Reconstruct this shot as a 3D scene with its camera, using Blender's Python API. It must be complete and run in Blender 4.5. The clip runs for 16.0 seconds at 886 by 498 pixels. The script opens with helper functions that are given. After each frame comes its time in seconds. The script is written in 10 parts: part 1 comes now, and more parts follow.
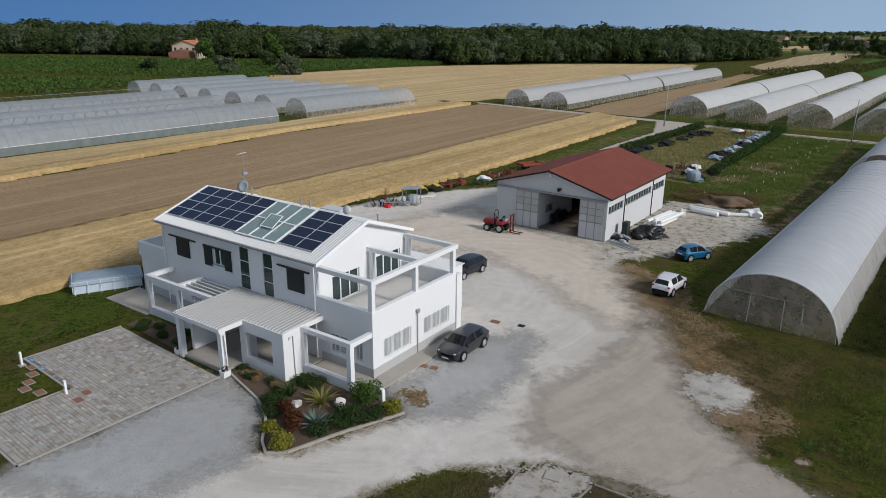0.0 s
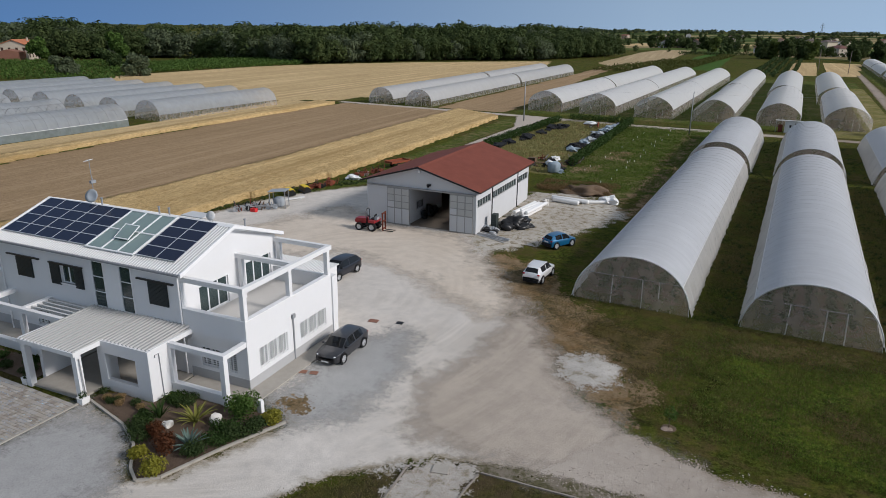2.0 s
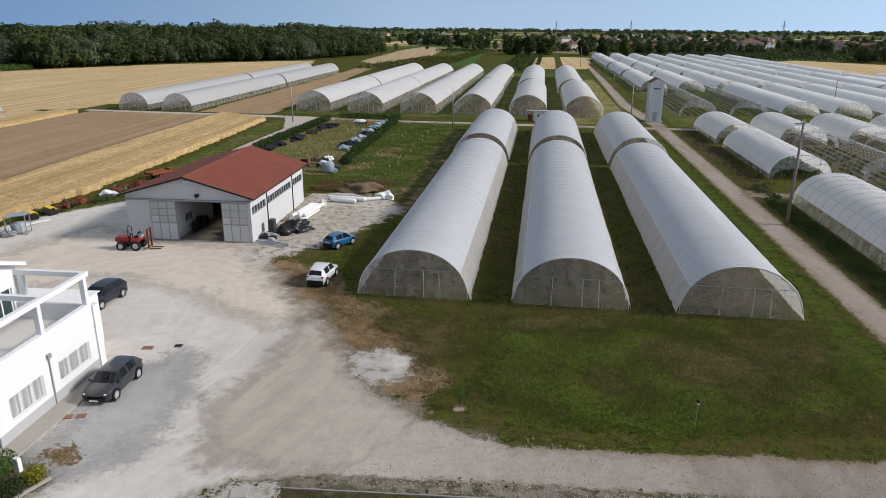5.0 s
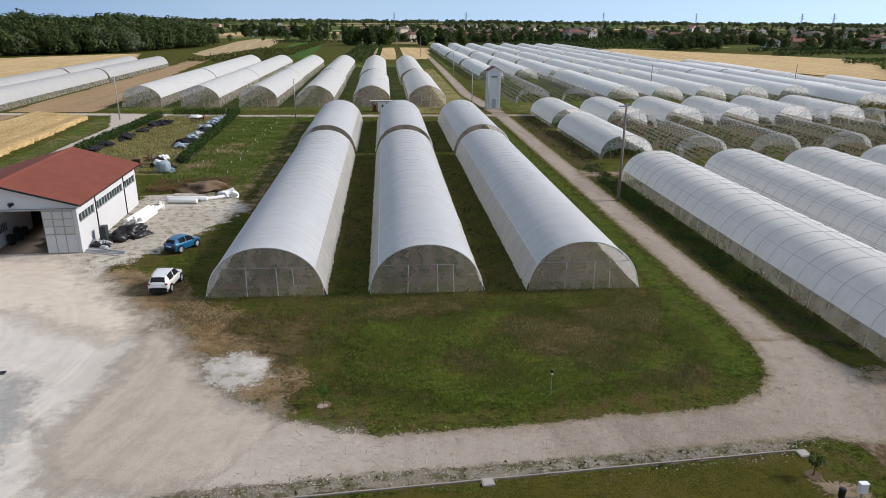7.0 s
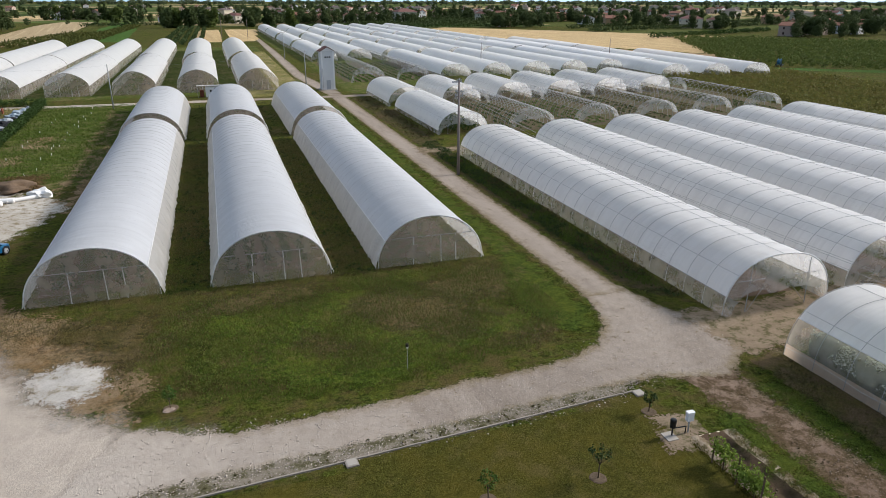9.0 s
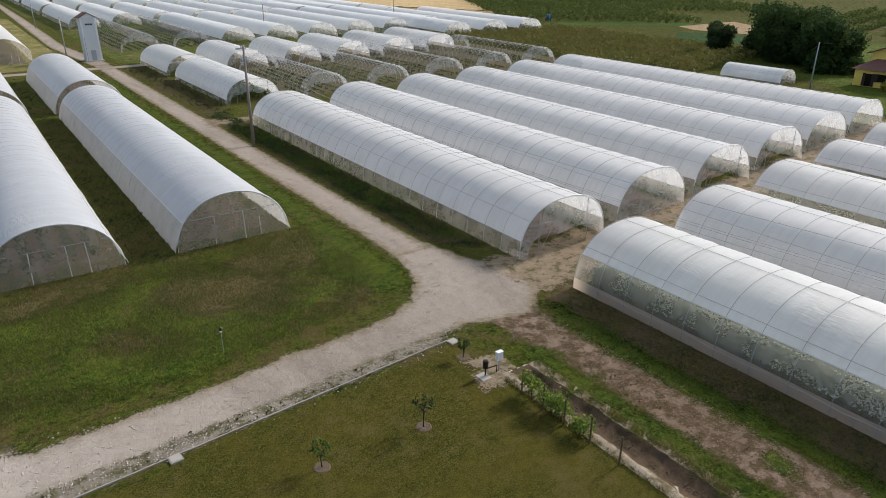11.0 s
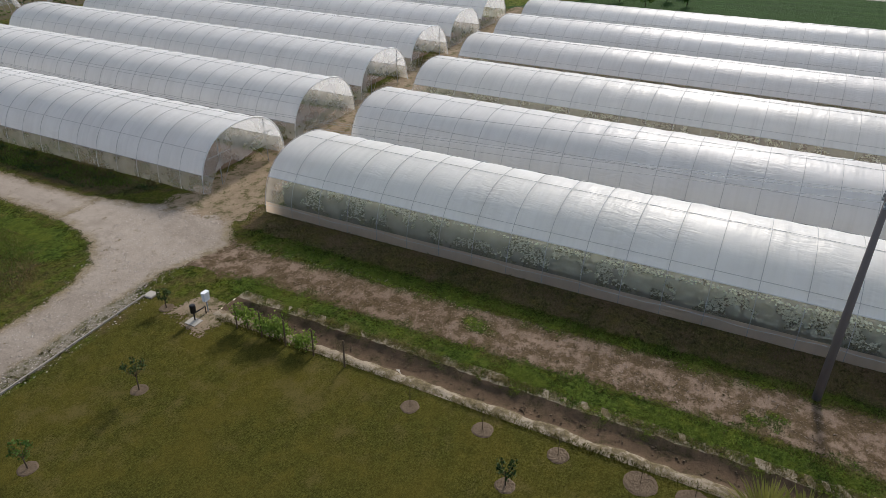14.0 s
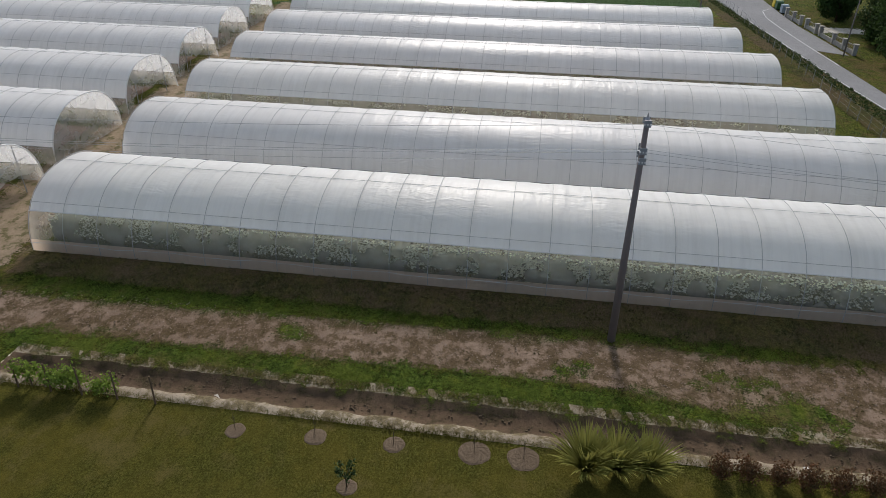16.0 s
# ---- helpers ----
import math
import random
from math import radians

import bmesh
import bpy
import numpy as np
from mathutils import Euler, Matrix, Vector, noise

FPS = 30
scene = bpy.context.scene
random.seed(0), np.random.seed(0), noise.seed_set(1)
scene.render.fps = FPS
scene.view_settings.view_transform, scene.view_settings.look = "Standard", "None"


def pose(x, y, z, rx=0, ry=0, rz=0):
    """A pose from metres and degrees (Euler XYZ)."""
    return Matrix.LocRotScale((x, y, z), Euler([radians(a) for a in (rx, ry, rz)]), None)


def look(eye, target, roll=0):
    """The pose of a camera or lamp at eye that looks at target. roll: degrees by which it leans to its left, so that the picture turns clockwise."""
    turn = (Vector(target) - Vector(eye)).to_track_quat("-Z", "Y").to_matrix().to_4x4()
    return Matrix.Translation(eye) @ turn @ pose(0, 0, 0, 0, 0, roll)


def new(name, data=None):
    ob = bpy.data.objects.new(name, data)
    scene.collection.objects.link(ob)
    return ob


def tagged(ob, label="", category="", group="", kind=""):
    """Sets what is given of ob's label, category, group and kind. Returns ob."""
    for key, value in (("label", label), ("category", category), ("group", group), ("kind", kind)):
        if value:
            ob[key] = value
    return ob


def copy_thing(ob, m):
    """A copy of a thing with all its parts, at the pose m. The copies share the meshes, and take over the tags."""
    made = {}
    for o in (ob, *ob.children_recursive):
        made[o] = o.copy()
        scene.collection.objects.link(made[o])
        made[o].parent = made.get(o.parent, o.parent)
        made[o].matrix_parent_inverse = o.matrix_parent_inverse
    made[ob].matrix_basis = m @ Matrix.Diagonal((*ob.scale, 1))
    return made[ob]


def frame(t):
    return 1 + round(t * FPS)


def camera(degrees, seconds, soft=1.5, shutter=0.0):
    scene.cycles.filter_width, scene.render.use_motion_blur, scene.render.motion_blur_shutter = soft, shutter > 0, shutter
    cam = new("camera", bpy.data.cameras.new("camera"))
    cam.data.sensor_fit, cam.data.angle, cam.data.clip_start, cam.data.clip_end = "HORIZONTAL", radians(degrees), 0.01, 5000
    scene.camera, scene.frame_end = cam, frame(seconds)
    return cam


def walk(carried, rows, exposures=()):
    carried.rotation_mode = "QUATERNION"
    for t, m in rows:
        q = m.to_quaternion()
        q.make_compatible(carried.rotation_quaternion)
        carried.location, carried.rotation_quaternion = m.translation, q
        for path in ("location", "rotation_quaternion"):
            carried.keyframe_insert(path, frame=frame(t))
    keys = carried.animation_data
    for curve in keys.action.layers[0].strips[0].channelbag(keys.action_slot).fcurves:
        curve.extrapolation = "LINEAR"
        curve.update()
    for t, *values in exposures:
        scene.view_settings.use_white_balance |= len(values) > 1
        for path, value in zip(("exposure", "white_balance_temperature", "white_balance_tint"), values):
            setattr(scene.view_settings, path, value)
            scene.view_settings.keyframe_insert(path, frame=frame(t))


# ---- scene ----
# camera: a hovering drone that pans to the right
cam = camera(65.84, 16.0, soft=0.35)
ROWS = [
    (0.0, -0.000, -0.000, 21.000, 38.000, -18.125, 0.550),
    (0.5, -0.110, 0.004, 20.973, 35.787, -18.181, 0.622),
    (1.0, -0.197, 0.036, 20.937, 33.313, -18.181, 0.623),
    (1.5, -0.233, 0.094, 20.900, 30.098, -18.153, 0.662),
    (2.0, -0.223, 0.158, 20.873, 26.813, -18.128, 0.642),
    (2.5, -0.178, 0.233, 20.874, 23.704, -18.092, 0.576),
    (3.0, -0.097, 0.299, 20.910, 20.684, -18.086, 0.491),
    (3.5, -0.032, 0.342, 20.953, 17.642, -18.104, 0.401),
    (4.0, 0.020, 0.360, 20.997, 14.489, -18.147, 0.397),
    (6.5, -0.013, 0.440, 20.962, -1.681, -18.064, 0.460),
    (7.0, 0.017, 0.506, 20.861, -4.811, -18.671, 0.438),
    (7.5, 0.071, 0.573, 20.770, -7.915, -19.124, 0.322),
    (8.0, 0.131, 0.621, 20.697, -11.073, -19.080, 0.283),
    (8.5, 0.183, 0.634, 20.621, -14.548, -19.732, 0.150),
    (9.0, 0.235, 0.626, 20.557, -18.125, -20.104, 0.110),
    (11.5, 0.101, 0.106, 21.059, -39.690, -24.154, 0.155),
    (12.0, 0.062, 0.031, 21.076, -44.148, -24.801, 0.245),
    (12.5, 0.032, -0.029, 21.086, -48.663, -24.865, 0.370),
    (13.0, 0.012, -0.076, 21.054, -53.326, -26.076, 0.452),
    (13.5, 0.042, -0.077, 21.033, -58.262, -26.568, 0.329),
    (14.0, 0.087, -0.047, 20.949, -63.029, -29.656, 0.431),
    (14.5, 0.171, -0.016, 20.942, -67.850, -30.249, 0.481),
    (15.0, 0.227, -0.026, 20.964, -72.629, -30.236, 0.519),
    (15.5, 0.260, -0.071, 20.999, -77.365, -30.160, 0.593),
    (16.0, 0.287, -0.106, 21.029, -81.467, -30.088, 0.642),
]
EXPOSURES = [(0.0, -0.12, 6150, 11), (3.0, -0.03, 6250, 13), (4.2, 0.11, 6300, 13), (7.0, 0.41, 6350, 13), (9.0, 0.52, 6370, 12),
             (11.5, 0.57, 6440, 12), (12.5, 0.52, 6440, 12), (14.0, 0.41, 6460, 12), (16.0, 0.31, 6450, 12)]
walk(cam, [(t, pose(x, y, z, 90 + pitch, 0, yaw) @ pose(0, 0, 0, 0, 0, roll)) for t, x, y, z, yaw, pitch, roll in ROWS], EXPOSURES)

# ---- light: low afternoon sun from the east side, blue sky ----
SUN_EL, SUN_AZ = 31.0, 4.5          # elevation; degrees from +x towards +y
world = bpy.data.worlds.new("sky")
scene.world = world
world.use_nodes = True
wn = world.node_tree
sky = wn.nodes.new("ShaderNodeTexSky")
sky.sky_type, sky.sun_disc = "NISHITA", False
sky.sun_elevation, sky.sun_rotation = radians(SUN_EL), radians(90 - SUN_AZ)
sky.air_density, sky.dust_density, sky.ozone_density, sky.altitude = 1.0, 0.3, 1.0, 20
wn.nodes["Background"].inputs["Strength"].default_value = 0.21
# the haze of the plain hides the lowest band: look a little higher up, and grey the blue
tc, lift, hue = wn.nodes.new("ShaderNodeTexCoord"), wn.nodes.new("ShaderNodeVectorMath"), wn.nodes.new("ShaderNodeHueSaturation")
lift.inputs[1].default_value = (0, 0, 0.55)
hue.inputs["Hue"].default_value = 0.48
wn.links.new(tc.outputs["Generated"], lift.inputs[0])
# thin high cloud whitens the sky overhead
up, veil = wn.nodes.new("ShaderNodeSeparateXYZ"), wn.nodes.new("ShaderNodeMapRange")
veil.inputs[1].default_value, veil.inputs[2].default_value, veil.inputs[3].default_value, veil.inputs[4].default_value = 0.12, 0.5, 0.70, 0.34
wn.links.new(tc.outputs["Generated"], up.inputs[0])
wn.links.new(up.outputs[2], veil.inputs[0])
wn.links.new(veil.outputs[0], hue.inputs["Saturation"])
wn.links.new(lift.outputs[0], sky.inputs["Vector"])
wn.links.new(sky.outputs["Color"], hue.inputs["Color"])
# a slate-blue bank of cloud stands low over the north-west
bank, fall, tint = wn.nodes.new("ShaderNodeVectorMath"), wn.nodes.new("ShaderNodeMapRange"), wn.nodes.new("ShaderNodeMix")
bank.operation = "DOT_PRODUCT"
bank.inputs[1].default_value = (-0.98, 0.17, -0.05)
fall.inputs[1].default_value, fall.inputs[2].default_value = 0.35, 1.0
tint.data_type, tint.blend_type = "RGBA", "MULTIPLY"
tint.inputs[7].default_value = (0.22, 0.40, 0.66, 1)
wn.links.new(tc.outputs["Generated"], bank.inputs[0])
wn.links.new(bank.outputs["Value"], fall.inputs[0])
wn.links.new(fall.outputs[0], tint.inputs[0])
wn.links.new(hue.outputs["Color"], tint.inputs[6])
wn.links.new(tint.outputs[2], wn.nodes["Background"].inputs["Color"])
sun = new("sun", bpy.data.lights.new("sun", "SUN"))
sun.data.energy, sun.data.angle, sun.data.color = 3.2, radians(10.0), (1.0, 0.935, 0.855)
sd = Vector((math.cos(radians(SUN_EL)) * math.cos(radians(SUN_AZ)), math.cos(radians(SUN_EL)) * math.sin(radians(SUN_AZ)), math.sin(radians(SUN_EL))))
sun.matrix_world = look(sd * 200, (0, 0, 0))

# ---- mesh helpers ----
class Geo:
    """Vertices and faces of one mesh."""
    def __init__(self):
        self.v, self.f = [], []

    def add(self, vs, fs):
        o = len(self.v)
        self.v.extend([tuple(p) for p in vs])
        self.f.extend([tuple(i + o for i in f) for f in fs])
        return self

    def box(self, x0, y0, z0, x1, y1, z1, m=None):
        vs = [Vector((x, y, z)) for z in (z0, z1) for y in (y0, y1) for x in (x0, x1)]
        if m is not None:
            vs = [m @ p for p in vs]
        return self.add(vs, [(0, 2, 3, 1), (4, 5, 7, 6), (0, 1, 5, 4), (2, 6, 7, 3), (0, 4, 6, 2), (1, 3, 7, 5)])

    def prism(self, poly, a, b, axis="y", m=None):
        """A polygon, given in the two other axes, drawn out along one axis from a to b."""
        def at(p, c):
            q = {"x": (c, p[0], p[1]), "y": (p[0], c, p[1]), "z": (p[0], p[1], c)}[axis]
            return m @ Vector(q) if m is not None else q
        n = len(poly)
        return self.add([at(p, a) for p in poly] + [at(p, b) for p in poly],
                        [tuple(range(n))[::-1], tuple(range(n, 2 * n))] + [(i, (i + 1) % n, n + (i + 1) % n, n + i) for i in range(n)])

    def tube(self, pts, r, n=6, r2=None):
        pts = [Vector(p) for p in pts]
        vs = []
        for i, p in enumerate(pts):
            d = (pts[min(i + 1, len(pts) - 1)] - pts[max(i - 1, 0)]).normalized()
            a = d.orthogonal().normalized() if i == 0 else (a - d * a.dot(d)).normalized()
            b = d.cross(a)
            rr = r if r2 is None else r + (r2 - r) * i / (len(pts) - 1)
            vs += [p + (a * math.cos(k * math.tau / n) + b * math.sin(k * math.tau / n)) * rr for k in range(n)]
        fs = [(i * n + k, i * n + (k + 1) % n, (i + 1) * n + (k + 1) % n, (i + 1) * n + k) for i in range(len(pts) - 1) for k in range(n)]
        fs += [tuple(range(n))[::-1], tuple(range((len(pts) - 1) * n, len(pts) * n))]
        return self.add(vs, fs)

    def lathe(self, prof, n=12, m=None, caps=True):
        """A profile of (radius, height) turned round the z axis."""
        vs = [Vector((r * math.cos(k * math.tau / n), r * math.sin(k * math.tau / n), z)) for r, z in prof for k in range(n)]
        if m is not None:
            vs = [m @ p for p in vs]
        fs = [(i * n + k, i * n + (k + 1) % n, (i + 1) * n + (k + 1) % n, (i + 1) * n + k) for i in range(len(prof) - 1) for k in range(n)]
        return self.add(vs, fs + ([tuple(range(n))[::-1], tuple(range((len(prof) - 1) * n, len(prof) * n))] if caps else []))

    def blob(self, c, r, rough=0.25, seed=0, n=2, flat=1.0):
        bm = bmesh.new()
        bmesh.ops.create_icosphere(bm, subdivisions=n, radius=1)
        c = Vector(c)
        r = Vector(r if hasattr(r, "__len__") else (r, r, r * flat))
        vs = []
        for p in bm.verts:
            k = 1 + rough * noise.noise(p.co * 1.7 + Vector((seed * 3.1, seed * 1.7, seed))) * 1.6 + rough * 0.4 * noise.noise(p.co * 5 + Vector((seed, 0, 0)))
            vs.append(c + Vector((p.co.x * r.x, p.co.y * r.y, p.co.z * r.z)) * k)
        fs = [[q.index for q in f.verts] for f in bm.faces]
        bm.free()
        return self.add(vs, fs)

    def weld(self):
        """Joins vertices that lie at one place."""
        seen, to = {}, []
        keep = []
        for p in self.v:
            k = tuple(round(c, 4) for c in p)
            if k not in seen:
                seen[k] = len(keep)
                keep.append(p)
            to.append(seen[k])
        self.v, self.f = keep, [tuple(to[i] for i in f) for f in self.f]
        return self

    def mesh(self, name, smooth=False):
        me = bpy.data.meshes.new(name)
        me.from_pydata(self.v, [], self.f)
        if smooth:
            me.polygons.foreach_set("use_smooth", [True] * len(me.polygons))
        me.update()
        return me


def np_mesh(name, verts, faces, smooth=False):
    me = bpy.data.meshes.new(name)
    k = faces.shape[1]
    me.vertices.add(len(verts))
    me.vertices.foreach_set("co", np.asarray(verts, np.float32).ravel())
    me.loops.add(faces.size)
    me.loops.foreach_set("vertex_index", faces.astype(np.int32).ravel())
    me.polygons.add(len(faces))
    me.polygons.foreach_set("loop_start", np.arange(0, faces.size, k, dtype=np.int32))
    me.polygons.foreach_set("loop_total", np.full(len(faces), k, np.int32))
    me.update(calc_edges=True)
    if smooth:
        me.polygons.foreach_set("use_smooth", np.ones(len(faces), bool))
    return me


def thing(name, label, category, m=None, group="", kind=""):
    ob = new(name)
    ob.empty_display_size = 0.3
    if m is not None:
        ob.matrix_basis = m
    return tagged(ob, label, category, group, kind)


def sub(name, parent, label=""):
    """A part that holds sub-parts."""
    ob = new(name)
    ob.parent = parent
    return tagged(ob, label)


def part(name, geo, material, parent=None, label="", smooth=False, m=None):
    me = geo if isinstance(geo, bpy.types.Mesh) else geo.mesh(name, smooth)
    if not me.materials:
        me.materials.append(material)
    ob = new(name, me)
    ob.parent = parent
    if m is not None:
        ob.matrix_basis = m
    return tagged(ob, label)


def solo(name, geo, material, label, category, m=None, group="", kind="", smooth=False):
    """A thing that is one mesh."""
    return tagged(part(name, geo, material, None, "", smooth, m), label, category, group, kind)

# ---- materials ----
class Sh:
    """A node material with short ways to write its nodes."""
    def __init__(self, name, rough=0.8, spec=0.3, metal=0.0):
        self.m = bpy.data.materials.new(name)
        self.m.use_nodes = True
        self.nt = self.m.node_tree
        self.b, self.out = self.nt.nodes["Principled BSDF"], self.nt.nodes["Material Output"]
        self.b.inputs["Roughness"].default_value, self.b.inputs["Metallic"].default_value = rough, metal
        self.b.inputs["Specular IOR Level"].default_value = spec
        self.pos = self.nt.nodes.new("ShaderNodeNewGeometry").outputs["Position"]

    def put(self, socket, value):
        if isinstance(value, bpy.types.NodeSocket):
            self.nt.links.new(value, socket)
        elif value is not None:
            if hasattr(value, "__len__") and len(value) == 3 and socket.type == "RGBA":
                value = (*value, 1)
            socket.default_value = value

    def node(self, kind, ins=(), **props):
        n = self.nt.nodes.new(kind)
        for k, v in props.items():
            setattr(n, k, v)
        for k, v in dict(ins).items():
            self.put(n.inputs[k], v)
        return n

    def scaled(self, s, vec=None):
        return self.node("ShaderNodeVectorMath", {0: vec or self.pos, 1: s}, operation="MULTIPLY").outputs[0]

    def turned(self, deg):
        return self.node("ShaderNodeVectorRotate", {"Vector": self.pos, "Angle": radians(deg)}, rotation_type="Z_AXIS").outputs[0]

    def noise(self, scale, detail=4, rough=0.55, vec=None):
        return self.node("ShaderNodeTexNoise", {"Vector": vec or self.pos, "Scale": scale, "Detail": detail, "Roughness": rough}).outputs["Fac"]

    def cells(self, scale, vec=None, out="Distance"):
        return self.node("ShaderNodeTexVoronoi", {"Vector": vec or self.pos, "Scale": scale}).outputs[out]

    def ramp(self, fac, stops):
        n = self.node("ShaderNodeValToRGB", {0: fac})
        e = n.color_ramp.elements
        while len(e) < len(stops):
            e.new(0.5)
        for el, (p, c) in zip(e, stops):
            el.position = p
            el.color = (c, c, c, 1) if isinstance(c, (int, float)) else (*c, 1)
        return n.outputs[0]

    def mix(self, fac, a, b, mode="MIX"):
        n = self.node("ShaderNodeMix", data_type="RGBA", blend_type=mode)
        for i, v in ((0, fac), (6, a), (7, b)):
            self.put(n.inputs[i], v)
        return n.outputs[2]

    def math(self, op, a, b=0.0):
        return self.node("ShaderNodeMath", {0: a, 1: b}, operation=op).outputs[0]

    def color(self, c):
        self.put(self.b.inputs["Base Color"], c)
        return self

    def rough(self, r):
        self.put(self.b.inputs["Roughness"], r)
        return self

    def bump(self, h, dist=0.02, strength=1.0):
        n = self.node("ShaderNodeBump", {"Height": h, "Distance": dist, "Strength": strength})
        self.put(self.b.inputs["Normal"], n.outputs[0])
        return n.outputs[0]

    def shader(self, s):
        self.nt.links.new(s, self.out.inputs["Surface"])
        return self

    def see_through(self, fac, base=None):
        """Mixes a plain transparent shader in."""
        t = self.node("ShaderNodeBsdfTransparent").outputs[0]
        n = self.node("ShaderNodeMixShader", {0: fac})
        self.nt.links.new(base or self.b.outputs[0], n.inputs[1])
        self.nt.links.new(t, n.inputs[2])
        return self.shader(n.outputs[0])

    def ragged(self, amp=0.8, scale=1.3, fine=7.0, soft=0.06, blur=0.03):
        """Lets the ground show through beyond an uneven edge: 'edge' is the distance out of the area in metres."""
        e = self.node("ShaderNodeAttribute", attribute_name="edge").outputs["Fac"]
        n = self.math("ADD", self.math("MULTIPLY", self.math("SUBTRACT", self.noise(scale, 5, 0.6), 0.5), amp * 3.2),
                      self.math("MULTIPLY", self.math("SUBTRACT", self.noise(fine, 3), 0.5), amp * 1.6))
        n = self.math("ADD", n, self.math("MULTIPLY", self.math("SUBTRACT", self.noise(14, 5, 0.7), 0.5), 0.8 + 4.5 * soft))
        a = self.node("ShaderNodeMapRange", {0: self.math("ADD", e, n), 1: -blur, 2: blur, 3: 0.0, 4: 1.0}).outputs[0]
        return self.see_through(a)


def plain(name, col, rough=0.6, spec=0.3, metal=0.0, var=0.12, scale=6.0, bump=0.0):
    """Paint, metal or plastic with slight dirt and unevenness."""
    s = Sh(name, rough, spec, metal)
    k = s.noise(scale, 5)
    big = s.noise(scale * 0.13, 3)
    lo = tuple(c * (1 - var) for c in col)
    hi = tuple(min(c * (1 + var), 1) for c in col)
    s.color(s.mix(s.math("MULTIPLY", s.math("ADD", k, big), 0.5), lo, hi))
    if bump:
        s.bump(k, bump)
    return s.m


def grass_mat(name, deep, fresh, dry, dry_amount=0.5, cell=1.0, tufty=1.0, crisp=1.0, streak=0.0):
    s = Sh(name, 0.95, 0.02)
    fine, mid, big = s.noise(5.5 * cell, 8, 0.85), s.noise(0.8, 6, 0.65), s.noise(0.10, 5, 0.6)
    c = s.mix(s.ramp(fine, [(0.5 - 0.08 / crisp, 0), (0.5 + 0.08 / crisp, 1)]), tuple(x * (1 - 0.35 * crisp) for x in deep), tuple(x * (1 + 0.4 * crisp) for x in fresh))
    clump = s.noise(2.4, 5, 0.7)
    c = s.mix(s.ramp(clump, [(0.42, 0.75 * tufty), (0.54, 0.0)]), c, tuple(x * 0.62 for x in deep))
    tone = s.noise(1.1, 6, 0.75)
    c = s.mix(s.ramp(tone, [(0.50, 0.0), (0.62, 0.7 * tufty)]), c, (fresh[0] * 1.55, fresh[1] * 1.25, fresh[2] * 1.1))
    c = s.mix(s.ramp(s.noise(0.3, 4), [(0.42, 0.0), (0.66, 0.5)]), c, (fresh[0] * 1.35, fresh[1] * 1.1, fresh[2]))
    patch = s.math("ADD", s.math("MULTIPLY", mid, 0.55), s.math("MULTIPLY", big, 0.55))
    patch = s.math("ADD", patch, s.math("MULTIPLY", s.math("SUBTRACT", fine, 0.5), 0.35))
    c = s.mix(s.ramp(patch, [(0.70 - 0.26 * dry_amount, 0), (0.80 - 0.2 * dry_amount, 0.85)]), c, s.mix(fine, tuple(x * 0.6 for x in dry), tuple(x * 1.4 for x in dry)))
    if streak:
        # thin dry lines left by the mower, and small worn spots
        band = s.math("ADD", s.noise(1.0, 6, 0.75, s.scaled((0.22, 1.5, 1.0), s.pos)), s.math("MULTIPLY", s.math("SUBTRACT", fine, 0.5), 0.25))
        c = s.mix(s.ramp(band, [(0.52, 0.0), (0.64, streak)]), c, tuple(x * 0.8 for x in dry))
        c = s.mix(s.ramp(s.noise(1.7, 6, 0.8), [(0.57, 0.0), (0.66, streak)]), c, tuple(x * 1.1 for x in dry))
    tuft = s.noise(30 * cell, 3, 0.6)
    c = s.mix(s.ramp(tuft, [(0.4, 0.45 * crisp), (0.58, 0.0)]), c, tuple(x * 0.55 for x in deep))
    s.color(c)
    s.bump(s.math("ADD", s.math("ADD", fine, clump), s.math("MULTIPLY", tuft, 0.6)), 0.07 * crisp)
    return s


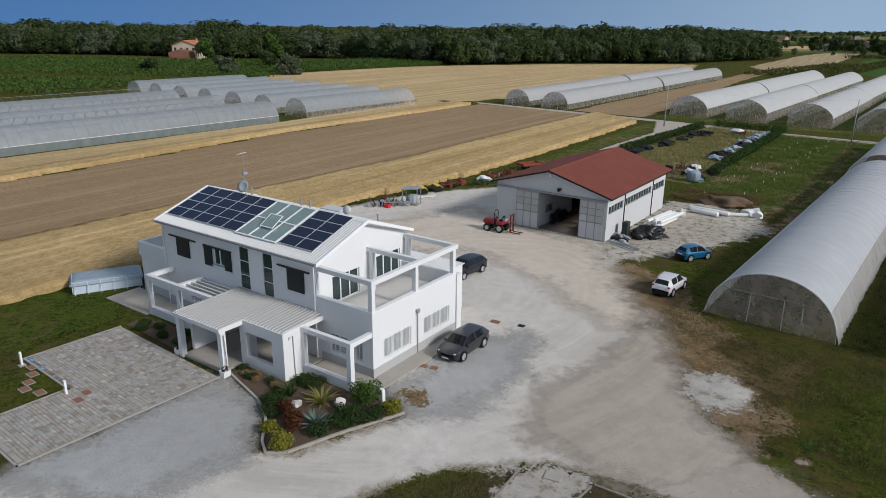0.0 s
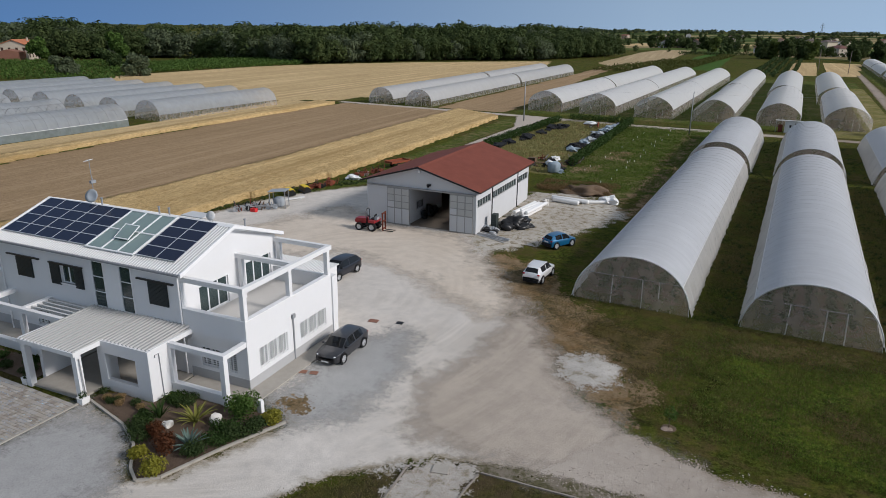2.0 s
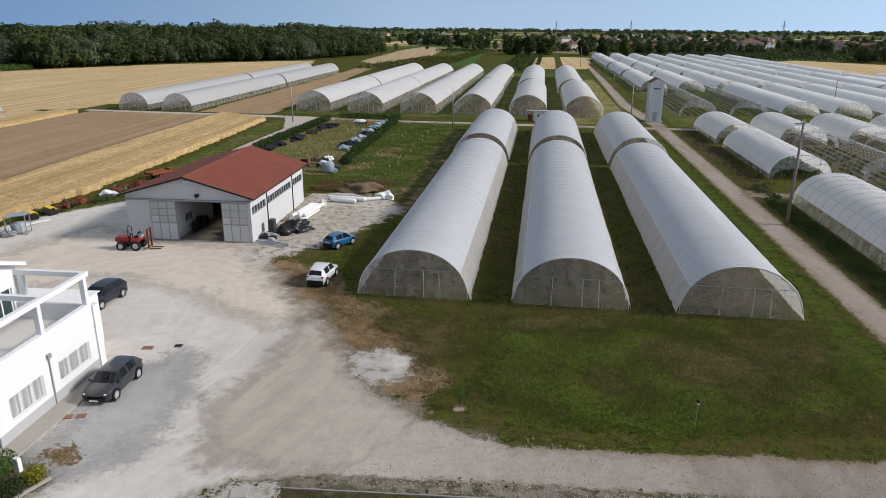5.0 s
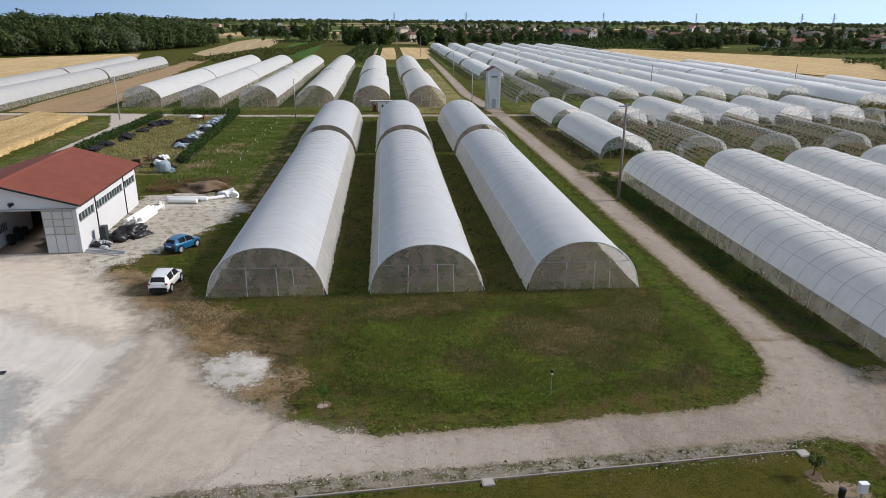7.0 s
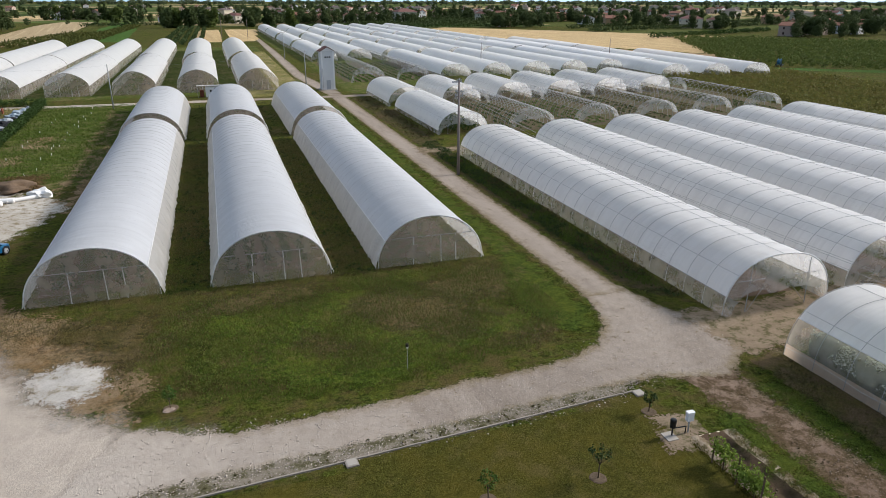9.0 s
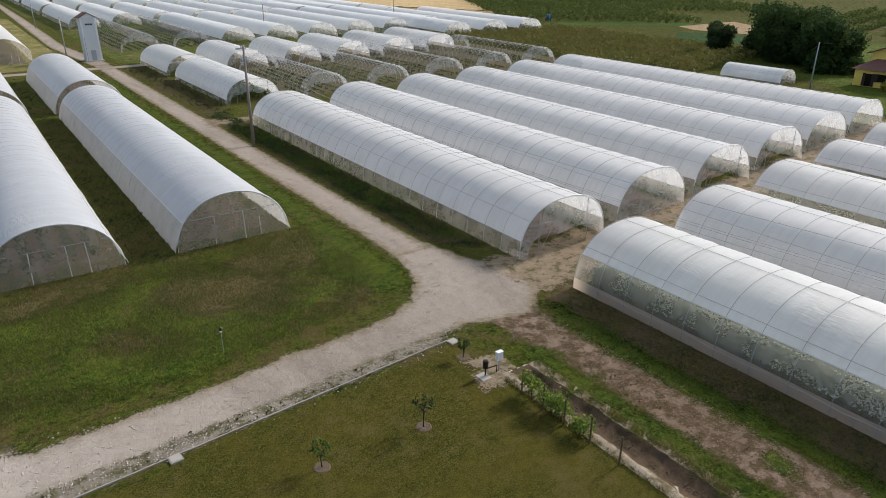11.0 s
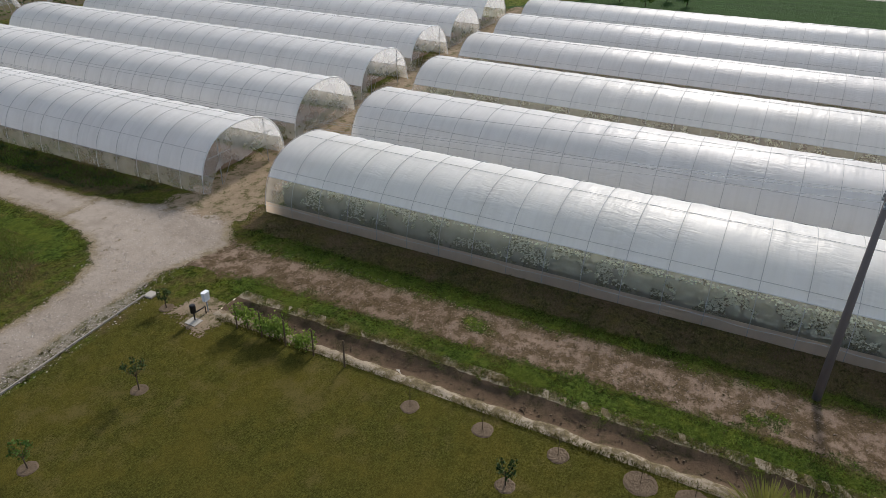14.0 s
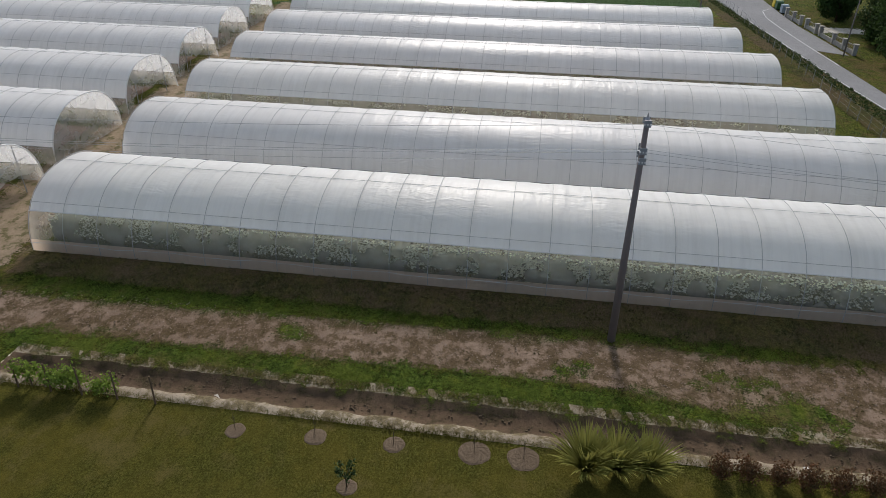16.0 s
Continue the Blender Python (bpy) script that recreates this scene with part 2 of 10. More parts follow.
def stony(name, pale, tan, grey, stone=0.5, tracks=False, weeds=None, weedy=0.5, arcs=None, grainy=1.0, fringe=None, west=None):
    """Gravel or bare soil; weeds gives the colour of the growth that creeps over it."""
    s = Sh(name, 0.95, 0.05)
    grain, mid, big = s.noise(11, 7, 0.8), s.noise(1.0, 6, 0.65), s.noise(0.09, 5, 0.6)
    c = s.mix(s.ramp(big, [(0.38, 0), (0.62, 1)]), pale, tan)
    c = s.mix(s.ramp(mid, [(0.38, 0.0), (0.68, 0.6)]), c, grey)
    if tracks:
        # long soft bands swept by turning wheels
        warp = s.node("ShaderNodeVectorMath", {0: s.pos, 1: s.scaled((18, 18, 0), s.node("ShaderNodeTexNoise", {"Vector": s.pos, "Scale": 0.03, "Detail": 1}).outputs["Color"])}, operation="ADD").outputs[0]
        band = s.noise(0.42, 6, 0.68, s.scaled((1.0, 0.16, 1.0), warp))
        c = s.mix(s.ramp(band, [(0.44, 0.0), (0.64, 0.7)]), c, pale)
        c = s.mix(s.ramp(band, [(0.32, 0.45), (0.48, 0.0)]), c, tuple(x * 0.86 for x in grey))
    if arcs:
        # wheel marks that sweep round one turning point
        ctr = s.node("ShaderNodeVectorMath", {0: s.pos, 1: (arcs[0], arcs[1], 0)}, operation="SUBTRACT").outputs[0]
        rad = s.node("ShaderNodeVectorMath", {0: s.scaled((1, 0.72, 0), ctr)}, operation="LENGTH").outputs["Value"]
        at = s.node("ShaderNodeCombineXYZ", {0: rad, 1: s.math("MULTIPLY", s.noise(0.06, 2), 7.0)}).outputs[0]
        ring, where = s.noise(1.25, 6, 0.68, at), s.noise(0.09, 4)
        c = s.mix(s.math("MULTIPLY", s.ramp(ring, [(0.47, 0.0), (0.63, 0.55)]), s.ramp(where, [(0.4, 0.0), (0.62, 1.0)])), c, tuple(min(1, x * 1.1) for x in pale))
        c = s.mix(s.math("MULTIPLY", s.ramp(ring, [(0.35, 0.5), (0.47, 0.0)]), s.ramp(where, [(0.4, 0.0), (0.62, 1.0)])), c, tuple(x * 0.82 for x in tan))
    c = s.mix(s.ramp(grain, [(0.38, 0.4 * grainy), (0.5, 0.0)]), c, tuple(x * 0.62 for x in grey))
    c = s.mix(s.ramp(grain, [(0.52, 0.0), (0.66, 0.3 * grainy)]), c, tuple(min(1, x * 1.15) for x in pale))
    peb = s.cells(7)
    c = s.mix(s.ramp(peb, [(0.04, stone * 0.7), (0.16, 0.0)]), c, tuple(min(1, x * 1.25) for x in pale))
    if weeds:
        w = s.math("ADD", s.math("MULTIPLY", s.noise(1.1, 7, 0.75), 0.7), s.math("MULTIPLY", grain, 0.35))
        c = s.mix(s.ramp(w, [(0.60 - 0.16 * weedy, 0.0), (0.66 - 0.16 * weedy, 0.9)]), c, s.mix(s.ramp(grain, [(0.4, 0), (0.6, 1)]), tuple(x * 0.5 for x in weeds), tuple(x * 1.4 for x in weeds)))
    if west:
        # the pale yard gravel is dragged on to the road, thinning out eastwards
        px_ = s.node("ShaderNodeSeparateXYZ", {0: s.pos}).outputs[0]
        px_ = s.math("ADD", px_, s.math("MULTIPLY", s.math("SUBTRACT", s.noise(0.25, 6, 0.7), 0.5), 14.0))
        gone = s.node("ShaderNodeMapRange", {0: px_, 1: west[0], 2: west[1], 3: 0.0, 4: 1.0}).outputs[0]
        c = s.mix(gone, s.mix(mid, west[2], west[3]), c)
    if fringe:
        # trodden earth and dry roots along the edge
        e = s.node("ShaderNodeAttribute", attribute_name="edge").outputs["Fac"]
        e = s.math("ADD", e, s.math("MULTIPLY", s.math("SUBTRACT", s.noise(1.3, 6, 0.7), 0.5), 2.4))
        k = s.node("ShaderNodeMapRange", {0: e, 1: -0.75, 2: -0.05, 3: 0.0, 4: 0.85}).outputs[0]
        k = s.math("MULTIPLY", k, gone) if west else k
        c = s.mix(k, c, s.mix(s.ramp(grain, [(0.4, 0), (0.6, 1)]), tuple(x * 0.6 for x in fringe), tuple(x * 1.4 for x in fringe)))
    s.color(c)
    s.bump(s.math("ADD", grain, s.math("MULTIPLY", mid, 0.8)), 0.04)
    return s


DARKNET = plain("black_netting", (0.018, 0.019, 0.022), 0.85, 0.2, 0, 0.5, 9, 0.03)
STOREGRASS_S = grass_mat("overgrown_grass", (0.09, 0.105, 0.032), (0.21, 0.205, 0.075), (0.35, 0.285, 0.15), 0.7)
STOREGRASS_S.ragged(1.0, 0.6)
STOREGRASS = STOREGRASS_S.m
LAWN = grass_mat("lawn_grass", (0.024, 0.037, 0.007), (0.088, 0.113, 0.020), (0.130, 0.094, 0.040), 0.66, crisp=1.25, streak=0.6).m
MOWN = grass_mat("mown_grass", (0.046, 0.048, 0.010), (0.092, 0.090, 0.020), (0.130, 0.106, 0.036), 0.50, 2.0, 0.45, 0.9).m
VERGE_S = grass_mat("rough_verge", (0.028, 0.036, 0.012), (0.075, 0.080, 0.025), (0.105, 0.075, 0.045), 0.8)
VERGE_S.ragged(0.5)
VERGE = VERGE_S.m
GREEN_S = grass_mat("fresh_green_grass", (0.026, 0.046, 0.008), (0.076, 0.108, 0.019), (0.14, 0.105, 0.046), 0.42)
GREEN_S.ragged(1.2, 0.7, soft=0.25, blur=0.35)
GREEN = GREEN_S.m
WEEDVERGE_S = grass_mat("brown_weedy_verge", (0.055, 0.058, 0.022), (0.125, 0.115, 0.045), (0.17, 0.115, 0.075), 0.8, crisp=1.2, streak=0.5)
WEEDVERGE_S.ragged(0.5)
WEEDVERGE = WEEDVERGE_S.m
DRY_S = grass_mat("worn_dry_grass", (0.08, 0.07, 0.033), (0.20, 0.15, 0.08), (0.34, 0.245, 0.155), 0.85)
DRY_S.ragged(2.6, 0.5, 4)
DRY = DRY_S.m

GRAVEL_S = stony("yard_gravel", (0.68, 0.635, 0.58), (0.56, 0.513, 0.455), (0.455, 0.427, 0.392), 0.3, arcs=(-31, 42), grainy=0.5, fringe=(0.23, 0.19, 0.125))
GRAVEL_S.ragged(0.8, 0.9)
GRAVEL = GRAVEL_S.m
TANGRAVEL_S = stony("brownish_gravel", (0.51, 0.445, 0.375), (0.42, 0.362, 0.30), (0.35, 0.30, 0.255), 0.4, arcs=(-31, 42), grainy=0.6)
TANGRAVEL_S.ragged(1.2, 0.3, 1.4, soft=0.5, blur=1.1)
TANGRAVEL = TANGRAVEL_S.m
ROAD_S = stony("farm_road_gravel", (0.365, 0.312, 0.262), (0.29, 0.243, 0.20), (0.235, 0.195, 0.16), 0.5, tracks=True, grainy=0.7, fringe=(0.19, 0.15, 0.09), west=(-8, 9, (0.50, 0.443, 0.383), (0.39, 0.34, 0.29)), weeds=(0.13, 0.10, 0.055), weedy=0.05)
ROAD_S.ragged(0.42, 0.9)
ROAD = ROAD_S.m
WARMGRAVEL_S = stony("warm_gravel", (0.68, 0.605, 0.515), (0.575, 0.495, 0.405), (0.48, 0.415, 0.345), 0.3, arcs=(-31, 42), grainy=0.5)
WARMGRAVEL_S.ragged(1.8, 0.2, 1.0, soft=0.5, blur=1.6)
WARMGRAVEL = WARMGRAVEL_S.m
BLUEGRAVEL_S = stony("grey_chippings", (0.46, 0.455, 0.44), (0.395, 0.39, 0.38), (0.32, 0.316, 0.308), 0.5)
BLUEGRAVEL_S.ragged(1.4, 0.35, 3, soft=0.5, blur=1.3)
BLUEGRAVEL = BLUEGRAVEL_S.m
CHALK_S = stony("white_rubble", (0.55, 0.525, 0.485), (0.44, 0.41, 0.37), (0.32, 0.29, 0.25), 0.9, weeds=(0.22, 0.19, 0.13), weedy=0.35)
CHALK_S.ragged(0.9, 1.4)
CHALK = CHALK_S.m
KERBSTRIP_S = stony("kerb_soil", (0.30, 0.265, 0.215), (0.22, 0.19, 0.15), (0.15, 0.125, 0.095), 0.9, weeds=(0.085, 0.08, 0.038), weedy=0.6)
KERBSTRIP_S.ragged(0.35, 1.2)
KERBSTRIP = KERBSTRIP_S.m
VEG_S = stony("tilled_weedy_soil", (0.155, 0.112, 0.08), (0.12, 0.087, 0.062), (0.09, 0.063, 0.045), 0.1, weeds=(0.06, 0.085, 0.024), weedy=0.55)
VEG_S.ragged(0.3)
VEG = VEG_S.m
LOT_S = stony("crushed_stone_lot", (0.58, 0.545, 0.49), (0.44, 0.40, 0.345), (0.33, 0.30, 0.25), 0.6, weeds=(0.21, 0.17, 0.10), weedy=0.46)
LOT_S.ragged(1.6, 0.6)
LOT = LOT_S.m
GREENPATCH_S = grass_mat("green_turf", (0.024, 0.047, 0.007), (0.102, 0.146, 0.022), (0.17, 0.122, 0.05), 0.5, crisp=1.25, streak=0.45)
DRYLAWN_S = grass_mat("thin_dry_lawn", (0.045, 0.045, 0.014), (0.105, 0.092, 0.034), (0.185, 0.135, 0.072), 0.85, crisp=1.2, streak=0.7)
DRYLAWN_S.ragged(2.0, 0.35, 2.0, soft=0.4, blur=1.1)
DRYLAWN = DRYLAWN_S.m
GREENPATCH_S.ragged(2.0, 0.22, 1.2, soft=0.3, blur=0.9)
GREENPATCH = GREENPATCH_S.m
CLAY_S = stony("bare_pink_soil", (0.265, 0.195, 0.148), (0.20, 0.142, 0.104), (0.14, 0.097, 0.068), 0.9, weeds=(0.075, 0.052, 0.026), weedy=0.72)
CLAY_S.ragged(1.0, 0.7)
CLAY = CLAY_S.m
SAND_S = stony("dug_sandy_soil", (0.31, 0.245, 0.175), (0.235, 0.178, 0.122), (0.165, 0.118, 0.078), 0.5, weeds=(0.085, 0.08, 0.032), weedy=0.45)
SAND_S.ragged(1.3, 0.8)
SAND = SAND_S.m
EARTH = stony("turned_earth", (0.165, 0.124, 0.086), (0.135, 0.10, 0.069), (0.095, 0.07, 0.048), 0.25).m
MOUND = stony("dry_heap_soil", (0.20, 0.145, 0.10), (0.16, 0.112, 0.078), (0.11, 0.078, 0.052), 0.5).m
SOIL_S = stony("dark_soil", (0.15, 0.11, 0.082), (0.12, 0.088, 0.065), (0.09, 0.063, 0.046), 0.1)
SOIL_S.ragged(0.15)
SOIL = SOIL_S.m


def crop_mat(name, low, high, gap, deg, row=3.0, bump=0.12):
    """A field whose drill rows run along y, turned by deg."""
    s = Sh(name, 1.0, 0.05)
    v = s.turned(-deg)
    stretched = s.scaled((1.0, 0.06, 1.0), v)
    rows = s.noise(row, 4, 0.7, stretched)
    fine, big = s.noise(11, 5, 0.75), s.noise(0.05, 4)
    c = s.mix(s.ramp(rows, [(0.3, 0), (0.7, 1)]), low, high)
    c = s.mix(s.ramp(fine, [(0.38, 0.7), (0.56, 0.0)]), c, gap)
    ears = s.noise(2.8, 6, 0.8, s.scaled((1.0, 0.55, 1.0), v))
    c = s.mix(s.ramp(ears, [(0.40, 0.75), (0.52, 0.0)]), c, gap)
    c = s.mix(s.ramp(s.noise(0.5, 5, 0.65), [(0.35, 0.4), (0.6, 0.0)]), c, gap)
    c = s.mix(s.ramp(big, [(0.35, 0.35), (0.65, 0.0)]), c, gap)
    # broad bands left by the machines along the rows
    lane = s.noise(0.42, 4, 0.7, s.scaled((1.0, 0.015, 1.0), v))
    c = s.mix(s.ramp(lane, [(0.36, 0.6), (0.46, 0.0)]), c, gap)
    c = s.mix(s.ramp(lane, [(0.54, 0.0), (0.66, 0.45)]), c, tuple(min(1, x * 1.12) for x in high))
    s.color(c)
    s.bump(s.math("ADD", fine, rows), bump)
    return s


WHEAT = crop_mat("ripe_wheat", (0.66, 0.465, 0.225), (0.86, 0.645, 0.345), (0.36, 0.245, 0.105), 3, 2.2, bump=0.16).m
STUBBLE_S = crop_mat("dry_stubble", (0.60, 0.445, 0.235), (0.74, 0.565, 0.32), (0.38, 0.27, 0.135), 3, 1.2)
STUBBLE_S.ragged(0.5)
STUBBLE = STUBBLE_S.m
PLOUGH_S = crop_mat("harrowed_soil", (0.375, 0.265, 0.155), (0.45, 0.325, 0.20), (0.255, 0.175, 0.098), 3, 2.6, bump=0.1)
PLOUGH_S.ragged(0.4)
PLOUGH = PLOUGH_S.m
FALLOW_S = crop_mat("pale_fallow", (0.44, 0.34, 0.205), (0.55, 0.44, 0.28), (0.32, 0.24, 0.135), 8, 0.6)
FALLOW_S.ragged(0.6)
FALLOW = FALLOW_S.m
MEADOW_S = grass_mat("meadow", (0.05, 0.075, 0.014), (0.10, 0.14, 0.028), (0.16, 0.14, 0.05), 0.3)
MEADOW_S.ragged(0.6)
MEADOW = MEADOW_S.m
PLANTGRASS_S = grass_mat("patchy_grass", (0.036, 0.062, 0.011), (0.092, 0.128, 0.027), (0.23, 0.18, 0.095), 0.58, crisp=1.15, streak=0.4)
PLANTGRASS_S.ragged(0.9)
PLANTGRASS = PLANTGRASS_S.m
ORCHARDGROUND_S = grass_mat("orchard_ground", (0.042, 0.062, 0.016), (0.098, 0.125, 0.034), (0.16, 0.13, 0.06), 0.5)
ORCHARDGROUND_S.ragged(0.6)
ORCHARDGROUND = ORCHARDGROUND_S.m
SOY_S = crop_mat("green_crop", (0.03, 0.075, 0.018), (0.05, 0.11, 0.025), (0.025, 0.045, 0.015), 0, 1.5)
SOY_S.ragged(0.3)
SOY = SOY_S.m
GREENCROP_S = crop_mat("bright_green_crop", (0.055, 0.12, 0.022), (0.085, 0.165, 0.035), (0.045, 0.085, 0.018), 0, 1.5)
GREENCROP_S.ragged(0.4)
GREENCROP = GREENCROP_S.m
ASPHALT_S = stony("worn_asphalt", (0.26, 0.26, 0.265), (0.23, 0.23, 0.235), (0.19, 0.19, 0.195), 0.15)
ASPHALT = ASPHALT_S.m
CONCRETE = plain("old_concrete", (0.36, 0.335, 0.295), 0.9, 0.2, 0, 0.25, 3, 0.01)
KERBGREY = plain("weathered_kerb", (0.275, 0.245, 0.21), 0.9, 0.15, 0, 0.35, 2, 0.01)
STUCCO = plain("white_stucco", (0.72, 0.72, 0.72), 0.85, 0.2, 0, 0.035, 2.5, 0.004)
PLINTH = plain("grey_plinth_stucco", (0.42, 0.42, 0.42), 0.85, 0.2, 0, 0.08, 3, 0.004)
TERRACE = plain("terrace_tiles", (0.55, 0.53, 0.50), 0.6, 0.3, 0, 0.1, 2)
SHEET = plain("white_roof_sheet", (0.60, 0.60, 0.59), 0.35, 0.5, 0.0, 0.06, 1.5)
WHITE = plain("white_lacquer", (0.80, 0.80, 0.80), 0.4, 0.5, 0, 0.03, 4)
DARKGREEN = plain("dark_green_shutter", (0.014, 0.022, 0.024), 0.5, 0.4, 0, 0.15, 5)
STEEL = plain("galvanised_steel", (0.34, 0.35, 0.36), 0.55, 0.4, 0.3, 0.15, 8)
DULLSTEEL = plain("dull_grey_pipe", (0.30, 0.31, 0.32), 0.6, 0.4, 0.2, 0.2, 8)
BARNWALL = plain("barn_render", (0.56, 0.565, 0.57), 0.9, 0.2, 0, 0.06, 1.2, 0.006)
BARNPANE = plain("dull_door_pane", (0.46, 0.46, 0.44), 0.5, 0.3, 0, 0.15, 2)
BARNGREY = plain("grey_sheet_door", (0.30, 0.30, 0.29), 0.6, 0.4, 0.1, 0.1, 1.5)
BLACK = plain("black_plastic", (0.010, 0.010, 0.011), 0.4, 0.4, 0, 0.3, 4)
RUBBER = plain("tyre_rubber", (0.02, 0.02, 0.02), 0.85, 0.2, 0, 0.2, 9)
RUST = plain("rusty_red_paint", (0.17, 0.05, 0.03), 0.8, 0.25, 0.1, 0.5, 5, 0.01)
ORANGE = plain("faded_orange_paint", (0.23, 0.06, 0.028), 0.8, 0.3, 0, 0.35, 3)
REDPAINT = plain("red_tractor_paint", (0.30, 0.02, 0.025), 0.35, 0.5, 0, 0.15, 5)
YELLOW = plain("yellow_paint", (0.75, 0.55, 0.03), 0.5, 0.4, 0, 0.15, 5)
GREENPAINT = plain("green_machine_paint", (0.03, 0.10, 0.03), 0.5, 0.4, 0, 0.2, 5)
BLUETARP = plain("blue_grey_tarpaulin", (0.27, 0.33, 0.38), 0.55, 0.4, 0, 0.2, 2, 0.02)
POOLBLUE = plain("pale_blue_pool_wall", (0.52, 0.60, 0.67), 0.5, 0.4, 0, 0.12, 2)
PLASTICWHITE = plain("white_film_roll", (0.78, 0.78, 0.77), 0.4, 0.5, 0, 0.08, 3, 0.02)
GREYPLASTIC = plain("grey_plastic", (0.32, 0.35, 0.38), 0.5, 0.4, 0, 0.2, 5)
CRATEGREY = plain("dark_crate_plastic", (0.045, 0.055, 0.052), 0.6, 0.3, 0, 0.3, 6)
WOOD = plain("weathered_wood", (0.14, 0.095, 0.06), 0.85, 0.2, 0, 0.35, 9, 0.006)
POLE = plain("spun_concrete_pole", (0.21, 0.175, 0.16), 0.85, 0.2, 0, 0.12, 3, 0.004)
CHROME = plain("alloy", (0.58, 0.59, 0.60), 0.35, 0.5, 0.3, 0.05, 8)
BARK = plain("bark", (0.10, 0.075, 0.05), 0.95, 0.1, 0, 0.35, 8, 0.02)
TRACKSTONE = plain("dull_pink_stone", (0.30, 0.235, 0.19), 0.9, 0.1, 0, 0.45, 9)
PEBBLE = plain("pinkish_stone", (0.46, 0.40, 0.35), 0.85, 0.2, 0, 0.4, 9)
STONE = plain("white_stone", (0.62, 0.6, 0.56), 0.8, 0.3, 0, 0.15, 5, 0.02)
REELBLUE = plain("blue_machine_paint", (0.03, 0.13, 0.24), 0.5, 0.4, 0, 0.2, 4)
TERRACOTTA = plain("terracotta_cover", (0.24, 0.12, 0.085), 0.8, 0.2, 0, 0.2, 6)


def leaf_mat(name, a, b, c, spread=0.35):
    s = Sh(name, 0.8, 0.1)
    r = s.node("ShaderNodeNewGeometry").outputs["Random Per Island"]
    k = s.noise(spread, 3)
    col = s.mix(s.ramp(r, [(0.0, 0), (1.0, 1)]), a, b)
    s.color(s.mix(s.ramp(k, [(0.4, 0), (0.7, 0.8)]), col, c))
    t = s.node("ShaderNodeBsdfTranslucent", {"Color": b}).outputs[0]
    n = s.node("ShaderNodeMixShader", {0: 0.25})
    s.nt.links.new(s.b.outputs[0], n.inputs[1])
    s.nt.links.new(t, n.inputs[2])
    s.shader(n.outputs[0])
    return s.m


# lighter, greyer leaf colour that imitates distance haze on the horizon trees
HAZEDLEAF = leaf_mat("haze_pale_foliage", (0.05, 0.075, 0.04), (0.13, 0.16, 0.08), (0.08, 0.10, 0.055))
LEAF = leaf_mat("broadleaf_foliage", (0.024, 0.045, 0.015), (0.070, 0.100, 0.034), (0.040, 0.062, 0.022))
WOODLEAF = leaf_mat("poplar_foliage", (0.040, 0.062, 0.022), (0.064, 0.090, 0.032), (0.086, 0.112, 0.038), 0.11)
WILLOW = leaf_mat("grey_willow_foliage", (0.075, 0.10, 0.052), (0.13, 0.155, 0.09), (0.10, 0.125, 0.066), 0.12)
HEDGELEAF = leaf_mat("dark_hedge_foliage", (0.020, 0.042, 0.012), (0.062, 0.105, 0.028), (0.036, 0.066, 0.018))
VINELEAF = leaf_mat("vine_foliage", (0.045, 0.085, 0.018), (0.11, 0.18, 0.04), (0.06, 0.11, 0.025))
ORCHARDLEAF = leaf_mat("orchard_foliage", (0.045, 0.066, 0.017), (0.105, 0.118, 0.032), (0.115, 0.095, 0.026), 0.12)
WEEDBLADE = leaf_mat("verge_weed_blades", (0.055, 0.075, 0.022), (0.17, 0.155, 0.06), (0.15, 0.10, 0.055), 0.8)
NURSERYLEAF = leaf_mat("nursery_foliage", (0.085, 0.10, 0.026), (0.20, 0.195, 0.055), (0.185, 0.125, 0.05), 0.16)
ROWLEAF = leaf_mat("fruit_tree_foliage", (0.060, 0.092, 0.022), (0.135, 0.17, 0.045), (0.10, 0.13, 0.034), 0.12)
SHRUBRED = leaf_mat("reddish_shrub_leaves", (0.055, 0.05, 0.02), (0.155, 0.075, 0.04), (0.10, 0.062, 0.03), 1.2)
STOREBLADE = leaf_mat("tall_store_grass", (0.15, 0.16, 0.055), (0.33, 0.29, 0.13), (0.24, 0.23, 0.09), 0.2)
REDDRY = leaf_mat("dry_reddish_weeds", (0.10, 0.065, 0.03), (0.26, 0.17, 0.085), (0.17, 0.12, 0.055), 0.6)
YELLOWGRASS = leaf_mat("yellow_green_weeds", (0.07, 0.10, 0.02), (0.19, 0.20, 0.05), (0.11, 0.14, 0.03))
WHEATEAR = leaf_mat("wheat_ear", (0.38, 0.26, 0.11), (0.68, 0.49, 0.24), (0.55, 0.39, 0.18), 0.3)
LAWNBLADE = leaf_mat("mown_blades", (0.046, 0.050, 0.008), (0.115, 0.110, 0.024), (0.082, 0.080, 0.017), 0.4)
GRASSBLADE = leaf_mat("grass_blades", (0.034, 0.062, 0.009), (0.125, 0.190, 0.032), (0.075, 0.100, 0.020), 0.5)
PALEBLADE = leaf_mat("yellowing_grass_blades", (0.075, 0.075, 0.022), (0.20, 0.165, 0.068), (0.125, 0.105, 0.04), 0.5)
GRAPELEAF = leaf_mat("young_vine_foliage", (0.09, 0.15, 0.022), (0.22, 0.30, 0.055), (0.15, 0.21, 0.035))
REDLEAF = leaf_mat("dark_red_foliage", (0.07, 0.026, 0.014), (0.15, 0.055, 0.026), (0.09, 0.045, 0.02))
